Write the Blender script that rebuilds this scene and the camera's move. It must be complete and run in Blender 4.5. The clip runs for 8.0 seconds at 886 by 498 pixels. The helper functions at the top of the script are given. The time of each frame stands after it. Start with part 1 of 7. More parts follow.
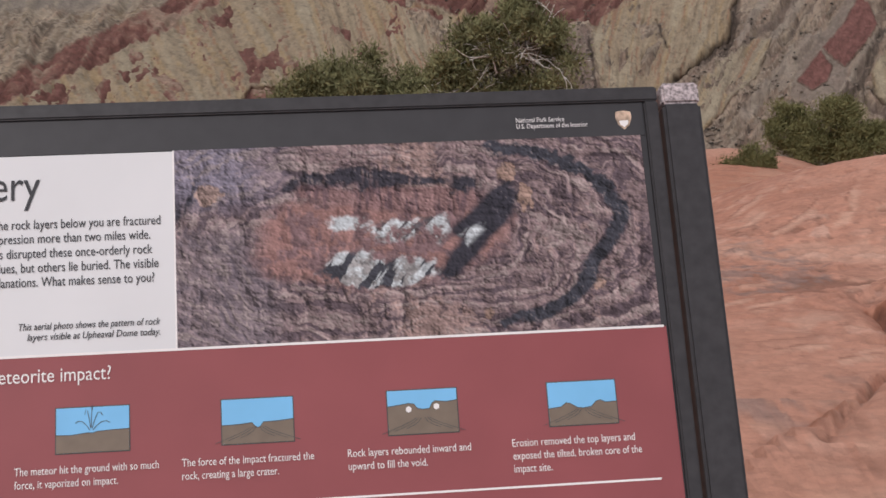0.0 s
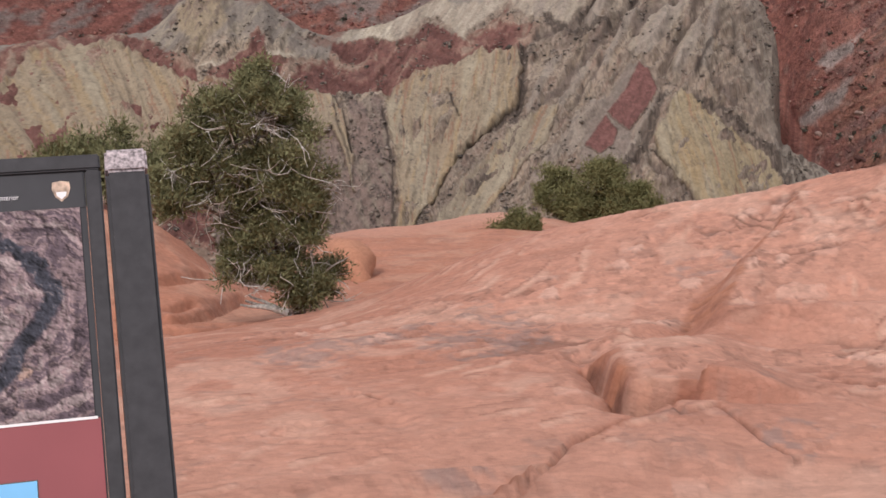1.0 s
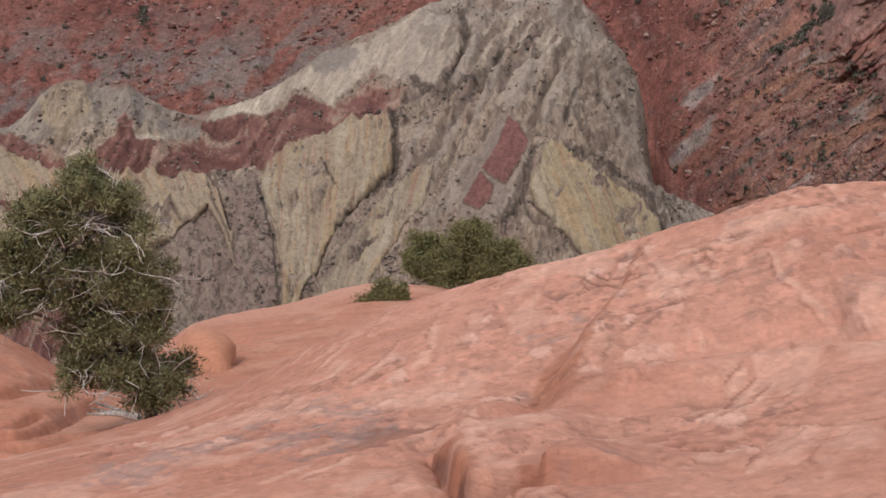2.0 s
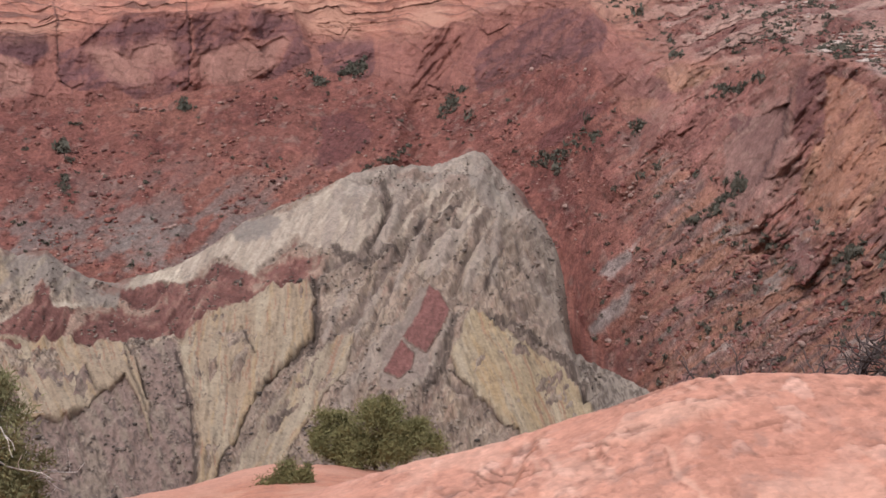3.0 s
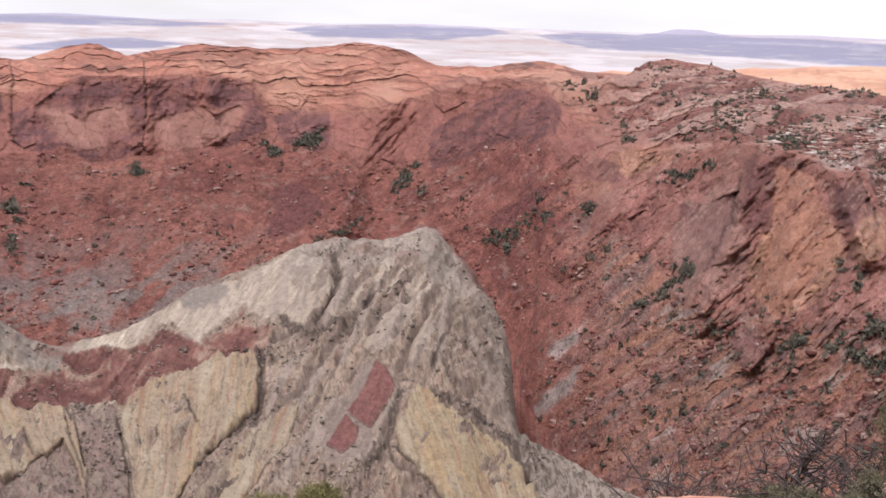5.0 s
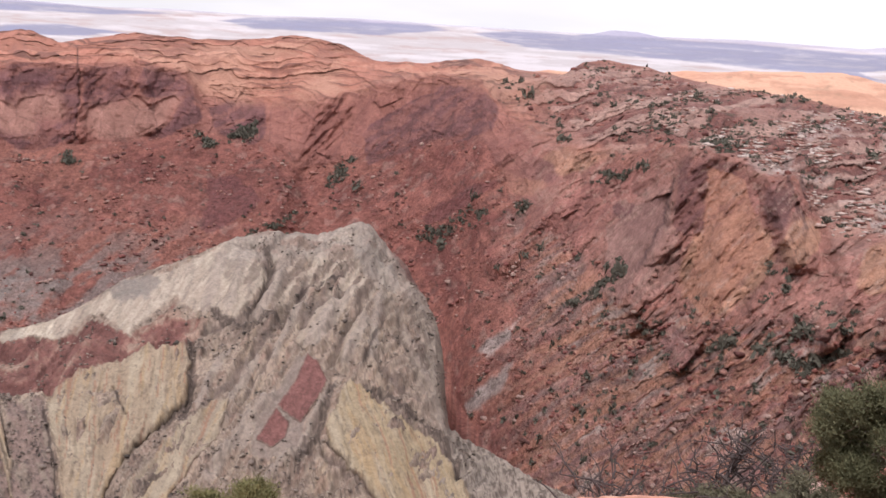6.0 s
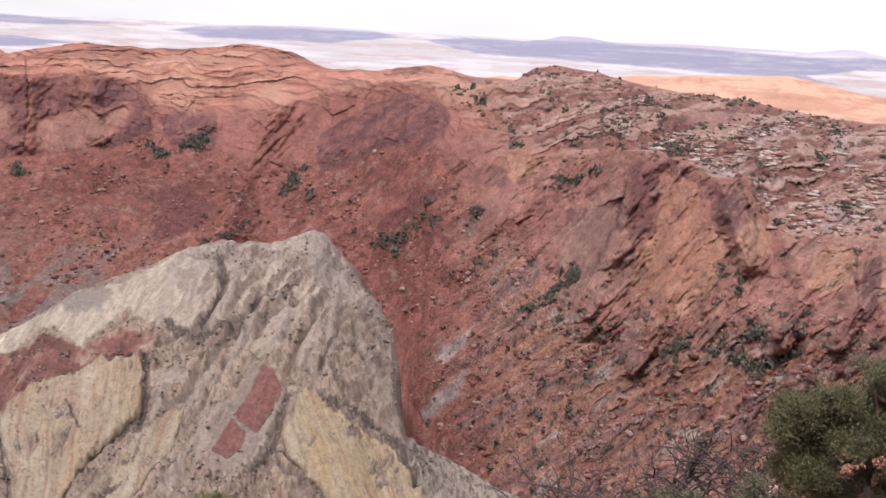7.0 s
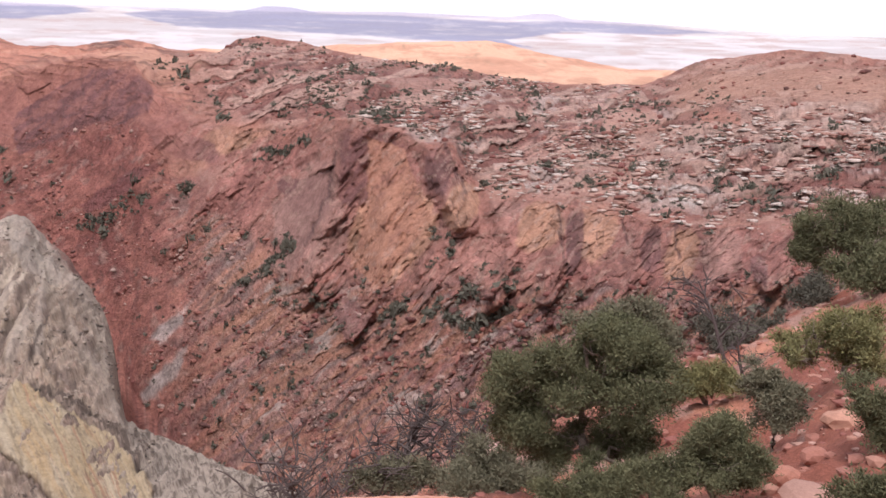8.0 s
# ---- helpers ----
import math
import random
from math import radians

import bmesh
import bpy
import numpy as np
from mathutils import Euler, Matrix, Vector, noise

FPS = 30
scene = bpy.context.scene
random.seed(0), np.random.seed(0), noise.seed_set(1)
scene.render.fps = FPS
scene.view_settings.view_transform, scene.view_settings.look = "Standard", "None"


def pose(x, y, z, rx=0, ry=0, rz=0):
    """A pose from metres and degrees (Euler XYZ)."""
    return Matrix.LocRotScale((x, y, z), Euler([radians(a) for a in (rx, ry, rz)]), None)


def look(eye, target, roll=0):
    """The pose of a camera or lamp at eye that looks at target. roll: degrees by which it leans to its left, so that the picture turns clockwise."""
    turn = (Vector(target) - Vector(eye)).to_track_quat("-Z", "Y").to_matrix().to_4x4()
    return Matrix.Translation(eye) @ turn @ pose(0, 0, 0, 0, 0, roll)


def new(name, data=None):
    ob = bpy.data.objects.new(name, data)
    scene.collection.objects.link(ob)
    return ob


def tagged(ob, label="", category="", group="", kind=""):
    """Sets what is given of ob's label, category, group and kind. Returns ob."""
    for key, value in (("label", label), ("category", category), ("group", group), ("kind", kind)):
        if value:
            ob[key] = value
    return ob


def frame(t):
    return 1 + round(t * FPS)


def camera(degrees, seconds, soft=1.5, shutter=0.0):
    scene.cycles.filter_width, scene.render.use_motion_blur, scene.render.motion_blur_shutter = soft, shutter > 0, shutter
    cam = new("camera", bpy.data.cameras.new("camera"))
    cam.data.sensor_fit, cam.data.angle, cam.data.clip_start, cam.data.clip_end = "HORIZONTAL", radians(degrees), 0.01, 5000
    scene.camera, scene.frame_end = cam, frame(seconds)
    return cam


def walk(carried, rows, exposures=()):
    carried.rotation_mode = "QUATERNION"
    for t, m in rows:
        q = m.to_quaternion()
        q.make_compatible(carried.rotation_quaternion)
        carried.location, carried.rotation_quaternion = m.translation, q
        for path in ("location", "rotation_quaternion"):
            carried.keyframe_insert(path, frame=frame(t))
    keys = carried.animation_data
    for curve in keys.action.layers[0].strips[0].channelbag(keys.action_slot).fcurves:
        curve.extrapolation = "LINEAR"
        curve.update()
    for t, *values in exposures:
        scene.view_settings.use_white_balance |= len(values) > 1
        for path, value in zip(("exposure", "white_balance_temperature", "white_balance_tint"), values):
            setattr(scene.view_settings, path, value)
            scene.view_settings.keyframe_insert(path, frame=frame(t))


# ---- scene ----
cam = camera(35.52, 8.0, soft=1.6)


def aim(x, y, z, yaw, pitch, roll):
    """A camera that stands at x, y, z; yaw to the left of +y, pitch up, roll to its left, in degrees."""
    return Matrix.Translation((x, y, z)) @ pose(0, 0, 0, 0, 0, yaw) @ pose(0, 0, 0, 90 + pitch) @ pose(0, 0, 0, 0, 0, roll)


ROWS = [
    (0.0, -0.675, -0.928, 1.657, 20.27, -24.76, 0.41),
    (0.5, -0.530, -0.845, 1.627, 14.50, -23.40, -0.32),
    (1.0, -0.308, -0.676, 1.613, 11.41, -21.73, 1.60),
    (1.2, -0.257, -0.596, 1.601, 10.59, -20.88, -0.01),
    (2.3, -0.036, -0.133, 1.612, 5.33, -17.92, -1.10),
    (2.5, 0.000, 0.000, 1.600, 5.08, -16.64, -0.23),
    (3.0, 0.080, 0.040, 1.640, 2.84, -12.20, -0.77),
    (3.5, 0.089, 0.000, 1.698, 0.00, -10.02, 1.35),
    (4.0, 0.078, 0.000, 1.710, 0.97, -10.85, 0.82),
    (4.5, 0.110, 0.010, 1.793, 1.60, -8.96, 1.65),
    (5.0, 0.100, 0.041, 1.869, 0.74, -9.08, 1.71),
    (5.2, 0.070, 0.060, 1.850, -1.80, -9.24, 3.94),
    (6.3, -0.002, 0.060, 1.880, -2.04, -8.95, 2.45),
    (6.5, -0.012, 0.070, 1.890, -1.97, -8.70, 1.74),
    (7.0, -0.020, 0.130, 1.910, -3.94, -8.75, 2.72),
    (7.5, 0.006, 0.260, 1.941, -10.74, -9.66, 1.41),
    (8.0, 0.064, 0.380, 1.950, -15.92, -9.55, 1.45),
]
EXPOSURES = [(0.0, -0.55, 6450, 15), (0.5, -0.33, 6450, 15), (1.0, -0.17, 6450, 16), (2.5, -0.18, 6450, 17), (3.4, 0.30, 6350, 22), (4.2, 0.31, 6350, 22), (5.0, 0.28, 6350, 21), (7.0, 0.33, 6350, 21), (8.0, 0.39, 6350, 22)]
walk(cam, [(r[0], aim(*r[1:])) for r in ROWS], EXPOSURES)

# ---- light: bright overcast, a weak wide sun from behind on the left ----
SUN_UP, SUN_FROM = 55, 205  # degrees above the horizon; bearing clockwise from +y
world = bpy.data.worlds.new("world")
scene.world = world
world.use_nodes = True
wn, wl = world.node_tree.nodes, world.node_tree.links
wn.clear()
sky = wn.new("ShaderNodeTexSky")
sky.sky_type, sky.sun_disc = "NISHITA", False
sky.sun_elevation, sky.sun_rotation = radians(SUN_UP), radians(SUN_FROM)
cloud_noise = wn.new("ShaderNodeTexNoise")
cloud_noise.inputs["Scale"].default_value = 2.2
cloud_noise.inputs["Detail"].default_value = 5
cloud_map = wn.new("ShaderNodeMapping")
cloud_map.inputs["Scale"].default_value = (1, 1, 5)
cloud_co = wn.new("ShaderNodeTexCoord")
cloud_ramp = wn.new("ShaderNodeMapRange")
cloud_ramp.inputs["From Min"].default_value, cloud_ramp.inputs["From Max"].default_value = 0.30, 0.52
cloud_ramp.inputs["To Min"].default_value, cloud_ramp.inputs["To Max"].default_value = 0.5, 1.0
clear_bg, cloud_bg, mix_bg, out_bg = (wn.new(k) for k in ("ShaderNodeBackground", "ShaderNodeBackground", "ShaderNodeMixShader", "ShaderNodeOutputWorld"))
clear_bg.inputs["Strength"].default_value = 0.13
cloud_bg.inputs["Color"].default_value = (0.955, 0.98, 1.0, 1)
cloud_bg.inputs["Strength"].default_value = 0.92
wl.new(cloud_co.outputs["Generated"], cloud_map.inputs["Vector"])
wl.new(cloud_map.outputs["Vector"], cloud_noise.inputs["Vector"])
wl.new(cloud_noise.outputs["Fac"], cloud_ramp.inputs["Value"])
wl.new(sky.outputs["Color"], clear_bg.inputs["Color"])
wl.new(cloud_ramp.outputs["Result"], mix_bg.inputs["Fac"])
wl.new(clear_bg.outputs[0], mix_bg.inputs[1])
wl.new(cloud_bg.outputs[0], mix_bg.inputs[2])
wl.new(mix_bg.outputs[0], out_bg.inputs["Surface"])
sun = new("sun", bpy.data.lights.new("sun", "SUN"))
sun.data.energy, sun.data.angle, sun.data.color = 2.4, radians(9), (1.0, 0.965, 0.92)
sun_way = Vector((math.sin(radians(SUN_FROM)) * math.cos(radians(SUN_UP)), math.cos(radians(SUN_FROM)) * math.cos(radians(SUN_UP)), math.sin(radians(SUN_UP))))
sun.matrix_world = look(sun_way * 50, (0, 0, 0))


# ---- numbers: noise, curves, colours ----
def hash3(i, j, k, seed):
    h = i.astype(np.int64).astype(np.uint32) * np.uint32(374761393) + j.astype(np.int64).astype(np.uint32) * np.uint32(668265263)
    h = h + (k.astype(np.int64).astype(np.uint32) * np.uint32(2147483647) + np.uint32(seed * 974711 & 0xFFFFFFFF))
    return mixed(h)


def mixed(h):
    h = (h ^ (h >> np.uint32(13))) * np.uint32(1274126177)
    h = (h ^ (h >> np.uint32(15))) * np.uint32(2246822519)
    return ((h ^ (h >> np.uint32(16))) & np.uint32(0xFFFF)) / np.float32(32767.5) - np.float32(1.0)


def cells(x):
    """The cell that a place lies in, as whole numbers, and the eased way across it."""
    i = np.floor(x)
    f = (x - i).astype(np.float32)
    return i.astype(np.int64).astype(np.uint32), f * f * f * (f * (f * 6 - 15) + 10)


def value3(x, y, z, seed=0):
    """Smooth noise from -1 to 1; over a plane where z is one number."""
    base = np.uint32(seed * 974711 & 0xFFFFFFFF)
    (xi, fx), (yi, fy) = cells(x), cells(y)
    hx = [(xi + np.uint32(a)) * np.uint32(374761393) for a in (0, 1)]
    hy = [(yi + np.uint32(b)) * np.uint32(668265263) + base for b in (0, 1)]
    flat_z = np.ndim(z) == 0
    if flat_z:
        hz, fz = [np.uint32(int(abs(z) * 1000) * 2654435 & 0xFFFFFFFF)], None
    else:
        zi, fz = cells(z)
        hz = [(zi + np.uint32(c)) * np.uint32(2147483647) for c in (0, 1)]
    levels = []
    for h in hz:
        lines = []
        for b in (0, 1):
            k = hy[b] + h
            p, q = mixed(hx[0] + k), mixed(hx[1] + k)
            lines.append(p + (q - p) * fx)
        levels.append(lines[0] + (lines[1] - lines[0]) * fy)
    return levels[0] if flat_z else levels[0] + (levels[1] - levels[0]) * fz


def fbm(x, y, z, size, octaves=4, seed=0, gain=0.5, ridged=False):
    """Noise summed over octaves, the largest of that size in metres."""
    out, amp, total = 0, 1.0, 0
    for o in range(octaves):
        f = 2.03**o / size
        n = value3(x * f + 17.3 * o, y * f - 9.1 * o, z * f + 4.7 * o, seed + o)
        out, total, amp = out + amp * ((1 - 2 * np.abs(n)) if ridged else n), total + amp, amp * gain
    return out / total


def blocks(u, v, seed=0, jitter=0.9):
    """Broken blocks over a plane: a random value for the block that a point lies in, another, and the distance to its edge."""
    ui, vi = np.floor(u), np.floor(v)
    d1, d2 = np.full(u.shape, 9.0), np.full(u.shape, 9.0)
    val, val2 = np.zeros(u.shape), np.zeros(u.shape)
    for a in (-1, 0, 1):
        for b in (-1, 0, 1):
            ci, cj = ui + a, vi + b
            px, py = ci + 0.5 + 0.5 * jitter * hash3(ci, cj, ci * 0, seed), cj + 0.5 + 0.5 * jitter * hash3(ci, cj, ci * 0 + 1, seed)
            d = np.hypot(u - px, v - py)
            near = d < d1
            d2 = np.where(near, d1, np.minimum(d2, d))
            val, val2 = np.where(near, hash3(ci, cj, ci * 0 + 2, seed), val), np.where(near, hash3(ci, cj, ci * 0 + 3, seed), val2)
            d1 = np.where(near, d, d1)
    return val, val2, d2 - d1


def dipping(b, e, slope, width, length):
    """Bearing and elevation turned along a dip, in units of a block's width and length."""
    k = np.hypot(1, slope)
    return (b + slope * e) / k / length, (e - slope * b) / k / width


def patches(b, e, table, wobble, tilt=0.0):
    """How far a place lies inside patches (bearing, elevation, half width, half height), with a ragged edge."""
    out = np.full(b.shape, -9.0)
    for pb, pe, w, h in table:
        r = np.sqrt(((b - pb) / w) ** 2 + ((e - pe - tilt * (b - pb)) / h) ** 2)
        out = np.maximum(out, 1.15 - r)
    return step(0.0, 0.25, out + wobble)


def step(a, b, x):
    t = np.clip((x - a) / (b - a), 0, 1)
    return t * t * (3 - 2 * t)


def blend(a, b, w):
    w = np.clip(np.asarray(w), 0, 1)[..., None]
    return np.asarray(a) * (1 - w) + np.asarray(b) * w


def curve(bs, table, soft=0.0):
    """Values along the bearings bs from rows (bearing, value), rounded off over that many degrees."""
    t = np.array(table, float)
    if soft <= 0:
        return np.interp(bs, t[:, 0], t[:, 1])
    return sum(w * np.interp(bs + d * soft, t[:, 0], t[:, 1]) for d, w in ((-1, 0.2), (-0.5, 0.2), (0, 0.2), (0.5, 0.2), (1, 0.2)))


def tan_el(deg):
    return np.tan(np.radians(deg))


EYE = 1.6  # heights below are taken from the eye's level at the rim, distances from its foot


def loft(bs, rs, zs, counts):
    """Rows of points between break lines: distances and heights along the bearings. Returns x, y, z and the line number, as grids."""
    R, Z, S = [], [], []
    for k, n in enumerate(counts):
        for t in np.arange(n) / n:
            R.append(rs[k] * (1 - t) + rs[k + 1] * t), Z.append(zs[k] * (1 - t) + zs[k + 1] * t), S.append(k + t)
    R.append(rs[-1]), Z.append(zs[-1]), S.append(len(counts))
    R, Z = np.array(R), np.array(Z)
    b = np.radians(bs)[None, :]
    return R * np.sin(b), R * np.cos(b), Z, np.repeat(np.array(S)[:, None], len(bs), 1), R


def between(S, values):
    """A value per break line, spread over the rows."""
    return np.interp(S, np.arange(len(values)), values)


def grid_mesh(name, x, y, z, colour, material, closed=False, smooth=True, rough=1.0, keep=None):
    """A sheet; its stone goes with it as an attribute: colour, and how broken the surface is."""
    rows, cols = x.shape
    me = bpy.data.meshes.new(name)
    i = np.arange(rows * cols).reshape(rows, cols)
    a, b = i[:-1, :], i[1:, :]
    if closed:
        q = np.stack([a, np.roll(a, -1, 1), np.roll(b, -1, 1), b], -1).reshape(-1, 4)
    else:
        q = np.stack([a[:, :-1], a[:, 1:], b[:, 1:], b[:, :-1]], -1).reshape(-1, 4)
    q = q[:, ::-1]
    if keep is not None:
        q = q[keep.ravel()[q].any(1)]
    me.vertices.add(rows * cols)
    me.vertices.foreach_set("co", np.stack([x, y, z], -1).reshape(-1).astype(np.float32))
    me.loops.add(q.size)
    me.loops.foreach_set("vertex_index", q.reshape(-1).astype(np.int32))
    me.polygons.add(len(q))
    me.polygons.foreach_set("loop_start", np.arange(0, q.size, 4, dtype=np.int32))
    me.polygons.foreach_set("use_smooth", np.full(len(q), smooth))
    me.update(calc_edges=True)
    if colour is not None:
        att = me.color_attributes.new("rock", "FLOAT_COLOR", "POINT")
        c = np.concatenate([np.clip(colour, 0, 1).reshape(-1, 3), np.full((rows, cols), rough, float).reshape(-1, 1) if np.isscalar(rough) else rough.reshape(-1, 1)], 1)
        att.data.foreach_set("color", c.reshape(-1).astype(np.float32))
    me.materials.append(material)
    return me


# ---- materials ----
def nodes_of(name):
    m = bpy.data.materials.new(name)
    m.use_nodes = True
    return m, m.node_tree.nodes, m.node_tree.links, m.node_tree.nodes["Principled BSDF"]


def rock_material(name, grain, relief, rough=0.92, contrast=0.35, chips=0.25, stretch=(1, 1, 1), depth=1.0):
    """Rock whose kind of stone comes with the mesh: grain at two sizes (metres), broken chips, dark joints and fine relief."""
    m, n, l, p = nodes_of(name)
    co, mp = n.new("ShaderNodeTexCoord"), n.new("ShaderNodeMapping")
    mp.inputs["Scale"].default_value = stretch
    l.new(co.outputs["Object"], mp.inputs["Vector"])
    att = n.new("ShaderNodeAttribute")
    att.attribute_name = "rock"

    def math2(kind, one, two):
        k = n.new("ShaderNodeMath")
        k.operation = kind
        for i, s in enumerate((one, two)):
            if isinstance(s, (int, float)):
                k.inputs[i].default_value = s
            else:
                l.new(s, k.inputs[i])
        return k.outputs[0]

    def spread(value, lo, hi, to_lo, to_hi):
        k = n.new("ShaderNodeMapRange")
        for key, v in (("From Min", lo), ("From Max", hi), ("To Min", to_lo), ("To Max", to_hi)):
            k.inputs[key].default_value = v
        l.new(value, k.inputs["Value"])
        return k.outputs["Result"]

    big, small, warp = (n.new("ShaderNodeTexNoise") for _ in range(3))
    for t, s, d in ((big, grain, 5), (small, grain * 0.2, 7), (warp, grain * 0.5, 3)):
        t.inputs["Scale"].default_value, t.inputs["Detail"].default_value, t.inputs["Roughness"].default_value = 1 / s, d, 0.68
        l.new(mp.outputs["Vector"], t.inputs["Vector"])
    shift = n.new("ShaderNodeVectorMath")
    shift.operation = "MULTIPLY_ADD"
    l.new(warp.outputs["Color"], shift.inputs[0])
    shift.inputs[1].default_value = (grain * 0.35,) * 3
    l.new(mp.outputs["Vector"], shift.inputs[2])
    cell = n.new("ShaderNodeTexVoronoi")
    cell.inputs["Scale"].default_value = 1 / (grain * 0.36)
    l.new(shift.outputs[0], cell.inputs["Vector"])
    both = math2("ADD", big.outputs["Fac"], small.outputs["Fac"])
    tone = spread(both, 0.68, 1.32, -contrast, contrast)
    sep = n.new("ShaderNodeSeparateColor")
    l.new(cell.outputs["Color"], sep.inputs[0])
    chip = spread(sep.outputs[0], 0.0, 1.0, -chips, chips)
    joint = spread(cell.outputs["Distance"], 0.25, 0.75, 0.0, -chips)
    broken = math2("MULTIPLY", math2("ADD", chip, joint), att.outputs["Alpha"])
    tone = math2("ADD", math2("ADD", math2("MULTIPLY", tone, math2("ADD", math2("MULTIPLY", att.outputs["Alpha"], 0.6), 0.4)), broken), 1.0)
    mul = n.new("ShaderNodeVectorMath")
    mul.operation = "SCALE"
    l.new(att.outputs["Color"], mul.inputs[0]), l.new(tone, mul.inputs["Scale"])
    l.new(mul.outputs[0], p.inputs["Base Color"])
    p.inputs["Roughness"].default_value = rough
    p.inputs["Specular IOR Level"].default_value = 0.2
    bump = n.new("ShaderNodeBump")
    bump.inputs["Strength"].default_value, bump.inputs["Distance"].default_value = depth, relief
    lumps = math2("SUBTRACT", math2("MULTIPLY", sep.outputs[1], 2.2 * chips), math2("MULTIPLY", cell.outputs["Distance"], 1.2 * chips))
    height = math2("MULTIPLY", math2("ADD", both, lumps), math2("ADD", math2("MULTIPLY", att.outputs["Alpha"], 0.75), 0.25))
    l.new(height, bump.inputs["Height"]), l.new(bump.outputs[0], p.inputs["Normal"])
    return m


def plain_material(name, colour, rough=0.6, metal=0.0, grain=0.02, contrast=0.15, relief=0.0):
    m, n, l, p = nodes_of(name)
    co, t, rng, mul = (n.new(k) for k in ("ShaderNodeTexCoord", "ShaderNodeTexNoise", "ShaderNodeMapRange", "ShaderNodeVectorMath"))
    t.inputs["Scale"].default_value, t.inputs["Detail"].default_value = 1 / grain, 5
    rng.inputs["From Min"].default_value, rng.inputs["From Max"].default_value = 0.3, 0.7
    rng.inputs["To Min"].default_value, rng.inputs["To Max"].default_value = 1 - contrast, 1 + contrast
    mul.operation = "SCALE"
    mul.inputs[0].default_value = colour
    l.new(co.outputs["Object"], t.inputs["Vector"]), l.new(t.outputs["Fac"], rng.inputs["Value"])
    l.new(rng.outputs["Result"], mul.inputs["Scale"]), l.new(mul.outputs[0], p.inputs["Base Color"])
    p.inputs["Roughness"].default_value, p.inputs["Metallic"].default_value = rough, metal
    p.inputs["Specular IOR Level"].default_value = 0.3
    if relief:
        bump = n.new("ShaderNodeBump")
        bump.inputs["Distance"].default_value = relief
        l.new(t.outputs["Fac"], bump.inputs["Height"]), l.new(bump.outputs[0], p.inputs["Normal"])
    return m


def leaf_material(name, dark, light, clump=0.16):
    """Foliage: each spray its own green between two, and whole clumps duller or fresher."""
    m, n, l, p = nodes_of(name)
    geo, ramp, co, t, add, span, mild = (n.new(k) for k in ("ShaderNodeNewGeometry", "ShaderNodeMix", "ShaderNodeTexCoord", "ShaderNodeTexNoise", "ShaderNodeMath", "ShaderNodeMapRange", "ShaderNodeMath"))
    ramp.data_type = "RGBA"
    ramp.inputs["A"].default_value, ramp.inputs["B"].default_value = (*dark, 1), (*light, 1)
    t.inputs["Scale"].default_value, t.inputs["Detail"].default_value = 1 / clump, 3
    l.new(co.outputs["Object"], t.inputs["Vector"])
    span.inputs["From Min"].default_value, span.inputs["From Max"].default_value = 0.32, 0.68
    span.inputs["To Min"].default_value, span.inputs["To Max"].default_value = -0.35, 0.35
    l.new(t.outputs["Fac"], span.inputs["Value"])
    add.use_clamp = True
    mild.operation = "MULTIPLY_ADD"
    mild.inputs[1].default_value, mild.inputs[2].default_value = 0.5, 0.25
    l.new(geo.outputs["Random Per Island"], mild.inputs[0]), l.new(mild.outputs[0], add.inputs[0]), l.new(span.outputs["Result"], add.inputs[1])
    l.new(add.outputs[0], ramp.inputs["Factor"])
    l.new(ramp.outputs["Result"], p.inputs["Base Color"])
    p.inputs["Roughness"].default_value = 0.75
    p.inputs["Specular IOR Level"].default_value = 0.15
    return m


CRATER_ROCK = rock_material("crater_rock", 6.0, 1.8, contrast=0.32, chips=0.15)
DOME_ROCK = rock_material("dome_rock", 5.0, 0.8, contrast=0.20, chips=0.07)
SLICKROCK = rock_material("slickrock", 0.11, 0.010, contrast=0.14, chips=0.11, rough=0.85, stretch=(0.8, 1, 1.3))
JUNIPER = leaf_material("juniper_leaf", (0.070, 0.073, 0.038), (0.148, 0.148, 0.078), 0.4)
PINYON = leaf_material("pinyon_leaf", (0.105, 0.102, 0.044), (0.240, 0.225, 0.10), 0.3)
NEAR_JUNIPER = leaf_material("near_juniper_leaf", (0.105, 0.104, 0.050), (0.26, 0.25, 0.125))
FAR_JUNIPER = leaf_material("dull_juniper_leaf", (0.100, 0.095, 0.062), (0.190, 0.178, 0.115), 0.4)
SAGE = leaf_material("far_shrub_leaf", (0.066, 0.064, 0.050), (0.140, 0.132, 0.100))
BARK = plain_material("juniper_bark", (0.20, 0.155, 0.125), 0.9, 0, 0.03, 0.5, 0.01)
DEADWOOD = plain_material("bleached_wood", (0.52, 0.475, 0.43), 0.9, 0, 0.02, 0.4, 0.005)
DARKWOOD = plain_material("weathered_dark_wood", (0.085, 0.065, 0.06), 0.9, 0, 0.02, 0.4, 0.005)


def part(name, me, parent, label="", kind=""):
    ob = new(name, me)
    ob.parent = parent
    return tagged(ob, label, kind=kind)


RED, RUST, BRICK = (0.325, 0.132, 0.103), (0.240, 0.092, 0.076), (0.375, 0.165, 0.122)
VARNISH, BUFF, CAP = (0.150, 0.074, 0.074), (0.42, 0.235, 0.185), (0.455, 0.205, 0.145)
ORANGE, CHALK, MAUVE = (0.68, 0.40, 0.27), (0.50, 0.43, 0.385), (0.245, 0.150, 0.140)


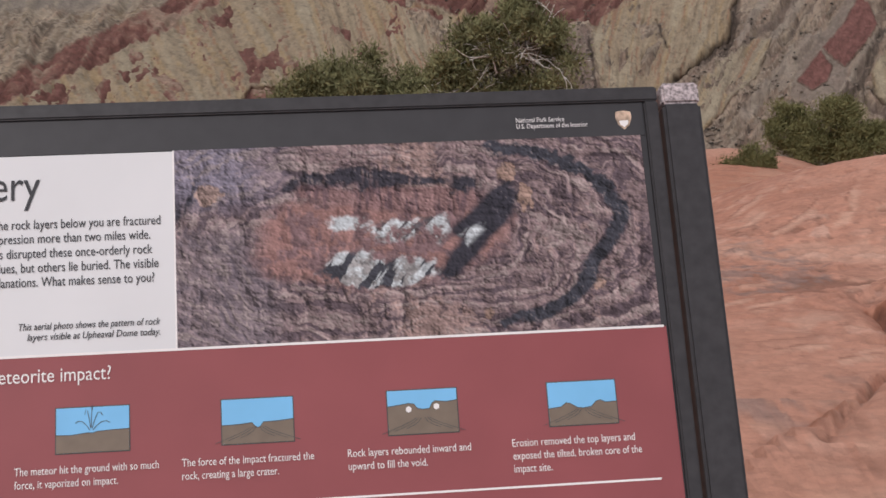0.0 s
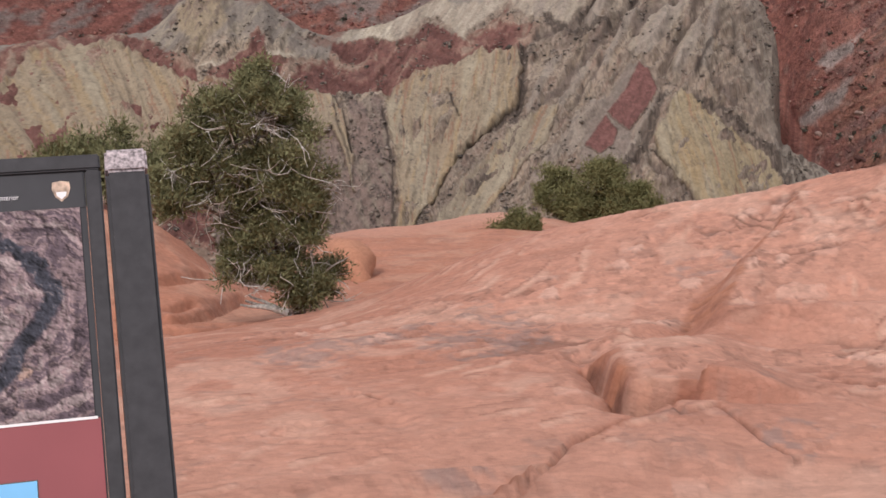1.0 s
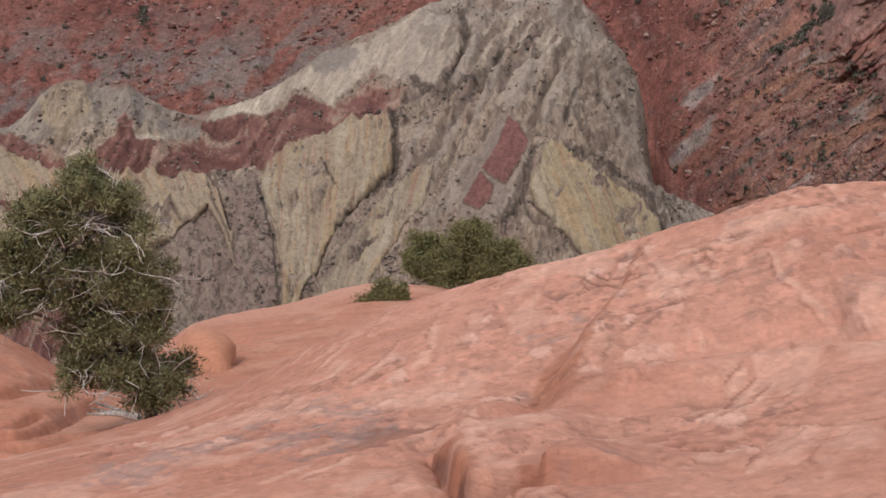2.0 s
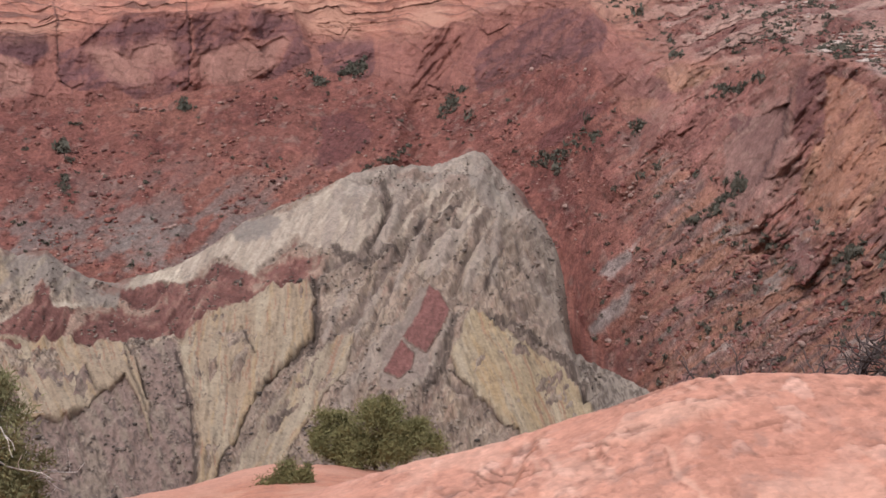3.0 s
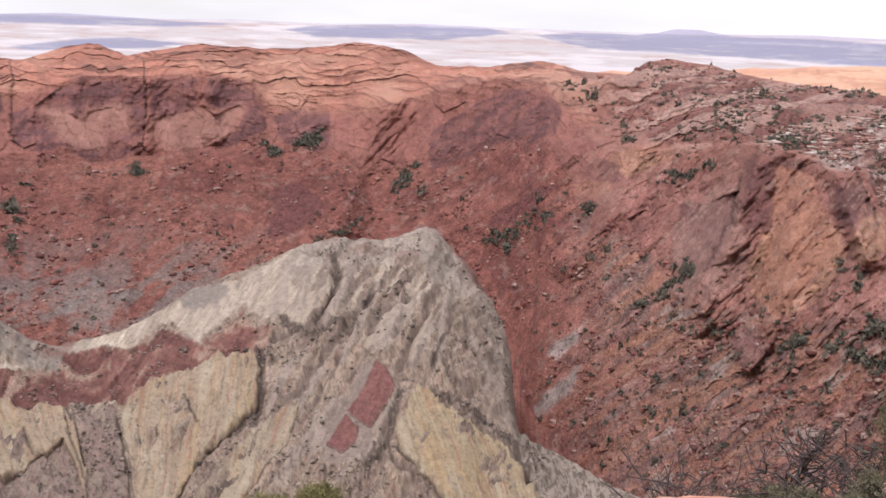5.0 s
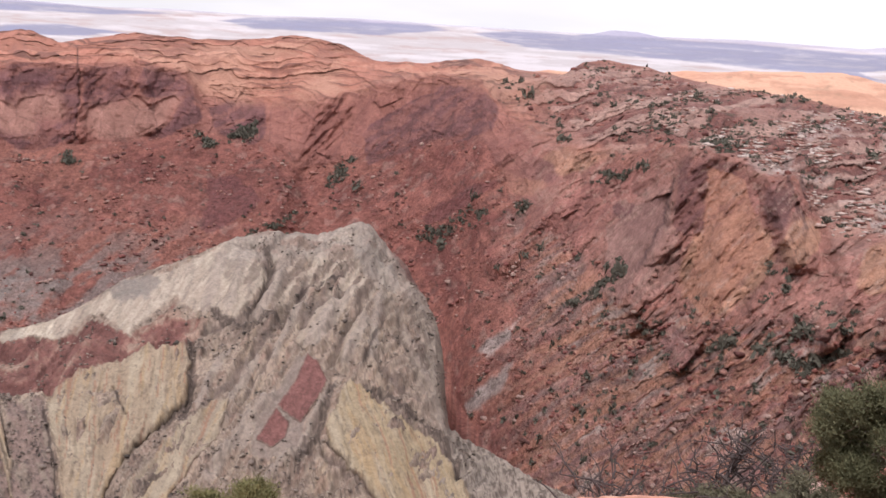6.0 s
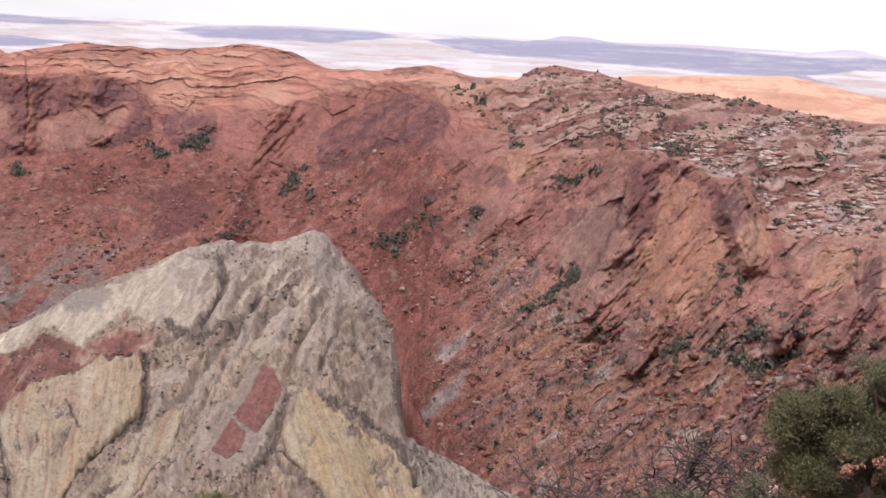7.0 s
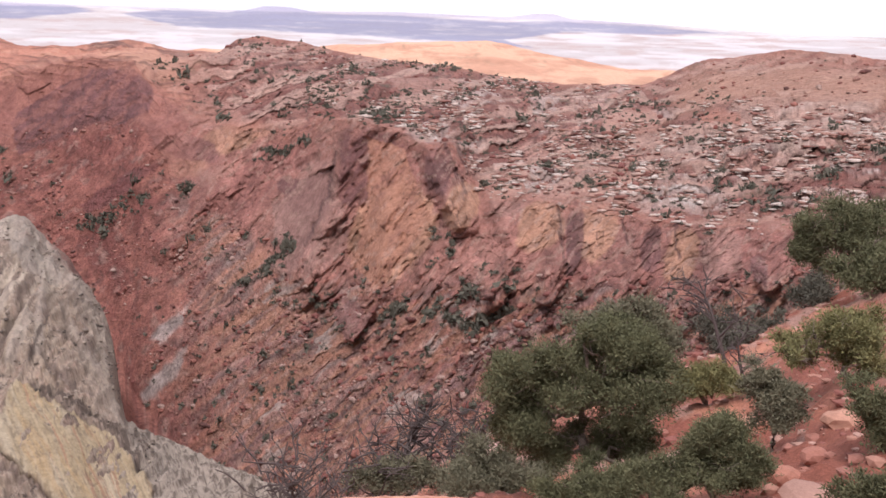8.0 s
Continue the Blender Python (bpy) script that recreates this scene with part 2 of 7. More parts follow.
def aslant(b, e, slope, width, length, seed, octaves=4, ridged=False):
    """Noise drawn out along a slope, over bearing and elevation in degrees: beds that dip across a face."""
    k = np.hypot(1, slope)
    u, v = (e - slope * b) / k, (b + slope * e) / k
    return fbm(u / width, v / length, 0.0, 1.0, octaves, seed, 0.58, ridged)


# ---- the crater: far wall, rim and plain as one sheet to the horizon ----
STAINS = [(-14.2, -2.96, 1.26, 0.72), (-16.6, -4.88, 1.08, 0.72), (-13.5, -4.87, 0.67, 0.51), (-11.9, -2.82, 0.89, 0.62), (-9.5, -2.79, 0.85, 0.5), (-8.3, -4.14, 0.92, 0.74), (-5.9, -4.22, 0.81, 0.63), (-1.1, -3.73, 1.28, 0.93), (2.1, -3.4, 1.9, 1.1), (-2.8, -7.3, 1.4, 0.7), (-19.5, -3.4, 1.2, 0.8), (-22, -4.2, 1.4, 0.9)]
PANELS = [(-14.8, -4.2, 1.4, 0.7), (-11.6, -4.12, 1.0, 0.68), (-9.7, -3.93, 0.8, 0.9), (-4.1, -5.41, 1.5, 1.1), (-16.7, -5.93, 1.1, 0.6), (-20.5, -4.6, 1.2, 0.8)]
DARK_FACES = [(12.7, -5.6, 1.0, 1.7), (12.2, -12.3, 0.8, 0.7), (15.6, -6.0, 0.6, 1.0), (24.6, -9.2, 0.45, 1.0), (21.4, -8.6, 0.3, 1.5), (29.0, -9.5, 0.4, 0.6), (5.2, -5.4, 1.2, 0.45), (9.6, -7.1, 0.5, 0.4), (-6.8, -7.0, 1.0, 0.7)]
SMOOTH_FACES = [(10.7, -8.4, 1.1, 2.1), (18.6, -6.9, 0.9, 0.9), (23.2, -6.25, 1.3, 0.6), (6.4, -4.1, 1.0, 0.6), (15.0, -3.0, 1.2, 0.3), (27.4, -9.0, 0.9, 1.2)]
GOLD_FACES = [(13.8, -9.0, 1.6, 2.0), (22.3, -8.3, 0.7, 1.3), (25.8, -9.3, 0.8, 1.2), (19.9, -8.3, 0.9, 1.0), (16.6, -7.6, 0.7, 0.9), (4.8, -6.0, 1.2, 0.7), (7.5, -4.9, 1.6, 0.5)]
PALE_FACES = [(15.2, -4.5, 0.9, 0.45), (25.6, -7.0, 1.7, 0.38), (20.2, -6.2, 0.9, 0.5), (20.0, -3.5, 0.6, 0.3), (24.4, -3.7, 0.9, 0.2), (17.0, -3.4, 1.1, 0.25)]


# outlines of single faces on the crater wall (bearing, elevation)
SPUR_FACE = [(11.69, -4.60), (12.33, -4.18), (12.67, -5.53), (12.86, -7.13), (12.06, -7.79), (11.40, -7.16), (11.63, -5.71)]
PLUM_FACE = [(8.84, -7.83), (10.27, -6.53), (11.39, -6.04), (11.09, -7.64), (10.14, -9.09), (9.50, -11.02), (8.85, -8.94)]
GOLD_WALL = [(12.66, -4.89), (14.27, -5.34), (14.80, -7.09), (15.47, -8.20), (14.37, -9.67), (13.41, -10.98), (12.10, -10.35), (12.70, -7.62)]
BASIN_FACE = [(21.43, -6.59), (23.00, -5.89), (24.58, -5.83), (24.47, -6.63), (23.23, -7.35), (21.94, -7.05)]
CHUTE_FACE = [(17.74, -6.87), (19.47, -5.54), (19.26, -6.50), (19.20, -6.99), (17.91, -7.19)]
PALE_DOME = [(22.27, -3.73), (23.99, -3.48), (25.14, -3.75), (24.36, -4.41), (22.47, -4.64)]
TAN_HILL = [(24.75, -2.82), (25.50, -2.25), (26.70, -1.59), (29.11, -1.16), (30.91, -1.20), (33.40, -2.05), (33.46, -2.81), (28.77, -3.03), (25.54, -3.03)]
WHITE_SLAB = [(24.16, -6.88), (24.62, -6.59), (25.72, -6.42), (26.67, -6.69), (26.38, -7.10), (25.77, -7.36), (24.50, -7.29)]
WHITE_LEDGE = [(19.18, -6.50), (19.68, -6.01), (20.28, -5.86), (20.14, -6.47), (19.84, -6.96), (19.33, -6.98)]
WHITE_STEP = [(26.13, -5.37), (26.59, -5.19), (27.61, -5.42), (27.40, -5.74), (26.46, -5.62)]
WHITE_KNOB = [(14.70, -4.37), (15.21, -4.12), (16.02, -4.42), (15.87, -4.85), (15.07, -4.87)]
LONG_BLOCK = [(26.13, -3.59), (26.49, -3.42), (27.89, -3.53), (27.99, -3.93), (26.37, -4.02)]
GASHES = [[(15.88, -4.98), (16.23, -6.09), (16.83, -7.20)], [(16.36, -5.13), (16.88, -6.40)], [(20.67, -7.58), (20.89, -9.01), (21.18, -10.28)], [(25.47, -7.69), (25.72, -9.43)], [(11.38, -5.40), (11.08, -7.16), (10.14, -9.25)], [(23.24, -7.64), (23.62, -8.90)]]
WALL_CRACKS = [[(-13.06, -1.55), (-12.98, -3.36), (-13.05, -5.30)], [(-18.16, -1.67), (-18.17, -5.00)]]
VARNISH_1 = [(-18.19, -3.66), (-17.33, -3.65), (-16.45, -2.74), (-15.13, -2.05), (-13.35, -2.12), (-13.00, -2.45), (-13.01, -5.64), (-14.26, -5.65), (-15.16, -5.89), (-16.25, -4.99), (-17.13, -5.33), (-18.21, -5.11)]
BUFF_1 = [(-16.89, -3.65), (-16.02, -3.75), (-15.36, -4.08), (-15.14, -3.62), (-13.81, -3.49), (-13.47, -4.05), (-13.59, -4.39), (-14.59, -4.41), (-14.71, -5.09), (-15.37, -5.09), (-16.03, -4.87), (-16.47, -4.43), (-16.79, -4.09)]
VARNISH_2 = [(-12.88, -2.45), (-12.23, -1.98), (-11.11, -2.19), (-10.76, -3.09), (-11.10, -3.67), (-12.01, -3.91), (-12.80, -3.93)]
BUFF_2 = [(-12.69, -3.93), (-11.10, -3.56), (-10.65, -3.32), (-10.30, -3.77), (-9.28, -3.29), (-9.05, -3.51), (-9.73, -4.45), (-10.64, -5.15), (-12.24, -5.18), (-12.69, -4.72)]
VARNISH_3 = [(-10.43, -2.17), (-9.29, -2.26), (-8.59, -3.05), (-8.12, -4.19), (-9.72, -5.14), (-10.30, -5.26), (-9.27, -4.21), (-9.05, -3.40), (-10.42, -3.43), (-10.76, -2.86)]
VARNISH_4 = [(-7.89, -3.72), (-6.97, -3.47), (-5.58, -3.44), (-5.44, -4.59), (-6.01, -5.30), (-6.95, -5.09), (-7.65, -4.64)]
VARNISH_5 = [(-1.58, -4.48), (-0.90, -3.88), (0.48, -3.03), (1.62, -2.41), (3.01, -2.37), (3.60, -2.70), (4.08, -3.14), (3.77, -4.08), (2.40, -4.70), (1.01, -4.98), (-0.15, -5.37), (-1.30, -5.87)]
MAROON_BED = [(-7.86, -6.73), (-6.93, -6.48), (-5.99, -6.93), (-5.63, -7.39), (-6.20, -8.10), (-7.60, -8.82), (-8.07, -8.60), (-7.73, -7.66)]
# cloud shadows and dark mesas on the plain
PLAIN_SHADE = [
    [(-40, -0.05), (-22.48, -0.09), (-19.39, -0.02), (-16.4, 0.2), (-12.23, -0.03), (-9.52, -0.09), (-12.23, -0.28), (-16.19, -0.32), (-22.49, -0.37), (-40, -0.4)],
    [(-7.47, -0.26), (-6.09, -0.04), (-1.94, 0.08), (0.83, 0.04), (1.88, -0.13), (-1.0, -0.49), (-3.78, -0.52), (-6.09, -0.52)],
    [(2.69, -0.2), (4.51, -0.01), (7.25, -0.02), (8.47, 0.4), (9.38, 0.4), (10.5, 0.0), (13.74, 0.0), (18.36, -0.15), (20.65, -0.05), (24.08, -0.19), (27.45, -0.41), (24.09, -0.51), (20.67, -0.5), (18.38, -0.88), (19.32, -1.18), (16.07, -0.99), (10.53, -0.8), (5.0, -0.68)],
    [(-18.14, -1.21), (-15.55, -0.84), (-13.56, -0.72), (-11.21, -0.95), (-12.9, -1.15), (-17.29, -1.33)],
]
PLUM_BED = [(1.10, -7.68), (2.48, -6.69), (3.39, -6.19), (4.32, -6.16), (3.42, -6.89), (2.28, -7.63), (1.36, -8.14)]


def inside(B, el, outline):
    """Degrees by which a place lies inside an outline on the slope (below 0: outside), over bearing and elevation."""
    p = np.array(outline, float)
    out = np.full(B.shape, -9.0)
    box = (B > p[:, 0].min() - 0.8) & (B < p[:, 0].max() + 0.8) & (el > p[:, 1].min() - 0.8) & (el < p[:, 1].max() + 0.8)
    x, y = B[box], el[box]
    near, odd = np.full(x.shape, 9.0), np.zeros(x.shape, bool)
    for (ax, ay), (bx, by) in zip(p, np.roll(p, -1, 0)):
        t = np.clip(((x - ax) * (bx - ax) + (y - ay) * (by - ay)) / ((bx - ax) ** 2 + (by - ay) ** 2), 0, 1)
        near = np.minimum(near, np.hypot(x - ax - t * (bx - ax), y - ay - t * (by - ay)))
        odd ^= ((ay > y) != (by > y)) & (x < (bx - ax) * (y - ay) / (by - ay + 1e-9) + ax)
    out[box] = np.where(odd, near, -near)
    return out


def beside(B, el, lines):
    """Distance in degrees from the nearest of some lines on the slope."""
    out = np.full(B.shape, 9.0)
    for line in lines:
        for (ax, ay), (bx, by) in zip(line[:-1], line[1:]):
            t = np.clip(((B - ax) * (bx - ax) + (el - ay) * (by - ay)) / ((bx - ax) ** 2 + (by - ay) ** 2), 0, 1)
            out = np.minimum(out, np.hypot(B - ax - t * (bx - ax), el - ay - t * (by - ay)))
    return out


SPURS = [
    # crest lines (bearing, elevation) of the spurs that stand out of the wall; how far in metres; half width in degrees
    ([(12.2, -4.2), (11.4, -7.0), (10.3, -10.6)], 34, 1.5), ([(15.2, -5.2), (15.8, -6.8), (16.6, -8.2)], 24, 0.9), ([(18.2, -7.2), (18.8, -9.0), (18.0, -11.0)], 20, 1.0),
    ([(20.9, -7.3), (21.0, -9.0), (20.4, -11.0)], 22, 0.8), ([(24.2, -7.9), (24.0, -9.5), (23.4, -11.2)], 20, 0.8), ([(26.8, -8.0), (27.0, -9.5), (26.8, -11.2)], 20, 0.9),
    ([(29.2, -8.2), (29.3, -10.0)], 18, 0.8), ([(3.5, -2.3), (4.9, -4.2), (3.0, -6.6), (0.3, -7.9)], 13, 1.6), ([(-3.4, -3.4), (-4.2, -5.6), (-5.0, -8.0)], 22, 1.6),
    ([(7.4, -4.4), (6.4, -7.0), (4.6, -9.5)], 18, 1.2), ([(13.6, -8.0), (13.2, -10.5), (12.2, -12.8)], 16, 0.9), ([(-10.4, -2.4), (-10.3, -4.6)], 14, 0.7), ([(-13.1, -2.4), (-13.0, -5.0)], 14, 0.9),
]


def ridge_relief(b, e, warp):
    out = np.zeros(b.shape)
    for line, amount, width in SPURS:
        best = np.full(b.shape, 99.0)
        for (ab, ae), (bb, be) in zip(line, line[1:]):
            ub, ue = bb - ab, be - ae
            t = np.clip(((b - ab) * ub + (e - ae) * ue) / (ub * ub + ue * ue), 0, 1)
            best = np.minimum(best, np.hypot(b - ab - t * ub, e - ae - t * ue))
        out = np.maximum(out, amount * np.clip(1 - (best + 0.35 * warp) / width, 0, 1) ** 1.15)
    return out


def crater():
    bs = np.concatenate([np.arange(-180, -44, 4.0), np.arange(-44, -24, 0.2), np.arange(-24, 35.501, 0.055), np.arange(36, 60, 0.5), np.arange(60, 180, 4.0)])
    ahead = step(75, 52, np.abs(bs))  # 1 towards the crater, 0 behind the viewer
    rows = [
        # (distance along the bearings, elevation along the bearings) of each break line
        ([(-60, 110), (60, 110)], [(-60, -40), (60, -40)]),
        ([(-60, 330), (0, 360), (6, 380), (12, 280), (20, 220), (60, 150)], [(-60, -33), (4, -33), (8, -30), (60, -34)]),
        ([(-60, 700), (-40, 800), (-10, 850), (0, 840), (2.5, 800), (3.2, 740), (5.5, 660), (8, 590), (12, 520), (18, 450), (25, 380), (35, 300), (60, 220)],
         [(-60, -15), (-40, -14), (-10, -13), (0, -13), (2.5, -13.9), (3.2, -15.7), (5.5, -18.2), (8, -20), (12, -21), (18, -22), (25, -23), (35, -24), (60, -24)]),
        ([(-45, 1000), (-18, 1050), (-8, 1050), (-4, 1030), (0, 985), (3.5, 905), (6, 815), (9.8, 690), (14, 600), (18, 545), (25, 475), (29, 450), (35, 415), (60, 360)],
         [(-45, -6), (-17.9, -5.9), (-14.6, -5.7), (-10.6, -5.1), (-8.6, -4.8), (-5.3, -5.1), (-3.9, -6.0), (-2.1, -5.7), (0.3, -5.0), (2.1, -4.5), (3.5, -4.6), (5, -7.0), (9.8, -10.5), (12.1, -10.9), (14.4, -11.2), (17.5, -10.7), (21, -10.7), (25.8, -10.9), (29.2, -10.1), (35, -9), (60, -8)]),
        ([(-45, 1040), (-18, 1085), (-8, 1085), (-4, 1065), (0, 1020), (3.5, 955), (6, 895), (9.8, 790), (14, 700), (18, 625), (25, 540), (29, 510), (35, 470), (60, 400)],
         [(-45, -3), (-17.8, -3.06), (-16.5, -2.6), (-15.4, -2.26), (-13, -2.23), (-10.6, -2.19), (-8.8, -2.5), (-8.1, -3.4), (-5.4, -3.6), (-3.5, -3.3), (-1.7, -2.8), (0.2, -2.3), (1.6, -2.05), (3.2, -2.24), (4.2, -3.1), (6, -4.3), (9.5, -4.9), (11.5, -4.05), (12.4, -4.0), (14.7, -4.95), (16.2, -5.1), (17.4, -7.0), (20.5, -7.3), (23.3, -7.85), (29, -8.0), (35, -7.5), (60, -7)]),
        ([(-45, 1120), (-4, 1110), (2, 1060), (6, 980), (10, 890), (15, 800), (20, 740), (26, 670), (32, 610), (60, 550)],
         [(-45, -2.2), (-18, -2.3), (-15, -1.7), (-10.6, -1.5), (-8, -2.0), (-4.5, -1.7), (-1.2, -2.2), (2.5, -1.75), (4.5, -2.3), (7.3, -2.1), (9, -2.6), (12, -3.0), (16, -3.6), (20, -4.4), (25, -4.6), (30, -4.2), (35, -4.0), (60, -4)]),
        ([(-45, 1150), (0, 1160), (8, 1150), (12, 1080), (18, 1000), (25, 900), (30, 820), (35, 780), (60, 700)],
         [(-45, -1.6), (-30, -1.5), (-17.8, -1.74), (-16, -1.17), (-14.8, -1.08), (-13.7, -1.46), (-12.4, -1.21), (-10.6, -0.9), (-8.6, -1.13), (-6.3, -0.97), (-4.5, -0.66), (-2.6, -1.01), (-1.2, -1.55), (0.9, -1.5), (2.5, -1.39), (3.4, -1.32), (4.6, -1.64), (6.6, -1.7), (7.3, -1.11), (8.2, -0.93), (10, -1.15), (12, -1.62), (13.8, -1.89), (16.1, -2.06), (18.4, -2.46), (20.8, -2.63), (24, -2.55), (26.4, -1.43), (29.7, -1.04), (33.3, -1.22), (45, -1.2), (60, -1.3)]),
        ([(-60, 1290), (60, 1050)], [(-60, -3.0), (5, -2.8), (60, -3.2)]),
        ([(-60, 1500), (60, 1500)], [(-60, -2.0), (0, -1.9), (4.5, -1.75), (6, -1.5), (8, -1.6), (11.9, -1.22), (13.8, -1.09), (17.5, -0.93), (19.8, -1.45), (23, -1.85), (27, -2.0), (60, -2.0)]),
        ([(-60, 1750), (60, 1750)], [(-60, -2.2), (60, -2.2)]),
        ([(-60, 3300), (60, 3300)], [(-60, -0.85), (60, -1.05)]),
        ([(-60, 4300), (60, 4300)], [(-60, -0.30), (0, -0.30), (15, -0.33), (33, -0.80), (60, -0.9)]),
        ([(-60, 4450), (60, 4450)], [(-60, -0.02), (-19.4, 0.0), (-16.4, 0.14), (-12.2, 0.02), (-9.5, 0.09), (-6.1, 0.03), (-1.9, 0.13), (1.75, 0.07), (4.5, 0.05), (7.6, 0.03), (8.4, 0.23), (9.4, 0.22), (10.3, 0.07), (13.7, 0.13), (18.3, 0.03), (19.5, 0.20), (20.2, 0.20), (20.9, 0.02), (24, -0.1), (27.4, -0.26), (30.7, -0.41), (33.3, -0.54), (60, -0.7)]),
        ([(-60, 4900), (60, 4900)], [(-60, -0.05), (60, -0.5)]),
    ]
    rs, zs = [], []
    back_r = [110, 140, 180, 260, 340, 450, 560, 700, 1000, 1500, 2500, 3600, 4450, 4900]
    for (dist, el), br in zip(rows, back_r):
        d = curve(bs, dist, 0.5)
        h = EYE + d * tan_el(curve(bs, el, 0.12))
        rs.append(d * ahead + br * (1 - ahead)), zs.append(h * ahead + (-0.6 - br * 0.002) * (1 - ahead))
    counts = [6, 10, 185, 100, 62, 46, 16, 26, 12, 20, 20, 12, 3]
    x, y, z, S, R = loft(bs, rs, zs, counts)
    B = np.repeat(bs[None, :], x.shape[0], 0)
    ahead2 = np.repeat(ahead[None, :], x.shape[0], 0)
    S = S - 1  # 0 to 1 is now the slope's foot, 1 to 2 the slope, 2 to 3 the cliff, 3 to 5 caps and benches
    el = np.degrees(np.arctan2(z - EYE, R))
    # relief: rubble on the slopes, flutes on the cliffs, swells and ledges on the caps
    right = step(3.5, 8, B)
    talus = step(0.5, 1, S) * step(2.25, 1.85, S)
    cliff = step(1.7, 2.15, S) * step(3.4, 2.85, S)
    cap = step(2.8, 3.2, S) * step(6.5, 5.2, S)
    far = step(6.2, 7, S)
    scale = R / 800
    rub = fbm(x, y, z, 30, 4, 3, 0.55) * 2.4 + fbm(x, y, z, 10, 4, 8, 0.65, True) * 0.5
    warp = aslant(B, el, 0.3, 1.2, 2.0, 15)
    eb = el + 0.25 * warp
    beds = aslant(B, eb, 0.72, 0.50, 4.5, 21)
    fine_beds = aslant(B, eb, 0.78, 0.13, 1.9, 25)
    gully = aslant(B, el, 3.0, 0.7, 3.0, 28)
    flute = fbm(x, y, z * 0.18, 40, 5, 31, 0.6, True)
    swell = fbm(x, y, z * 1.5, 90, 4, 41, 0.5)
    ledge = fbm(x * 0.22, y * 0.22, z * 2 + fbm(x, y, z, 160, 2, 5) * 14, 20, 5, 51, 0.6)
    arch = el + 0.45 * aslant(B, el, 0.0, 1.3, 3.2, 53)
    bed_cap = aslant(B, arch, -0.06, 0.10, 2.4, 55)
    # broken blocks at two sizes: tilted slabs on the slope, joints on the cliffs, ledges on the benches
    k1, k1b, k1e = blocks(*dipping(B, eb, 0.65, 0.42, 0.95), 701)
    k2, k2b, k2e = blocks(*dipping(B, eb, 0.65, 0.17, 0.36), 711)
    j1, j1b, j1e = blocks(B / 1.1 + 0.25 * warp, el / 1.9, 721)
    j2, j2b, j2e = blocks(B / 0.36 + 0.3 * warp, el / 0.6, 731)
    t1, t1b, t1e = blocks(*dipping(B, eb, 0.16, 0.26, 1.2), 741)
    t2, t2b, t2e = blocks(*dipping(B, eb, 0.22, 0.10, 0.38), 751)
    dz = talus * rub * scale + talus * right * (beds * 3 + fine_beds * 0.7 + k1 * 0.5 + k2 * 0.25) + talus * (1 - right) * (gully * 2.0 + k2 * 0.25)
    dz = dz + cap * (swell * (3 + 4 * right) + ledge * 1.2 + bed_cap * 2.0 * (1 - 0.6 * right) + fbm(x, y, z, 55, 3, 57, 0.5, True) * 4.0 * (1 - 0.6 * right)) * np.where(S > 4.85, 0.5, 1)
    sb, se = B + 0.06 * warp + 0.16 * fbm(B, el, 0.0, 0.45, 5, 67, 0.6), el + 0.16 * fbm(B, el, 0.0, 0.45, 5, 68, 0.6)

    def faces(*outlines):
        return step(-0.035, 0.05, np.maximum.reduce([inside(sb, se, o) for o in outlines]))

    plain_face = faces(PLUM_FACE, BASIN_FACE, CHUTE_FACE, PALE_DOME, TAN_HILL, LONG_BLOCK, BUFF_1, BUFF_2)
    gash = np.minimum(beside(sb, se, GASHES), beside(sb, se, WALL_CRACKS) * 2.2)
    calm = 1 - 0.75 * plain_face - 0.2 * faces(GOLD_WALL) * (1 - plain_face)
    dz = dz * calm
    joints = np.maximum(step(0.66, 0.78, aslant(sb, se, 0.85, 0.42, 1.5, 69, 3, True)), step(0.70, 0.80, aslant(sb, se, 2.2, 0.5, 1.3, 70, 3, True)))
    joints = joints * right * step(0.6, 1.0, S) * step(5.0, 4.4, S) * (1 - 0.8 * plain_face)
    dz = dz - 0.5 * joints
    # stacked beds that break off in ledges: nearly level on the left rim, dipping on the right wall, sweeping up over the benches
    def tiers(slope, height, seed, sway, ragged_edge=0.35):
        q = (el - slope * B + sway * warp + 0.5 * sway * fbm(B, el, 0.0, 3.0, 3, seed + 3)) / np.hypot(1, slope) / height + ragged_edge * fbm(B, el, 0.0, 0.5, 3, seed + 5)
        low_edge = q - np.floor(q)
        bed = hash3(np.floor(q), np.floor(q * 0), np.floor(q * 0), seed)
        gap = step(-0.05, 0.3, fbm(B, el, 0.0, 0.7, 4, seed + 1, 0.65))
        return low_edge, bed, gap

    cap_f, cap_bed, cap_gap = tiers(0.02, 0.17, 2001, 0.45)
    dip_f, dip_bed, dip_gap = tiers(0.66, 0.24, 2011, 0.30)
    sweep_f, sweep_bed, sweep_gap = tiers(0.27, 0.21, 2021, 0.42, 0.30)
    spur = aslant(B, el, 1.5, 0.85, 3.5, 63, 5, True)
    spur2 = aslant(B, el, 1.1, 0.30, 1.4, 65, 4, True)
    dr = cliff * (1 - right) * (flute * 6 + j1 * 1.2 + j2 * 0.8 + ledge * 2) * (0.5 + 0.5 * scale)
    spread = step(1.3, 1.9, S) * step(3.7, 3.0, S)
    dr = dr + spread * right * (spur * 6 + spur2 * 2.0 + j2 * 1.0 + k2 * 0.8)
    dr = dr + step(0.9, 1.4, S) * step(3.8, 3.1, S) * ridge_relief(B, el, warp + 0.5 * spur2)
    dr = dr * (0.4 + 0.6 * calm) - 3 * step(0.16, 0.02, gash) + 5 * faces(LONG_BLOCK, PALE_DOME)
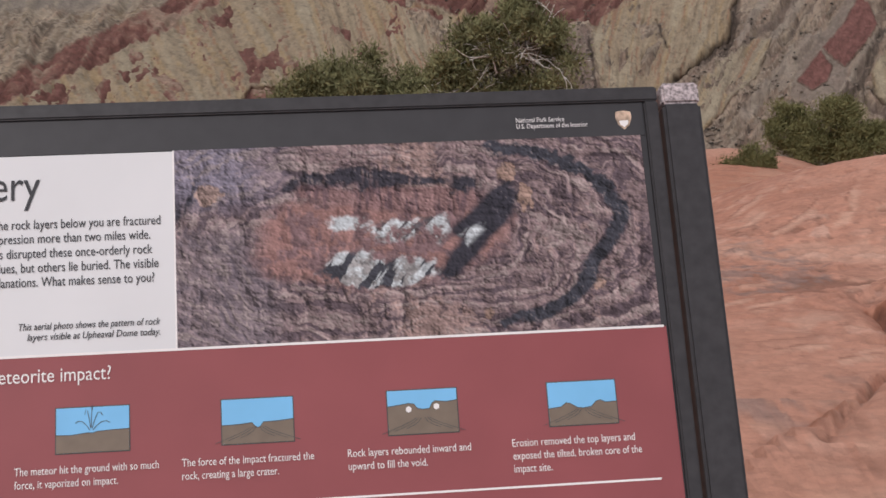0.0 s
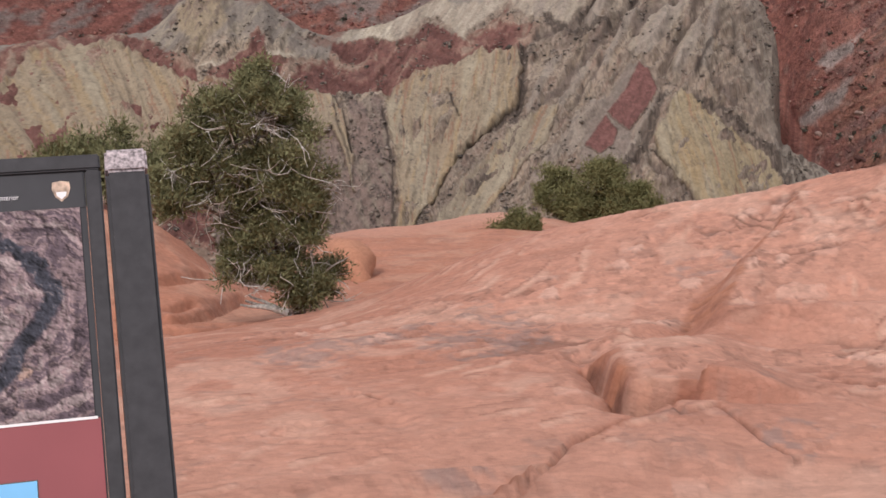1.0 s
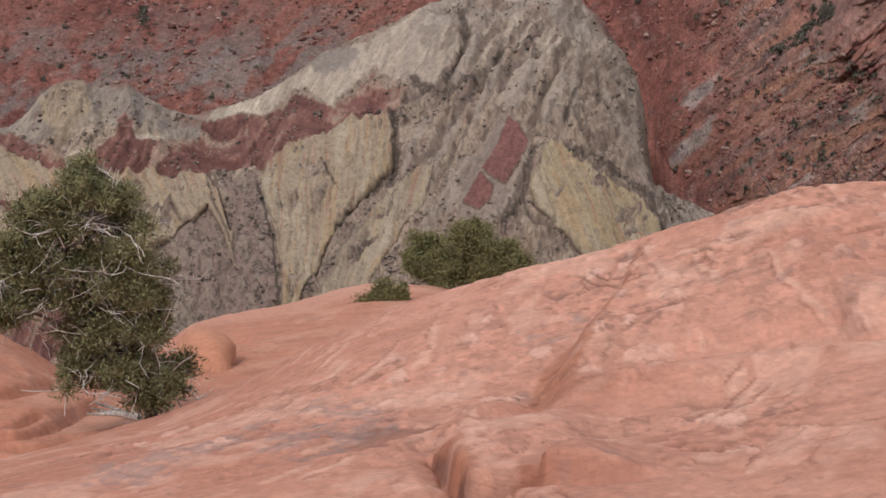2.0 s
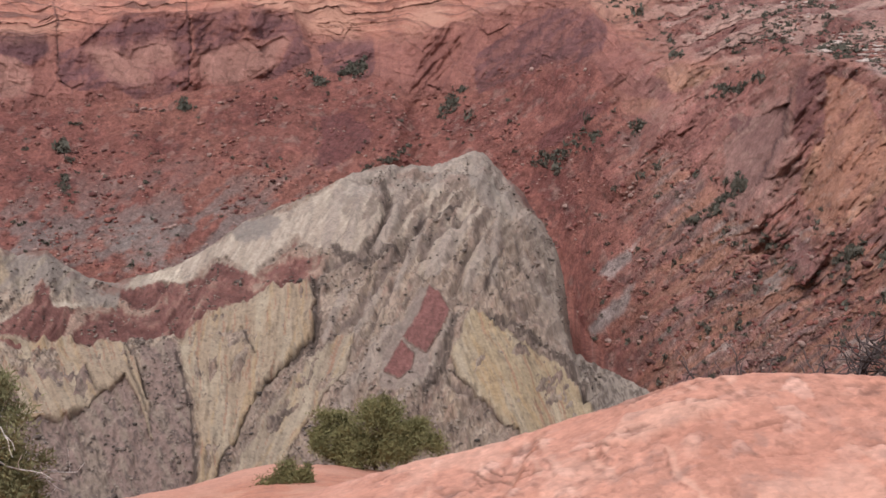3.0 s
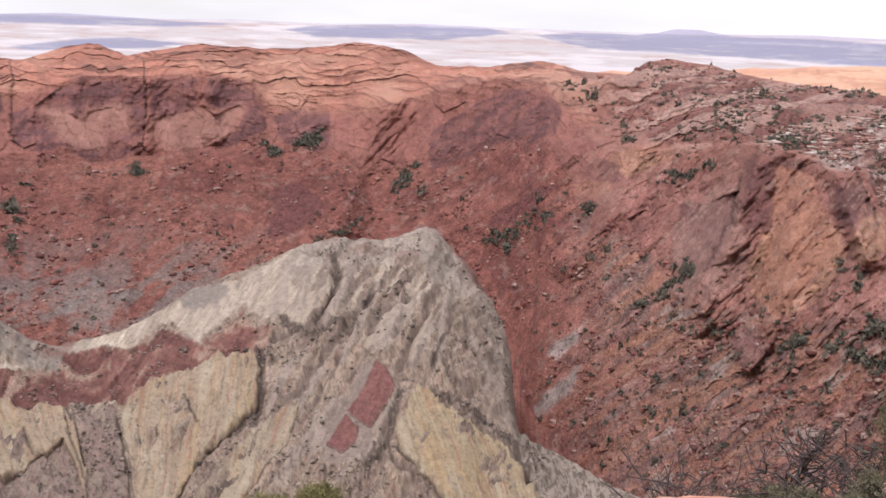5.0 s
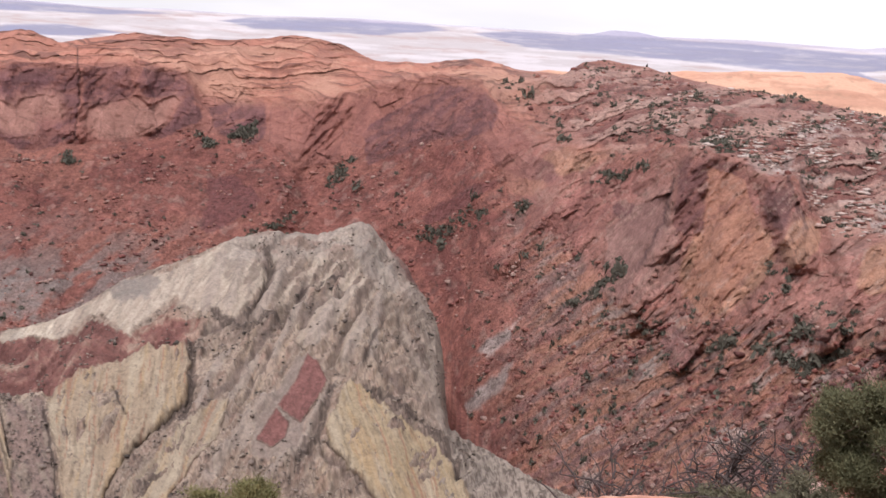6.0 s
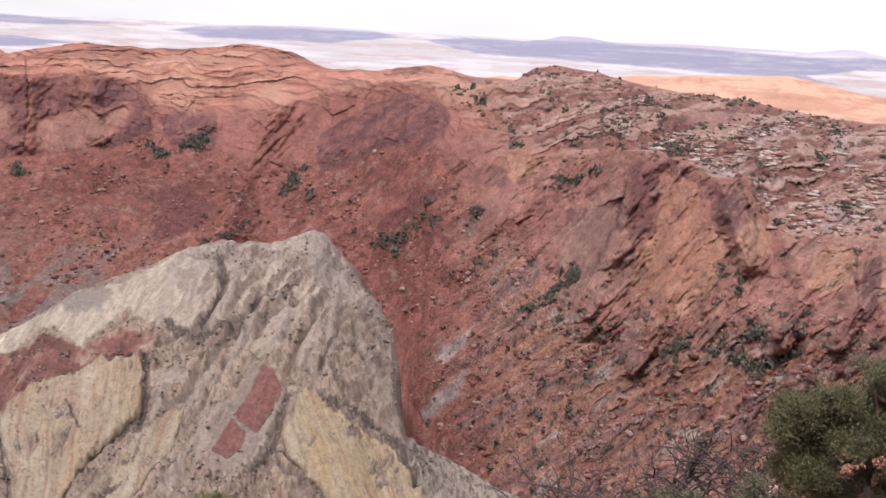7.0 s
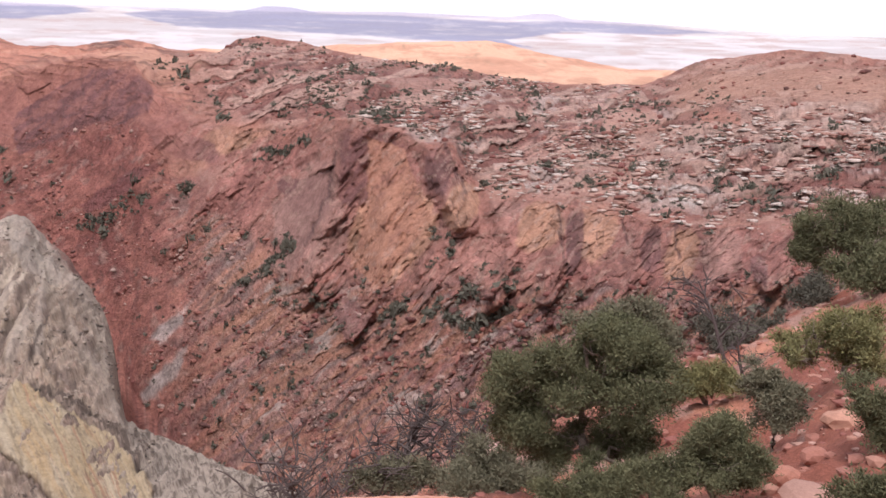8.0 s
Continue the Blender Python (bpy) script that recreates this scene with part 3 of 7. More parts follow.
    rim_l = cap * (1 - right)
    dip_w = step(3.0, 4.6, B) * step(0.75, 1.0, S) * step(3.3, 2.9, S) * calm
    dr = dr + rim_l * (2.2 * (1 - cap_f) ** 2 * (0.1 + 0.9 * cap_gap) + 1.4 * cap_bed) + dip_w * ((1 - dip_f) ** 2 * 1.5 * dip_gap + 0.8 * dip_bed)
    # stacked ledges on the benches to the right
    bench = right * step(2.9, 3.3, S) * step(5.2, 4.7, S)
    tier = aslant(B, el, 0.16, 0.24, 2.6, 71, 4)
    tier2 = aslant(B, el, 0.25, 0.10, 0.7, 75, 4)
    dz = dz + calm * bench * (tier * 1.6 + tier2 * 0.3 + t1 * 0.55 + t2 * 0.22 + fbm(x, y, z, 16, 3, 81) * 0.6)
    dr = dr + calm * bench * ((1 - sweep_f) ** 2 * 4.0 * (0.3 + 0.7 * sweep_gap) + 2.2 * sweep_bed)
    dz = dz + far * ((fbm(x, y, z, 120, 4, 91, 0.5) * 6 + fbm(x, y, z, 55, 4, 92, 0.55, True) * 5) * step(7.6, 6.4, S))
    dz, dr = dz * ahead2, dr * ahead2
    bb = np.radians(B)
    x2, y2, z2 = x - np.sin(bb) * dr, y - np.cos(bb) * dr, z + dz
    # stone
    n1, n2, n3 = fbm(x, y, z * 2, 130, 4, 101), fbm(x, y, z, 30, 4, 111, 0.6), fbm(x, y, z, 9, 4, 121, 0.65)
    c = blend(RED, RUST, step(-0.05, 0.45, n2 + 0.8 * n3))
    c = blend(c, BRICK, step(0.0, 0.4, n1 - 0.4 * n3) * 0.8)
    c = blend(c, (0.38, 0.225, 0.18), step(0.30, 0.5, n3) * 0.7)
    c = blend(c, (0.14, 0.072, 0.064), step(0.30, 0.5, fbm(x, y, z, 7, 4, 126, 0.65)) * 0.7)
    chip = talus * (0.4 + 0.6 * right)
    c = c * (1 + (0.26 * k1 + 0.32 * k2) * chip)[..., None]
    c = blend(c, (0.44, 0.30, 0.25), chip * step(0.80, 0.92, k2b) * 0.8)
    c = blend(c, (0.115, 0.064, 0.058), chip * step(0.08, 0.02, k1e) * step(0.0, 0.3, k1b) * 0.65)
    c = blend(c, (0.10, 0.055, 0.05), chip * step(0.12, 0.03, k2e) * step(0.2, 0.6, k2b) * 0.6)
    # grey mudstone low on the far slope, and where it crops out on the right
    low = step(1.72, 1.2, S) * (1 - right)
    c = blend(c, (0.28, 0.225, 0.20), low * step(-0.05, 0.3, aslant(B, el, 0.6, 0.5, 1.6, 131)) * step(-4, -12, B) * 0.85)
    c = blend(c, (0.36, 0.315, 0.28), low * step(0.15, 0.4, fbm(x, y, z * 2, 45, 5, 136, 0.65)) * step(-10, -14, B) * 0.6)
    c = blend(c, MAUVE, right * talus * step(-0.05, 0.35, beds) * 0.8)
    bands = np.sin(6.28 * ((eb - 0.72 * B) / 1.23 / 0.8 + 0.6 * warp))
    c = blend(c, (0.27, 0.155, 0.135), right * talus * step(0.2, 0.9, bands + 0.6 * fine_beds) * 0.6)
    c = blend(c, (0.40, 0.200, 0.140), right * talus * step(0.2, 0.9, -bands + 0.6 * fine_beds) * 0.5)
    c = blend(c, (0.175, 0.125, 0.108), right * talus * step(0.12, 0.34, fine_beds + 0.6 * aslant(B, el, 0.72, 0.9, 3, 138)) * 0.7)
    c = blend(c, (0.39, 0.205, 0.135), right * talus * step(0.02, 0.25, -fine_beds - 0.5 * beds) * 0.75)
    c = blend(c, (0.43, 0.35, 0.30), right * talus * step(0.28, 0.5, fine_beds * 0.6 + fbm(x, y, z, 22, 4, 146, 0.65)) * 0.75)
    c = c * (1 + dip_w * 0.20 * dip_bed)[..., None]
    # low edge of each dipping bed darkened in colour, as overhang shade
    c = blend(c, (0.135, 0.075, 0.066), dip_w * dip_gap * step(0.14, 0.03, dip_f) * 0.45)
    c = blend(c, (0.46, 0.27, 0.205), dip_w * dip_gap * step(0.6, 0.95, dip_f) * step(0.1, 0.6, dip_bed) * 0.6)
    # cliffs: dark varnish in tall patches over buff stone, split by upright joints
    cw = step(1.95, 2.08, S) * step(3.2, 2.9, S)
    ragged = 0.45 * fbm(x, y, z * 0.6, 45, 5, 151, 0.6) + 0.25 * fbm(x, y, z * 0.10, 10, 3, 156)
    far_left = step(-17.8, -18.4, B)
    dark, panel = patches(B, el, STAINS, ragged) * far_left, patches(B, el, PANELS, ragged) * far_left
    panel = np.maximum(panel, step(-0.40, 0.25, np.maximum(inside(sb, se, BUFF_1), inside(sb, se, BUFF_2)) + 0.5 * ragged))
    dark = np.maximum(dark, faces(VARNISH_1, VARNISH_2, VARNISH_3, VARNISH_4, VARNISH_5) * (0.80 + 0.4 * ragged) * (0.45 + 0.55 * step(-0.30, 0.05, aslant(sb, se, 0.55, 0.22, 1.0, 2041, 4) + 0.25 * aslant(sb, se, 6, 0.12, 1.5, 2043)))) * (1 - panel)
    wall_w = step(1.75, 2.0, S) * step(3.5, 3.0, S)
    cc = blend((0.335, 0.150, 0.118), (0.26, 0.115, 0.095), step(-0.1, 0.3, ragged))
    cc = blend(cc, BUFF * (1 + 0.3 * ragged)[..., None], panel * 0.7)
    cc = blend(cc, VARNISH * (1 + 0.35 * spur2 + 0.25 * ragged)[..., None], np.minimum(dark * 1.1, 1))
    cc = blend(cc, (0.09, 0.055, 0.052), step(0.05, 0.012, j1e) * 0.3)
    cc = cc * (1 + 0.12 * j2)[..., None]
    rc = blend((0.37, 0.180, 0.142), (0.30, 0.135, 0.110), step(-0.1, 0.35, fbm(x, y, z, 60, 4, 161)))
    rc = blend(rc, (0.385, 0.215, 0.175), patches(B, el, SMOOTH_FACES, ragged) * 0.85)
    rc = blend(rc, (0.46, 0.255, 0.165), patches(B, el, GOLD_FACES, ragged, 0.3) * 0.85)
    # dark red stone; the buttress's shaded side painted dark too
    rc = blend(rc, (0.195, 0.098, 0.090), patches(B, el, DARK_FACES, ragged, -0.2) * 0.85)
    rc = rc * (1 + 0.10 * j1 + 0.20 * j2 + 0.15 * k1 + 0.18 * spur2)[..., None]
    rc = blend(rc, (0.13, 0.072, 0.066), step(0.08, 0.02, j2e) * step(0.3, 0.6, j2b) * 0.6)
    rc = blend(rc, (0.50, 0.35, 0.28), step(0.35, 0.5, aslant(B, el, 1.3, 0.12, 0.8, 165)) * 0.5)
    c = blend(c, (0.20, 0.082, 0.078), faces(MAROON_BED, PLUM_BED) * 0.75)
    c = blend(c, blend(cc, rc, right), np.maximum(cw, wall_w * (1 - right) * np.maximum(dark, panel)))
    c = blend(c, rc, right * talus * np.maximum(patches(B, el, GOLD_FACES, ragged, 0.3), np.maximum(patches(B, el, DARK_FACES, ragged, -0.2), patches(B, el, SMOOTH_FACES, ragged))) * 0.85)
    wide = right * step(0.9, 1.3, S) * step(4.2, 3.8, S)
    c = blend(c, blend((0.30, 0.165, 0.140), (0.38, 0.225, 0.185), step(-0.2, 0.3, n2)), faces(PLUM_FACE) * wide * 0.9)
    # spur's right-turned side: varnish, with its weaker sun painted in as darker colour
    c = blend(c, blend((0.185, 0.086, 0.078), (0.27, 0.125, 0.105), step(0.0, 0.4, spur2)), faces(SPUR_FACE) * wide * 0.95)
    c = blend(c, blend((0.455, 0.225, 0.150), (0.33, 0.155, 0.112), step(-0.05, 0.35, -spur2 + 0.4 * k2)), faces(GOLD_WALL) * wide * 0.85)
    # caps: orange slickrock with bedding lines
    kc = blend(CAP, (0.27, 0.120, 0.088), step(0.05, 0.4, bed_cap + 0.4 * ledge))
    kc = blend(kc, (0.50, 0.27, 0.19), step(0.05, 0.45, swell - 0.4 * bed_cap))
    kc = blend(kc, (0.15, 0.085, 0.07), step(0.24, 0.42, bed_cap) * 0.6)
    kc = kc * (1 + 0.14 * cap_bed)[..., None]
    # shade under the cap ledges painted as a dark line
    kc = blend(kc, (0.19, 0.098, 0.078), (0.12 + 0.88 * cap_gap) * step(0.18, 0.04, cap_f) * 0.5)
    kc = blend(kc, (0.55, 0.31, 0.215), step(0.55, 0.95, cap_f) * cap_gap * 0.5)
    kc = blend(kc, (0.30, 0.145, 0.112), step(0.1, 0.4, fbm(B, el, 0.0, 0.8, 5, 2031, 0.6)) * 0.6)
    c = blend(c, kc, cap * (1 - 0.85 * bench))
    # benches: pale slabs between red ledges
    bc = blend((0.265, 0.120, 0.096), (0.45, 0.26, 0.205), step(-0.25, 0.35, n2 + 0.5 * t1))
    bc = blend(bc, (0.52, 0.33, 0.26), step(0.35, 0.8, t1b) * 0.7)
    bc = blend(bc, CHALK, step(0.05, 0.3, 0.55 * tier + 0.35 * t1 + 0.3 * n1 - 0.12) * (0.25 + 0.55 * step(12, 18, B)))
    bc = bc * (1 + 0.34 * t2 + 0.12 * t1)[..., None]
    bc = blend(bc, (0.12, 0.066, 0.06), np.maximum(step(0.17, 0.05, t1e) * step(-0.4, 0.1, t1), step(0.14, 0.04, t2e) * step(0.2, 0.5, t2b)) * 0.8)
    bc = blend(bc, (0.105, 0.105, 0.072), step(0.22, 0.38, aslant(B, el, 0.1, 0.22, 0.8, 176)) * step(-0.1, 0.15, aslant(B, el, 0.1, 1.0, 3, 177)) * 0.7)
    bc = blend(bc, (0.56, 0.38, 0.305), step(0.1, 0.4, sweep_bed + 0.35 * t1) * 0.6)
    bc = blend(bc, (0.25, 0.105, 0.086), step(0.1, 0.4, -sweep_bed + 0.35 * t1b) * 0.65)
    # bench ledges: shade at their low edge put into the colour
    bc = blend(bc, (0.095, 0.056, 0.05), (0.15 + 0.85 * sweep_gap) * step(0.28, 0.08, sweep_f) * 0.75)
    lit = patches(B, el, PALE_FACES, ragged, 0.1)
    bc = blend(bc, (0.56, 0.46, 0.41), lit * step(-0.3, 0.15, n3 + 0.4 * t2) * 0.7)
    bc = blend(bc, (0.40, 0.225, 0.18), patches(B, el, SMOOTH_FACES, ragged) * 0.85)
    grey = np.maximum(inside(sb, se, [(3.6, -13.3), (4.6, -12.4), (5.6, -11.8), (5.0, -12.7), (4.2, -13.6)]), inside(sb, se, [(3.3, -15.6), (4.3, -14.3), (5.4, -13.5), (5.0, -14.5), (4.0, -15.6), (3.5, -16.0)]))
    c = blend(c, (0.40, 0.345, 0.31) * (1 + 0.3 * k2)[..., None], step(-0.05, 0.12, grey) * 0.8)
    c = blend(c, bc, bench * 0.95)
    c = blend(c, blend((0.42, 0.23, 0.175), (0.50, 0.30, 0.235), step(-0.2, 0.3, n2)), faces(BASIN_FACE, CHUTE_FACE, PALE_DOME) * 0.9)
    c = blend(c, blend((0.56, 0.48, 0.43), (0.38, 0.28, 0.235), step(-0.1, 0.3, t2 + tier2)), faces(WHITE_SLAB, WHITE_LEDGE, WHITE_STEP, WHITE_KNOB) * step(-0.45, 0.05, n3 + 0.5 * t2) * 0.85)
    c = blend(c, (0.40, 0.19, 0.14) * (1 + 0.3 * tier2)[..., None], faces(LONG_BLOCK) * 0.9)
    c = blend(c, (0.12, 0.066, 0.06), step(0.09, 0.03, gash) * step(5.5, 5, S) * 0.75)
    c = blend(c, (0.15, 0.080, 0.072), joints * 0.35)
    c = blend(c, (0.45, 0.29, 0.225), right * step(0.6, 1.0, S) * step(3.4, 3.0, S) * step(0.30, 0.42, aslant(sb, se, 0.8, 0.14, 0.8, 72)) * 0.55)
    # swells beyond the rim, sunlight painted into their colour; then the plain and mesas
    oc = blend(ORANGE, (0.56, 0.30, 0.20), step(0.0, 0.4, fbm(x, y, z * 3, 60, 4, 181)))
    oc = blend(oc, (0.44, 0.225, 0.145), step(0.05, 0.45, fbm(B * 0.5, el * 4, 0.0, 0.6, 4, 187)) * 0.6)
    oc = blend(oc, (0.12, 0.13, 0.085), step(0.26, 0.4, fbm(x, y, z, 28, 5, 186, 0.65)) * step(6.0, 6.8, S) * 0.35)
    hill = step(24.5, 26, B) * step(5.0, 4.6, S) * step(4.2, 4.5, S)
    c = blend(c, (0.45, 0.255, 0.185), hill * 0.9)
    c = blend(c, oc, step(5.6, 6.3, S))
    # distance haze put into the colour: pale and lilac bands
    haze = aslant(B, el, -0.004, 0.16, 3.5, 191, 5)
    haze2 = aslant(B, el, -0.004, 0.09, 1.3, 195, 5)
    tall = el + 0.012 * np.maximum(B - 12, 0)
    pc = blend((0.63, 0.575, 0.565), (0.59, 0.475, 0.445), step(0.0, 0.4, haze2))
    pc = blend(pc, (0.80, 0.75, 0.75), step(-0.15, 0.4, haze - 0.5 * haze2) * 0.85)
    # cloud shadows painted on as blue-grey, together with the dark mesas
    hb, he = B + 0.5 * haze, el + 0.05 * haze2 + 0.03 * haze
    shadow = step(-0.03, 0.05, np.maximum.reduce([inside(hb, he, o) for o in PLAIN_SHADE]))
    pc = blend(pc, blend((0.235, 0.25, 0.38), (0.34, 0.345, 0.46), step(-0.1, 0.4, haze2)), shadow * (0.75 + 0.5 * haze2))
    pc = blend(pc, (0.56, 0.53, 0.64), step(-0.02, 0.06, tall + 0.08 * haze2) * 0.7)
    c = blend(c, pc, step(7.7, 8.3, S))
    c = blend((0.42, 0.2, 0.14), c, ahead2)
    rough = 0.25 + 0.75 * talus + 0.3 * cw * (0.4 + right)
    rough = np.where(S > 3, 0.22 + 0.5 * bench, np.clip(rough, 0, 1)) * step(8.0, 6.5, S) + 0.05
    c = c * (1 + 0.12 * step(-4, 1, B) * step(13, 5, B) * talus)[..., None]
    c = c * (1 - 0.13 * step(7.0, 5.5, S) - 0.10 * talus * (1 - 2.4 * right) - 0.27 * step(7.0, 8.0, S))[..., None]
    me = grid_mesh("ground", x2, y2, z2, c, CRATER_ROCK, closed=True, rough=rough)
    ob = new("ground", me)
    tagged(ob, "red rocky crater wall, rim and desert plain", "crater ground", kind="structure")
    return dict(x=x2, y=y2, z=z2, B=B, el=el, S=S, right=right, bench=bench, talus=talus, beds=beds)


wall = crater()


def pick(rng, weight, count):
    w = (weight * (wall["S"] > 0.6) * (wall["S"] < 6.5) * (np.abs(wall["B"]) < 42)).ravel()
    return rng.choice(w.size, count, p=w / w.sum())


def scatter_mesh(name, spots, shapes, sizes, rng, material, tints=None, sink=0.25, rough=0.7, ground=None):
    """Many copies of a few small shapes in one mesh, each turned and sized at random."""
    V, F, C, o = [], [], [], 0
    ground = ground or wall
    for i, s in zip(spots, sizes):
        v, f = shapes[rng.integers(len(shapes))]
        a = rng.uniform(0, 2 * math.pi)
        k = s * rng.uniform(0.7, 1.3, 3)
        p = v * k
        p = np.stack([p[:, 0] * math.cos(a) - p[:, 1] * math.sin(a), p[:, 0] * math.sin(a) + p[:, 1] * math.cos(a), p[:, 2]], 1)
        V.append(p + [ground["x"].flat[i], ground["y"].flat[i], ground["z"].flat[i] + s * (0.5 - sink)])
        F.append(f + o)
        o += len(v)
        if tints is not None:
            C.append(np.repeat([[*tints[rng.integers(len(tints))], rough]], len(v), 0))
    V, F = np.concatenate(V), np.concatenate(F)
    me = bpy.data.meshes.new(name)
    me.vertices.add(len(V)), me.loops.add(F.size), me.polygons.add(len(F))
    me.vertices.foreach_set("co", V.reshape(-1).astype(np.float32))
    me.loops.foreach_set("vertex_index", F.reshape(-1).astype(np.int32))
    me.polygons.foreach_set("loop_start", np.arange(0, F.size, 3, dtype=np.int32))
    me.update(calc_edges=True)
    if tints is not None:
        att = me.color_attributes.new("rock", "FLOAT_COLOR", "POINT")
        att.data.foreach_set("color", np.concatenate(C).reshape(-1).astype(np.float32))
    me.materials.append(material)
    return me


def rock_shapes(rng, count):
    out = []
    for _ in range(count):
        bm = bmesh.new()
        bmesh.ops.create_icosphere(bm, subdivisions=1, radius=1)
        v = np.array([p.co for p in bm.verts])
        f = np.array([[q.index for q in p.verts] for p in bm.faces])
        bm.free()
        v = v * rng.uniform(0.62, 1.2, (len(v), 1)) * [1.2, 0.9, 0.62]
        out.append((v, f))
    return out


def bush_shapes(rng, count, blades=34):
    out = []
    for _ in range(count):
        v, f = [], []
        lobes = rng.uniform(-0.55, 0.55, (4, 3)) * [1, 1, 0.5]
        for i in range(blades):
            d = rng.normal(size=3)
            d = d / np.linalg.norm(d)
            c = lobes[i % 4] + d * [0.5, 0.5, 0.38]
            a, b = rng.normal(size=3) * 0.24, rng.normal(size=3) * 0.24
            v += [c - a, c + a, c + b * 1.5]
            f.append([3 * i, 3 * i + 1, 3 * i + 2])
        out.append((np.array(v), np.array(f)))
    return out


rs_rocks = np.random.default_rng(11)
shapes = rock_shapes(rs_rocks, 14)
lie = pick(rs_rocks, wall["talus"] * (0.55 + 0.35 * wall["right"] + step(0.0, 0.3, wall["beds"])) * step(-0.25, 0.25, fbm(wall["B"], wall["el"], 0.0, 0.8, 4, 79, 0.6)) + 0.35 * wall["bench"], 11000)
tagged(new("rubble", scatter_mesh("rubble", lie, shapes, np.minimum(rs_rocks.lognormal(-0.30, 0.55, 11000), 2.6), rs_rocks, CRATER_ROCK,
       [(0.32, 0.135, 0.105), (0.27, 0.105, 0.085), (0.36, 0.19, 0.15), (0.42, 0.29, 0.24), (0.25, 0.10, 0.085), (0.17, 0.075, 0.065), (0.14, 0.07, 0.06)])), "broken red and grey boulders on the crater slopes", "rubble", kind="stuff")
slabs = [(v * [1.5, 1.0, 0.55], f) for v, f in rock_shapes(rs_rocks, 10)]
strewn = pick(rs_rocks, wall["bench"] * step(0.0, 0.35, fbm(wall["B"], wall["el"] * 1.6 - 0.3 * wall["B"], 0.0, 0.9, 4, 83, 0.6)) * (1 - step(24.0, 25.0, wall["B"]) * step(-3.3, -3.0, wall["el"])) * step(10, 14, wall["B"]), 5200)
tagged(new("slab_rubble", scatter_mesh("slab_rubble", strewn, slabs, np.minimum(rs_rocks.lognormal(-0.15, 0.5, 5200), 2.4), rs_rocks, CRATER_ROCK,
       [(0.56, 0.45, 0.39), (0.48, 0.34, 0.28), (0.40, 0.23, 0.18), (0.28, 0.13, 0.105), (0.60, 0.51, 0.45)], rough=0.4)), "pale broken sandstone slabs strewn over the benches", "rubble", kind="stuff")
bushes = bush_shapes(rs_rocks, 10)
# belts of shrubs along ledges and gullies (bearing, elevation)
BELTS = [
    [(-8.22, -5.1), (-7.6, -5.6), (-6.94, -4.96), (-6.02, -4.71)], [(-5.95, -8.79), (-5.01, -8.3), (-3.85, -7.69), (-2.69, -6.61), (-2.01, -5.89)], [(7.85, -11.31), (8.61, -10.34), (9.58, -9.36)], [(8.23, -5.74), (8.93, -5.94), (10.02, -5.2)],
    [(1.14, -8.6), (3.46, -7.69), (5.54, -7.14)], [(-18.24, -6.89), (-18.22, -8.12), (-18.33, -9.69)], [(-13.36, -6.09), (-12.91, -6.32)], [(8.51, -9.83), (8.97, -9.37), (9.44, -9.59), (8.74, -10.29)],
    [(13.74, -12.34), (14.69, -11.86), (15.65, -12.07), (17.53, -11.09)], [(16.38, -12.52), (17.33, -12.49), (18.74, -11.75)], [(15.8, -8.79), (16.3, -9.72), (15.6, -10.2)], [(21.79, -5.34), (22.48, -5.09)], [(14.24, -1.86), (16.1, -2.16)],
]
BENCH_BELTS = [[(24.66, -2.72), (26.26, -3.0), (27.61, -3.07), (29.85, -3.43)], [(10.56, -3.32), (12.41, -3.74), (14.28, -3.93)], [(28.71, -6.43), (30.51, -6.79), (29.66, -7.29)], [(8.2, -1.1), (9.6, -1.2), (10.6, -1.5)], [(17.0, -2.5), (20.5, -3.3)], [(4.2, -2.6), (5.4, -2.9)]]
bush_b, bush_e = wall["B"] + 0.25 * fbm(wall["B"], wall["el"], 0.0, 0.6, 3, 74), wall["el"] + 0.25 * fbm(wall["B"], wall["el"], 0.0, 0.6, 3, 76)
near_clump = step(0.42, 0.05, beside(bush_b, bush_e, BELTS)) + 0.3 * step(0.45, 0.1, beside(bush_b, bush_e, BENCH_BELTS))
grow = pick(rs_rocks, near_clump * 1.6 * step(-0.25, 0.3, fbm(wall["B"], wall["el"], 0.0, 0.4, 3, 78)) + 0.6 * wall["bench"] * step(0.05, 0.35, fbm(wall["B"], wall["el"] * 2, 0.0, 1.3, 4, 77, 0.6)) * (1 - 0.95 * step(24.0, 25.0, wall["B"]) * step(-3.2, -2.9, wall["el"])) + 0.035 * wall["talus"] * wall["right"] + 0.012 * wall["talus"], 4200)
tagged(new("far_bushes", scatter_mesh("far_bushes", grow, bushes, np.where(wall["bench"].flat[grow] > 0.5, 0.7, 1.05) * rs_rocks.lognormal(0.26, 0.46, 4200), rs_rocks, SAGE)), "dark green desert bushes on the crater wall", "bushes", kind="stuff")


# ---- the grey and yellow uplift in the middle of the crater ----
YEL = (0.455, 0.375, 0.285)
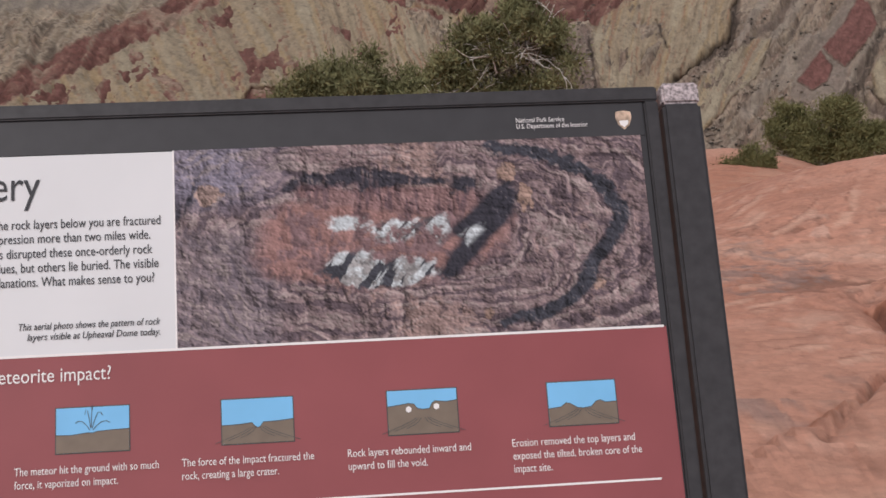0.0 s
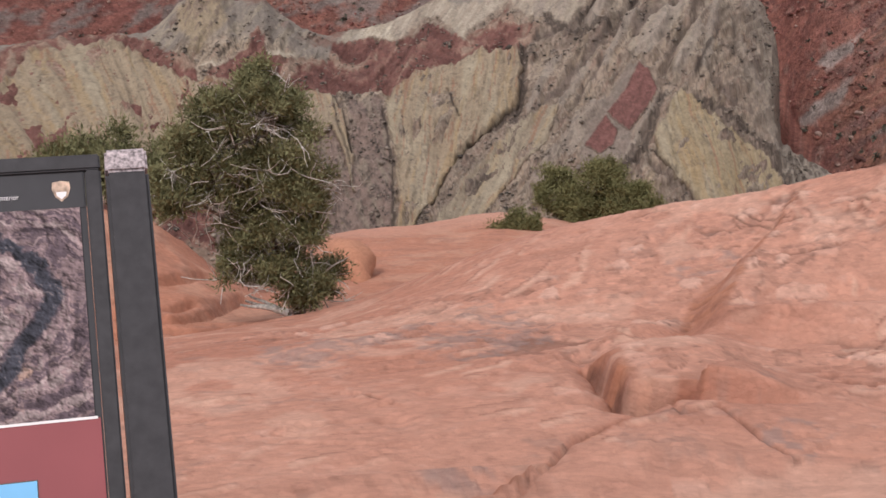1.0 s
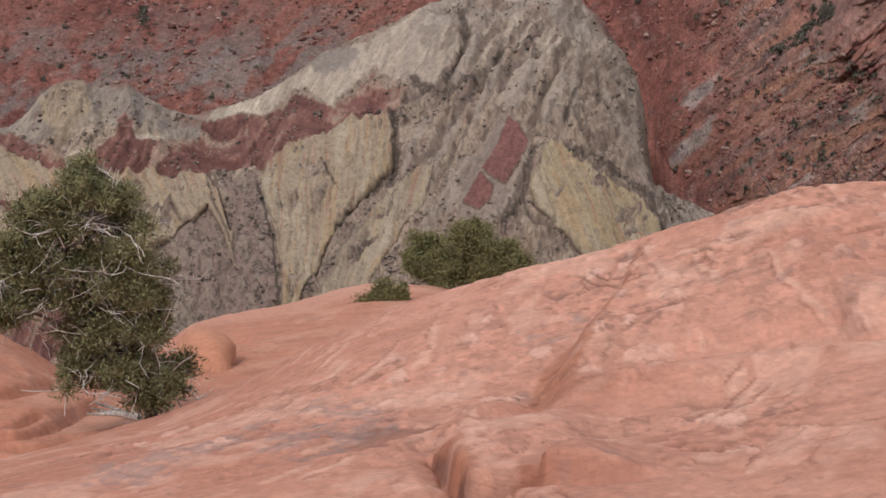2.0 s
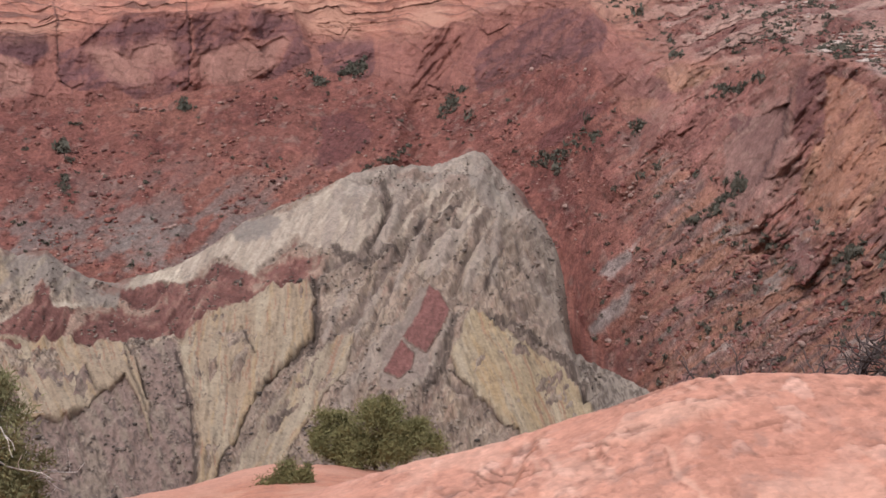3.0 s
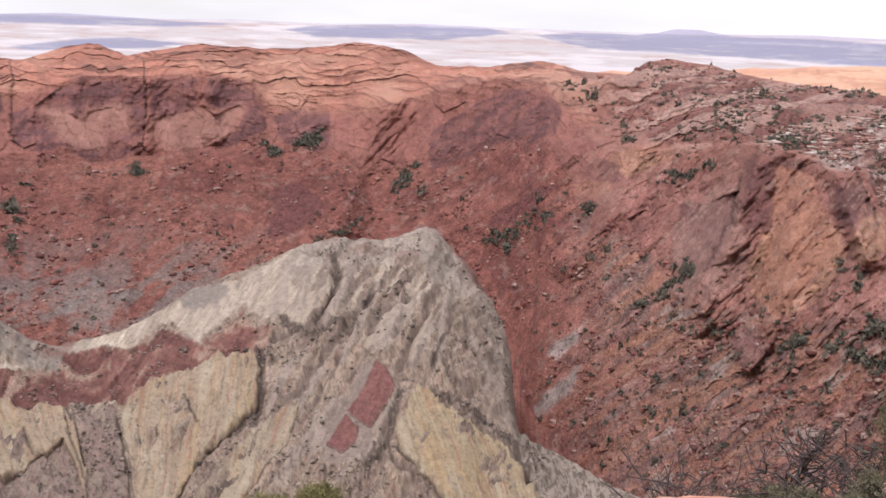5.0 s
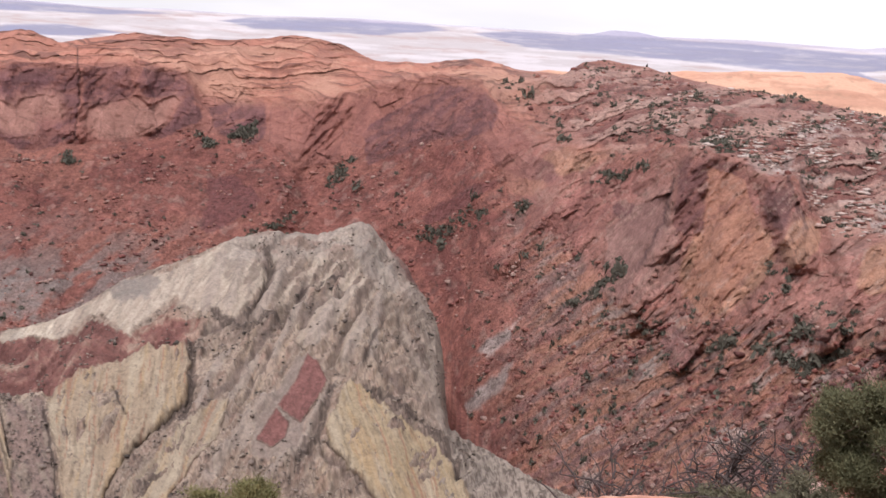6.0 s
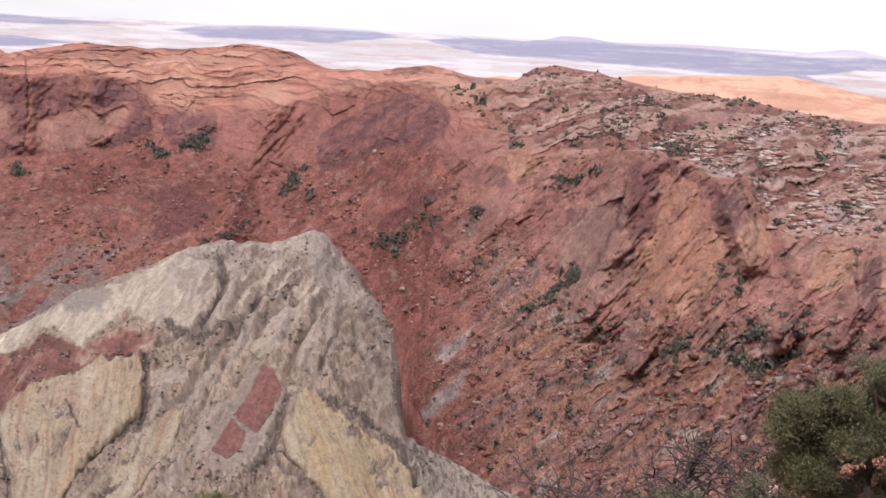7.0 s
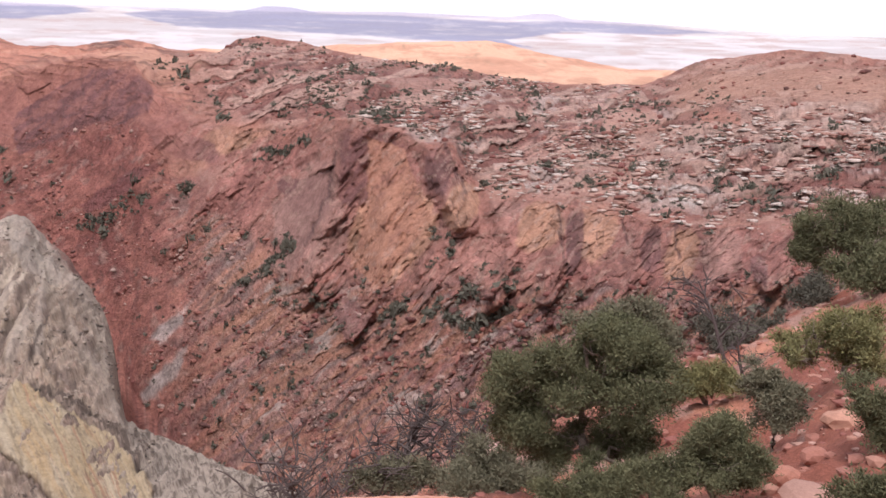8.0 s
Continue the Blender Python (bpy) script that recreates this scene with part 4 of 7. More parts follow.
CREST = [(-45, -13.4), (-30, -13.2), (-24, -12.9), (-23.2, -12.4), (-22.7, -11.8), (-22.0, -11.35), (-20.9, -11.35), (-20.3, -11.7), (-19.2, -11.55), (-18.6, -12.1), (-17.7, -12.76), (-16.5, -13.05), (-15.6, -12.86), (-14.1, -12.52), (-12.6, -11.77), (-11.6, -11.1), (-10.7, -10.65), (-9, -10.09), (-6.7, -9.04), (-5.3, -8.73), (-3.2, -8.77), (-2, -8.4), (-1.47, -8.12), (-1.1, -8.25), (-0.5, -8.89), (0.48, -9.79), (1.3, -10.9), (1.95, -12.1), (2.32, -13.6), (2.48, -15.2), (2.75, -16.6), (3.85, -17.05), (5.3, -17.65), (6.8, -18.45), (8.5, -19.0), (10.7, -19.8), (13, -21.5)]


# outlines of the beds on the uplift (bearing, elevation)
CREAM = [(-22.09, -14.33), (-20.01, -13.65), (-18.19, -13.64), (-16.55, -13.32), (-15.48, -12.86), (-14.18, -12.57), (-12.98, -11.99), (-12.14, -11.55), (-10.83, -10.90), (-9.41, -10.60), (-8.21, -9.88), (-7.03, -9.25), (-5.97, -9.35), (-5.43, -10.32), (-5.99, -11.59), (-6.59, -12.45), (-7.30, -12.00), (-8.26, -12.03), (-9.00, -11.49), (-9.92, -12.12), (-11.02, -13.16), (-11.82, -12.21), (-12.53, -12.33), (-13.50, -13.08), (-15.38, -13.17), (-16.57, -13.55), (-18.90, -13.94)]
CAPSHADE = [(-11.66, -11.27), (-10.94, -10.75), (-9.99, -10.61), (-9.53, -10.85), (-10.26, -11.46), (-10.97, -11.77), (-11.56, -11.66)]
PINNACLE = [(-19.66, -13.0), (-19.39, -12.68), (-19.18, -13.13), (-18.93, -14.59), (-18.38, -14.84), (-18.5, -15.27), (-19.71, -15.32)]
RED = [(-22.15, -14.96), (-21.54, -14.38), (-20.48, -13.84), (-19.78, -13.66), (-19.45, -12.89), (-19.16, -13.77), (-18.55, -13.96), (-17.51, -13.86), (-16.60, -14.07), (-16.27, -13.45), (-15.38, -13.2), (-13.62, -13.15), (-12.53, -12.6), (-11.86, -12.45), (-11.4, -12.95), (-10.8, -13.05), (-10.2, -12.55), (-9.5, -12.1), (-8.95, -11.75), (-8.75, -12.4), (-8.14, -12.25), (-7.55, -12.5), (-8.29, -13.50), (-9.49, -13.71), (-10.45, -13.78), (-11.41, -14.10), (-12.63, -14.64), (-13.60, -15.11), (-14.21, -15.50), (-15.75, -15.43), (-17.86, -15.54), (-19.02, -15.65), (-20.84, -15.51)]
FIN2 = [(-14.14, -15.46), (-13.55, -15.05), (-12.81, -14.59), (-11.89, -14.20), (-11.17, -13.99), (-10.44, -13.66), (-9.49, -13.64), (-8.53, -13.52), (-8.30, -14.01), (-8.42, -15.53), (-9.57, -16.74), (-10.83, -18.03), (-11.99, -19.62), (-12.72, -21.09), (-12.98, -22.46), (-13.96, -22.40), (-13.43, -20.13), (-13.69, -18.03), (-14.03, -16.62)]
FACET = [(-8.05, -16.35), (-7.36, -15.66), (-6.63, -15.67), (-7.14, -17.30), (-8.14, -18.45), (-9.16, -19.60), (-9.95, -21.20), (-10.74, -22.56), (-12.48, -22.49), (-11.91, -20.66), (-10.62, -18.97), (-9.35, -17.61)]
FIN3 = [(-1.63, -14.8), (-1.03, -14.69), (-0.66, -15.19), (0.21, -15.9), (1.45, -16.66), (2.31, -17.08), (2.96, -18.03), (3.73, -19.12), (4.2, -20.5), (1.2, -20.6), (-0.15, -19.3), (-1.16, -18.42), (-2.28, -17.36), (-2.72, -16.68), (-2.09, -15.69)]
GAP = [(-15.65, -15.73), (-14.22, -15.64), (-14.03, -17.09), (-13.70, -19.19), (-13.72, -22.42), (-15.43, -22.31), (-15.68, -19.08), (-15.84, -16.99)]
LOBE = [(-2.59, -11.09), (-2.16, -11.52), (-2.48, -12.46), (-2.81, -13.16), (-3.53, -13.42), (-4.01, -13.21), (-3.30, -12.30)]
CHUTE = [(-4.97, -10.4), (-4.38, -10.51), (-4.71, -11.45), (-5.41, -12.16), (-5.77, -12.05), (-5.31, -11.11)]
TONGUE = [(-1.07, -11.35), (-1.15, -12.40), (-1.56, -13.61), (-1.84, -14.15), (-2.09, -13.45), (-1.67, -12.45)]
SMOOTH = [(-3.84, -13.86), (-3.05, -13.81), (-2.56, -14.74), (-3.47, -16.62), (-3.66, -17.55), (-4.32, -18.02), (-5.55, -18.02), (-5.67, -16.85), (-4.93, -15.68), (-4.32, -14.51)]
SLAB1 = [(-3.42, -13.82), (-2.93, -13.98), (-2.6, -14.78), (-2.89, -15.48), (-3.64, -16.47), (-4.23, -16.08), (-4.57, -15.86), (-3.92, -14.81)]
SLAB2 = [(-4.66, -16.02), (-4.17, -16.54), (-4.3, -17.16), (-4.83, -17.49), (-5.43, -17.27), (-5.04, -16.62)]
LUMP = [(-22.79, -11.89), (-21.93, -11.34), (-20.90, -11.45), (-20.56, -12.64), (-21.42, -13.03), (-21.99, -13.73), (-22.71, -12.67)]
WEDGE = [(-0.22, -9.16), (0.47, -8.58), (1.45, -10.51), (1.52, -11.32), (0.87, -10.64)]
# streaks down the dip (line, half width in degrees): pale washed tongues and dark crumbled gullies
PALE_STREAKS = [
    ([(-4.51, -9.88), (-4.96, -11.1), (-5.53, -12.16)], 0.2),
    ([(-1.98, -11.27), (-2.66, -12.46), (-3.36, -13.29)], 0.27),
    ([(-1.04, -12.3), (-1.44, -13.12), (-1.78, -13.83)], 0.18),
    ([(-1.43, -9.62), (0.02, -10.39), (1.26, -11.63)], 0.2),
    ([(-7.22, -9.97), (-7.45, -10.9), (-7.79, -11.95)], 0.23),
    ([(-6.17, -9.72), (-6.5, -10.89), (-6.84, -11.83)], 0.16),
    ([(-4.87, -15.4), (-5.57, -16.44), (-6.04, -17.36)], 0.18),
    ([(-2.35, -15.01), (-3.04, -16.41), (-3.61, -17.57)], 0.16),
    ([(-6.82, -13.69), (-7.51, -14.84), (-7.98, -15.88)], 0.14),
    ([(-5.62, -13.91), (-6.32, -15.07), (-6.78, -15.99)], 0.14),
    ([(0.58, -12.59), (1.1, -13.74), (1.73, -14.64)], 0.16),
    ([(-3.75, -11.78), (-4.33, -12.73), (-4.9, -13.9)], 0.14),
    ([(-0.43, -10.99), (-0.63, -12.17), (-0.71, -13.57)], 0.16),
    ([(-5.81, -16.45), (-6.75, -17.82), (-7.46, -18.96)], 0.18),
    ([(-3.61, -17.79), (-4.56, -18.49), (-5.27, -19.22)], 0.16),
]
DARK_STREAKS = [
    ([(-5.65, -9.6), (-4.97, -10.36), (-5.31, -11.11), (-5.94, -12.1), (-6.83, -12.41)], 0.16),
    ([(-3.54, -10.73), (-3.76, -11.43), (-4.58, -12.26), (-5.39, -13.21), (-6.44, -14.61), (-7.62, -15.88)], 0.16),
    ([(-1.75, -10.8), (-2.45, -11.4), (-3.23, -11.77), (-3.73, -12.71)], 0.14),
    ([(-1.25, -11.72), (-1.93, -12.79), (-2.5, -13.97)], 0.11),
    ([(-8.25, -13.23), (-8.16, -14.84), (-8.45, -15.99), (-10.11, -17.23), (-11.29, -18.34)], 0.14),
    ([(-13.9, -15.45), (-13.82, -16.8), (-13.36, -18.05), (-13.13, -19.11)], 0.16),
    ([(-16.37, -15.37), (-15.89, -16.62), (-15.56, -17.86)], 0.11),
    ([(-17.77, -15.75), (-17.25, -17.11), (-16.41, -18.26)], 0.09),
    ([(-2.36, -14.78), (-2.87, -16.4), (-3.61, -17.68)], 0.09),
    ([(-2.52, -17.77), (-1.15, -18.6), (-0.04, -19.18)], 0.14),
    ([(-1.03, -14.74), (0.21, -15.9), (1.45, -16.66), (2.48, -17.14), (3.33, -18.24)], 0.14),
    ([(-0.59, -13.56), (0.17, -14.75), (1.4, -15.39)], 0.11),
    ([(-0.37, -9.24), (0.53, -10.07), (1.52, -11.04), (2.12, -12.3)], 0.11),
    ([(-4.91, -13.66), (-5.72, -14.83), (-6.06, -15.99)], 0.09),
    ([(0.3, -11.67), (0.46, -12.83), (1.11, -13.97)], 0.11),
    ([(-6.83, -12.53), (-7.78, -12.76), (-8.25, -12.77)], 0.2),
]
DEBRIS = [[(-8.3, -15.55), (-9.8, -16.78), (-11.1, -18.14), (-12.1, -19.66), (-12.8, -21.09)], [(-8.1, -17.47), (-9.5, -18.65), (-10.6, -20.02), (-11.7, -21.60)], [(-8.3, -13.31), (-8.2, -14.95), (-8.6, -16.58)], [(-2.3, -15.09), (-3.0, -17.13), (-3.8, -18.26)], [(-2.4, -17.20), (-0.8, -18.27), (0.6, -19.26)], [(-0.6, -14.77), (0.3, -15.64), (1.6, -16.35), (2.5, -16.74), (3.4, -18.33)], [(-7.4, -12.16), (-6.1, -12.55), (-4.7, -12.13)], [(-5.4, -9.40), (-4.9, -10.09), (-5.3, -10.83), (-5.9, -11.99)]]
CRACKS = [[(-4.2, -11.95), (-3.5, -11.02), (-2.2, -10.55)], [(-0.3, -12.16), (-1.1, -14.03)]]
CRACKS_LEFT = [[(-16.4, -15.53), (-16.0, -16.98), (-15.6, -18.39)], [(-18.0, -16.28), (-17.6, -17.39)], [(-14.2, -16.27), (-13.8, -18.49), (-13.7, -21.27)], [(-11.4, -15.22), (-10.9, -16.28)]]
FIN1_TOP = [(-45, -19.5), (-39, -18.1), (-36.6, -17.4), (-34.2, -16.3), (-31.8, -15.6), (-29.4, -14.5), (-28.7, -13.6), (-27.4, -13.5), (-26.3, -13.25), (-25.2, -13.38), (-24.1, -13.94), (-23, -14.45), (-21.4, -14.88), (-19.8, -15.2), (-18.2, -15.3), (-16.4, -15.5), (-15.9, -16.4), (-15.5, -18.0)]


def streaks(B, el, table):
    """How near a place lies to the middle of tapering streaks, 0 to 1."""
    out = np.zeros(B.shape)
    for line, width in table:
        out = np.maximum(out, 1 - beside(B, el, [line]) / (1.7 * width))
    return out


def uplift_slope():
    """The slope of the whole uplift: its grid, with the noises that shape and colour it."""
    bs = np.concatenate([np.arange(-45, -26, 0.12), np.arange(-26, 12.001, 0.06)])
    crest_r = curve(bs, [(-45, 600), (-20, 640), (-8, 670), (-1, 700), (1.5, 680), (3, 610), (5.5, 540), (7, 510), (12, 470)], 0.5)
    crest_el = curve(bs, CREST, 0.08) + 0.09 * fbm(bs, bs * 0, 0.0, 0.5, 4, 941, 0.65)
    base_r = curve(bs, [(-45, 400), (-10, 430), (0, 430), (7, 440)])
    mid_r = base_r * 0.48 + crest_r * 0.52
    mid_el = curve(bs, [(-45, -18), (-20, -17.2), (-10, -15.6), (-6, -14.2), (-1, -13.2), (1.5, -14.6), (3, -17.6), (7, -21), (12, -22.5)], 1)
    rs = [base_r, mid_r, crest_r, crest_r + 45, crest_r + 90]
    zs = [EYE + base_r * tan_el(-24.5), EYE + mid_r * tan_el(mid_el), EYE + crest_r * tan_el(crest_el)]
    zs += [zs[2] - 45, zs[2] - 130]
    x, y, z, S, R = loft(bs, rs, zs, [130, 125, 10, 5])
    B = np.repeat(bs[None, :], x.shape[0], 0)
    el = np.degrees(np.arctan2(z - EYE, R))
    g = dict(bs=bs, x=x, y=y, z=z, S=S, B=B, el=el)
    wx, wy = fbm(B, el, 0.0, 0.7, 4, 901), fbm(B, el, 0.0, 0.7, 4, 905)
    fx, fy = fbm(B, el, 0.0, 0.16, 3, 911), fbm(B, el, 0.0, 0.16, 3, 915)
    g["wb"], g["we"] = B + 0.16 * wx + 0.06 * fx, el + 0.16 * wy + 0.06 * fy
    bend = fbm(B, el, 0.0, 1.6, 3, 921)
    g["bend"] = bend
    g["diag"] = aslant(B + 0.55 * bend + 0.2 * wx, el, 1.25, 0.24, 1.0, 311, 5)
    g["thin"] = aslant(B + 0.5 * bend + 0.15 * wx, el, 1.25, 0.07, 0.28, 315, 4)
    g["rub"] = fbm(x, y, z, 18, 5, 321, 0.62)
    g["spot"] = fbm(B, el, 0.0, 0.13, 3, 325, 0.6)
    g["grain"] = fbm(B, el, 0.0, 0.07, 2, 327)
    g["ribs"] = aslant(B + 0.7 * bend, el, 1.5, 0.75, 2.6, 301, 4, True)
    return g


def uplift_body(g):
    x, y, z, S, B, el, wb, we = (g[k] for k in ("x", "y", "z", "S", "B", "el", "wb", "we"))
    diag, thin, rub, spot, grain = g["diag"], g["thin"], g["rub"], g["spot"], g["grain"]
    face = step(0, 0.3, S) * step(3, 2.0, S)
    near_crest = step(2.0, 1.9, S) * 0.75 + 0.25
    cream, red = inside(wb, we, CREAM), inside(wb, we, RED)
    smooth = inside(wb, we, SMOOTH)
    lobe = np.maximum.reduce([inside(wb, we, o) for o in (LOBE, TONGUE, CHUTE)])
    hang = np.maximum(lobe, np.maximum(cream, smooth))
    calm = 1 - 0.7 * step(-0.2, 0.15, hang)
    ditch = beside(wb, we, DEBRIS)
    seam = np.minimum(beside(wb, we, CRACKS), beside(wb, we, CRACKS_LEFT))
    dz = face * near_crest * calm * (rub * 3.4 + diag * 3.0 * step(-9, -6.5, B) + g["ribs"] * 3.0 + thin * 0.6 + spot * 0.7)
    dz = dz - 0.8 * step(0.30, 0.0, ditch) - 0.6 * step(0.12, 0.0, seam) + 2.5 * step(-0.1, 0.25, lobe)
    # grey rubble, drawn out down the dip
    c = blend((0.475, 0.395, 0.310), (0.325, 0.262, 0.207), step(0.0, 0.18, diag + 0.4 * rub))
    c = blend(c, (0.56, 0.49, 0.395), step(0.16, 0.30, thin + 0.5 * diag) * 0.8)
    c = blend(c, (0.40, 0.265, 0.205), step(0.18, 0.42, aslant(B, el, 1.35, 0.16, 1.0, 341)) * 0.6)
    c = blend(c, (0.46, 0.36, 0.235), step(0.2, 0.45, aslant(B, el, 1.35, 0.13, 1.1, 345)) * 0.5)
    c = c * (1 + 0.24 * grain + 0.16 * thin)[..., None]
    c = c * (1 + 0.5 * fbm(B - 0.5 * el, el, 0.0, 1.1, 3, 349))[..., None]
    dark = step(0.36, 0.46, spot + 0.25 * rub - 0.3 * step(-0.2, 0.1, hang))
    c = blend(c, (0.135, 0.108, 0.092), dark * 0.9)
    trail = aslant(wb + 0.5 * g["bend"], we, 1.25, 0.15, 0.55, 347, 4)
    g["trail"] = trail + 0.2 * rub - 0.3 * step(-0.2, 0.1, hang)
    c = blend(c, (0.15, 0.122, 0.104), step(0.26, 0.40, trail + 0.15 * rub) * 0.75 * step(0.1, -0.1, hang))
    lines = aslant(wb + 0.6 * g["bend"], we, 1.25, 0.035, 0.40, 371, 3)
    c = blend(c, (0.60, 0.525, 0.43), step(0.22, 0.36, lines) * 0.6)
    c = blend(c, (0.17, 0.138, 0.115), step(0.22, 0.36, -lines) * 0.5)
    # smooth mudstone, cream bed and pale tongues
    jag_b, jag_e = B + 0.10 * fbm(B, el, 0.0, 0.35, 4, 931, 0.6) + 0.05 * thin, el + 0.10 * fbm(B, el, 0.0, 0.35, 4, 933, 0.6)
    tongue, gully = streaks(jag_b, jag_e, PALE_STREAKS), streaks(jag_b, jag_e, DARK_STREAKS)
    dz = dz + 1.6 * tongue - 2.2 * gully
    c = blend(c, (0.385, 0.335, 0.292) * (1 + 0.25 * thin)[..., None], step(-0.05, 0.12, smooth) * 0.9)
    pale = blend((0.80, 0.73, 0.60), (0.64, 0.57, 0.46), step(-0.1, 0.3, aslant(B, el, 1.5, 0.16, 1.3, 351)))
    pale = blend(pale, (0.42, 0.375, 0.315), step(0.16, 0.35, aslant(B, el, 1.7, 0.10, 0.6, 355)) * 0.7)
    c = blend(c, pale, step(-0.04, 0.08, cream) * step(0.5, 0.2, dark * step(0.3, 0.0, cream)))
    c = blend(c, blend(pale, YEL, 0.35 + 0 * B), step(-0.05, 0.1, lobe) * 0.95)
    streak = step(1.2, 1.45, S + 0.3 * rub) * step(0.06, 0.18, aslant(wb, we, 1.5, 0.26, 1.7, 353, 3)) * step(0.8, -0.2, wb) * step(-7.6, -6.6, wb)
    c = blend(c, pale, streak * 0.85)
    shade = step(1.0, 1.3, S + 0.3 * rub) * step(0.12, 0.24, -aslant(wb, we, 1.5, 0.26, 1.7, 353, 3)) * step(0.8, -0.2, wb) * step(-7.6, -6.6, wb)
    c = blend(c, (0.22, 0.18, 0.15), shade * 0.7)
    c = blend(c, blend((0.60, 0.54, 0.46), (0.46, 0.41, 0.355), step(0.0, 0.3, thin)), step(0.15, 0.55, tongue + 0.3 * thin) * 0.85)
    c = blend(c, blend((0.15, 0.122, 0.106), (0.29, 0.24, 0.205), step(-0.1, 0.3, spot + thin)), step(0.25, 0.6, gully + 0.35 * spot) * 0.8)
    # cap with thin beds, and the flank beyond the crest
    cap = step(1.70, 1.84, S + 0.12 * rub) * step(-7.4, -6.6, wb) * step(0.9, -0.2, wb)
    beds = fbm(B * 0.4, el * 8 + 0.9 * np.sin(B * 0.8) + 0.6 * rub, 0.0, 1.0, 3, 366)
    capc = blend((0.60, 0.555, 0.485), (0.43, 0.39, 0.335), step(-0.1, 0.3, beds))
    capc = blend(capc, (0.40, 0.26, 0.205), step(0.15, 0.4, fbm(B, el * 3, 0.0, 1.1, 3, 367)) * 0.6)
    c = blend(c, capc * (1 + 0.2 * grain)[..., None], cap * 0.85)
    c = blend(c, (0.50, 0.47, 0.415), patches(wb, we, [(-1.0, -9.9, 0.7, 0.55), (-0.3, -10.6, 0.5, 0.35), (-10.6, -11.2, 0.5, 0.3)], 0.4 * rub, -0.6) * 0.8)
    flank = step(-0.4, 1.0, B + 0.25 * (el + 10))
    fl = aslant(B, el, -1.45, 0.12, 0.9, 368)
    flc = blend((0.53, 0.47, 0.395), (0.31, 0.265, 0.22), step(-0.05, 0.3, fl + 0.5 * rub))
    flc = blend(flc, (0.45, 0.41, 0.36), step(0.1, 0.3, aslant(B, el, -1.45, 0.09, 0.7, 369)) * 0.6)
    flc = blend(flc, (0.28, 0.145, 0.12), step(0.2, 0.4, fbm(x, y, z, 40, 4, 391)) * 0.7)
    c = blend(c, flc * (1 + 0.22 * grain)[..., None], flank * 0.9)
    c = blend(c, (0.24, 0.115, 0.10), step(-0.05, 0.1, inside(wb, we, WEDGE)) * 0.85)
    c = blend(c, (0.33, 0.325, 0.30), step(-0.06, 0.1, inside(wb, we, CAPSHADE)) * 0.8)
    # grey, cream and yellow beds behind the folded band
    back = step(-14.6, -16.0, wb) * step(1.6, 1.75, S + 0.1 * rub)
    bk = blend((0.37, 0.335, 0.30), (0.30, 0.19, 0.16), step(0.0, 0.3, rub))
    c = blend(c, blend(bk, (0.50, 0.45, 0.37), step(0.0, 0.3, aslant(B, el, 0.9, 0.2, 1.2, 395))), back * 0.9)
    c = blend(c, blend((0.52, 0.435, 0.31), (0.36, 0.29, 0.235), step(0.05, 0.3, thin + 0.8 * rub)), step(-0.12, 0.2, inside(wb, we, LUMP) + 0.25 * rub) * 0.9)
    # folded dark red band
    upper = curve(g["bs"], [(-45, -18.3), (-39, -17.0), (-36.6, -16.3), (-34, -15.3), (-31.8, -14.4), (-29.4, -13.3), (-27, -12.6), (-24, -13.3), (-22, -14.2), (-21, -30), (12, -40)], 0.1)
    jag = fbm(B, el, 0.0, 0.30, 4, 383, 0.6)
    red = np.maximum(red, inside(wb, we, PINNACLE))
    redw = np.maximum(step(-0.04, 0.04, red + 0.05 * jag), step(-0.06, 0.06, upper[None, :] - we))
    along_fold = el - 0.55 * B + 1.1 * np.sin((B + 0.3 * rub) * 1.15) * step(-9, -13, B) + 0.5 * rub
    fold = fbm(along_fold * 2.2 + 0.5 * jag, B * 0.5, 0.0, 1.0, 4, 381)
    rc = blend((0.27, 0.135, 0.118), (0.36, 0.205, 0.17), step(-0.05, 0.25, fold + 0.5 * jag))
    rc = blend(rc, (0.47, 0.365, 0.29), step(0.24, 0.38, fold + 0.25 * jag) * 0.8)
    leaf_lines = fbm(along_fold * 9 + 0.8 * jag, B * 1.2, 0.0, 1.0, 3, 385)
    rc = rc * (1 + 0.35 * leaf_lines)[..., None]
    rc = blend(rc, (0.165, 0.078, 0.07), step(0.15, 0.4, -fold) * 0.7)
    c = blend(c, rc * (1 + 0.2 * grain)[..., None], redw)
    dz = dz + redw * (fold * 1.8 + jag * 0.6)
    # crumbled lilac clay under the fins
    clay = blend((0.345, 0.262, 0.232), (0.38, 0.32, 0.265), step(-0.05, 0.3, aslant(B, el, -2.5, 0.3, 1.5, 386)))
    clay = blend(clay, (0.16, 0.13, 0.12), step(0.12, 0.3, spot + 0.3 * thin) * 0.8)
    low = np.maximum(inside(wb, we, GAP), step(-13.8, -14.2, wb) * (curve(g["bs"], FIN1_TOP)[None, :] - we - 1.2))
    c = blend(c, clay * (1 + 0.22 * grain)[..., None], step(-0.1, 0.15, low) * 0.92 * (1 - redw))
    foot = step(2.2, 3.2, wb) * step(-16.2, -16.8, we)
    c = blend(c, blend((0.50, 0.45, 0.39), (0.22, 0.19, 0.165), step(0.0, 0.25, spot)), foot * 0.9)
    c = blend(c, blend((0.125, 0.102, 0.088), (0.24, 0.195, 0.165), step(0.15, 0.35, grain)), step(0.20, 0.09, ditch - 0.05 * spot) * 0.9)
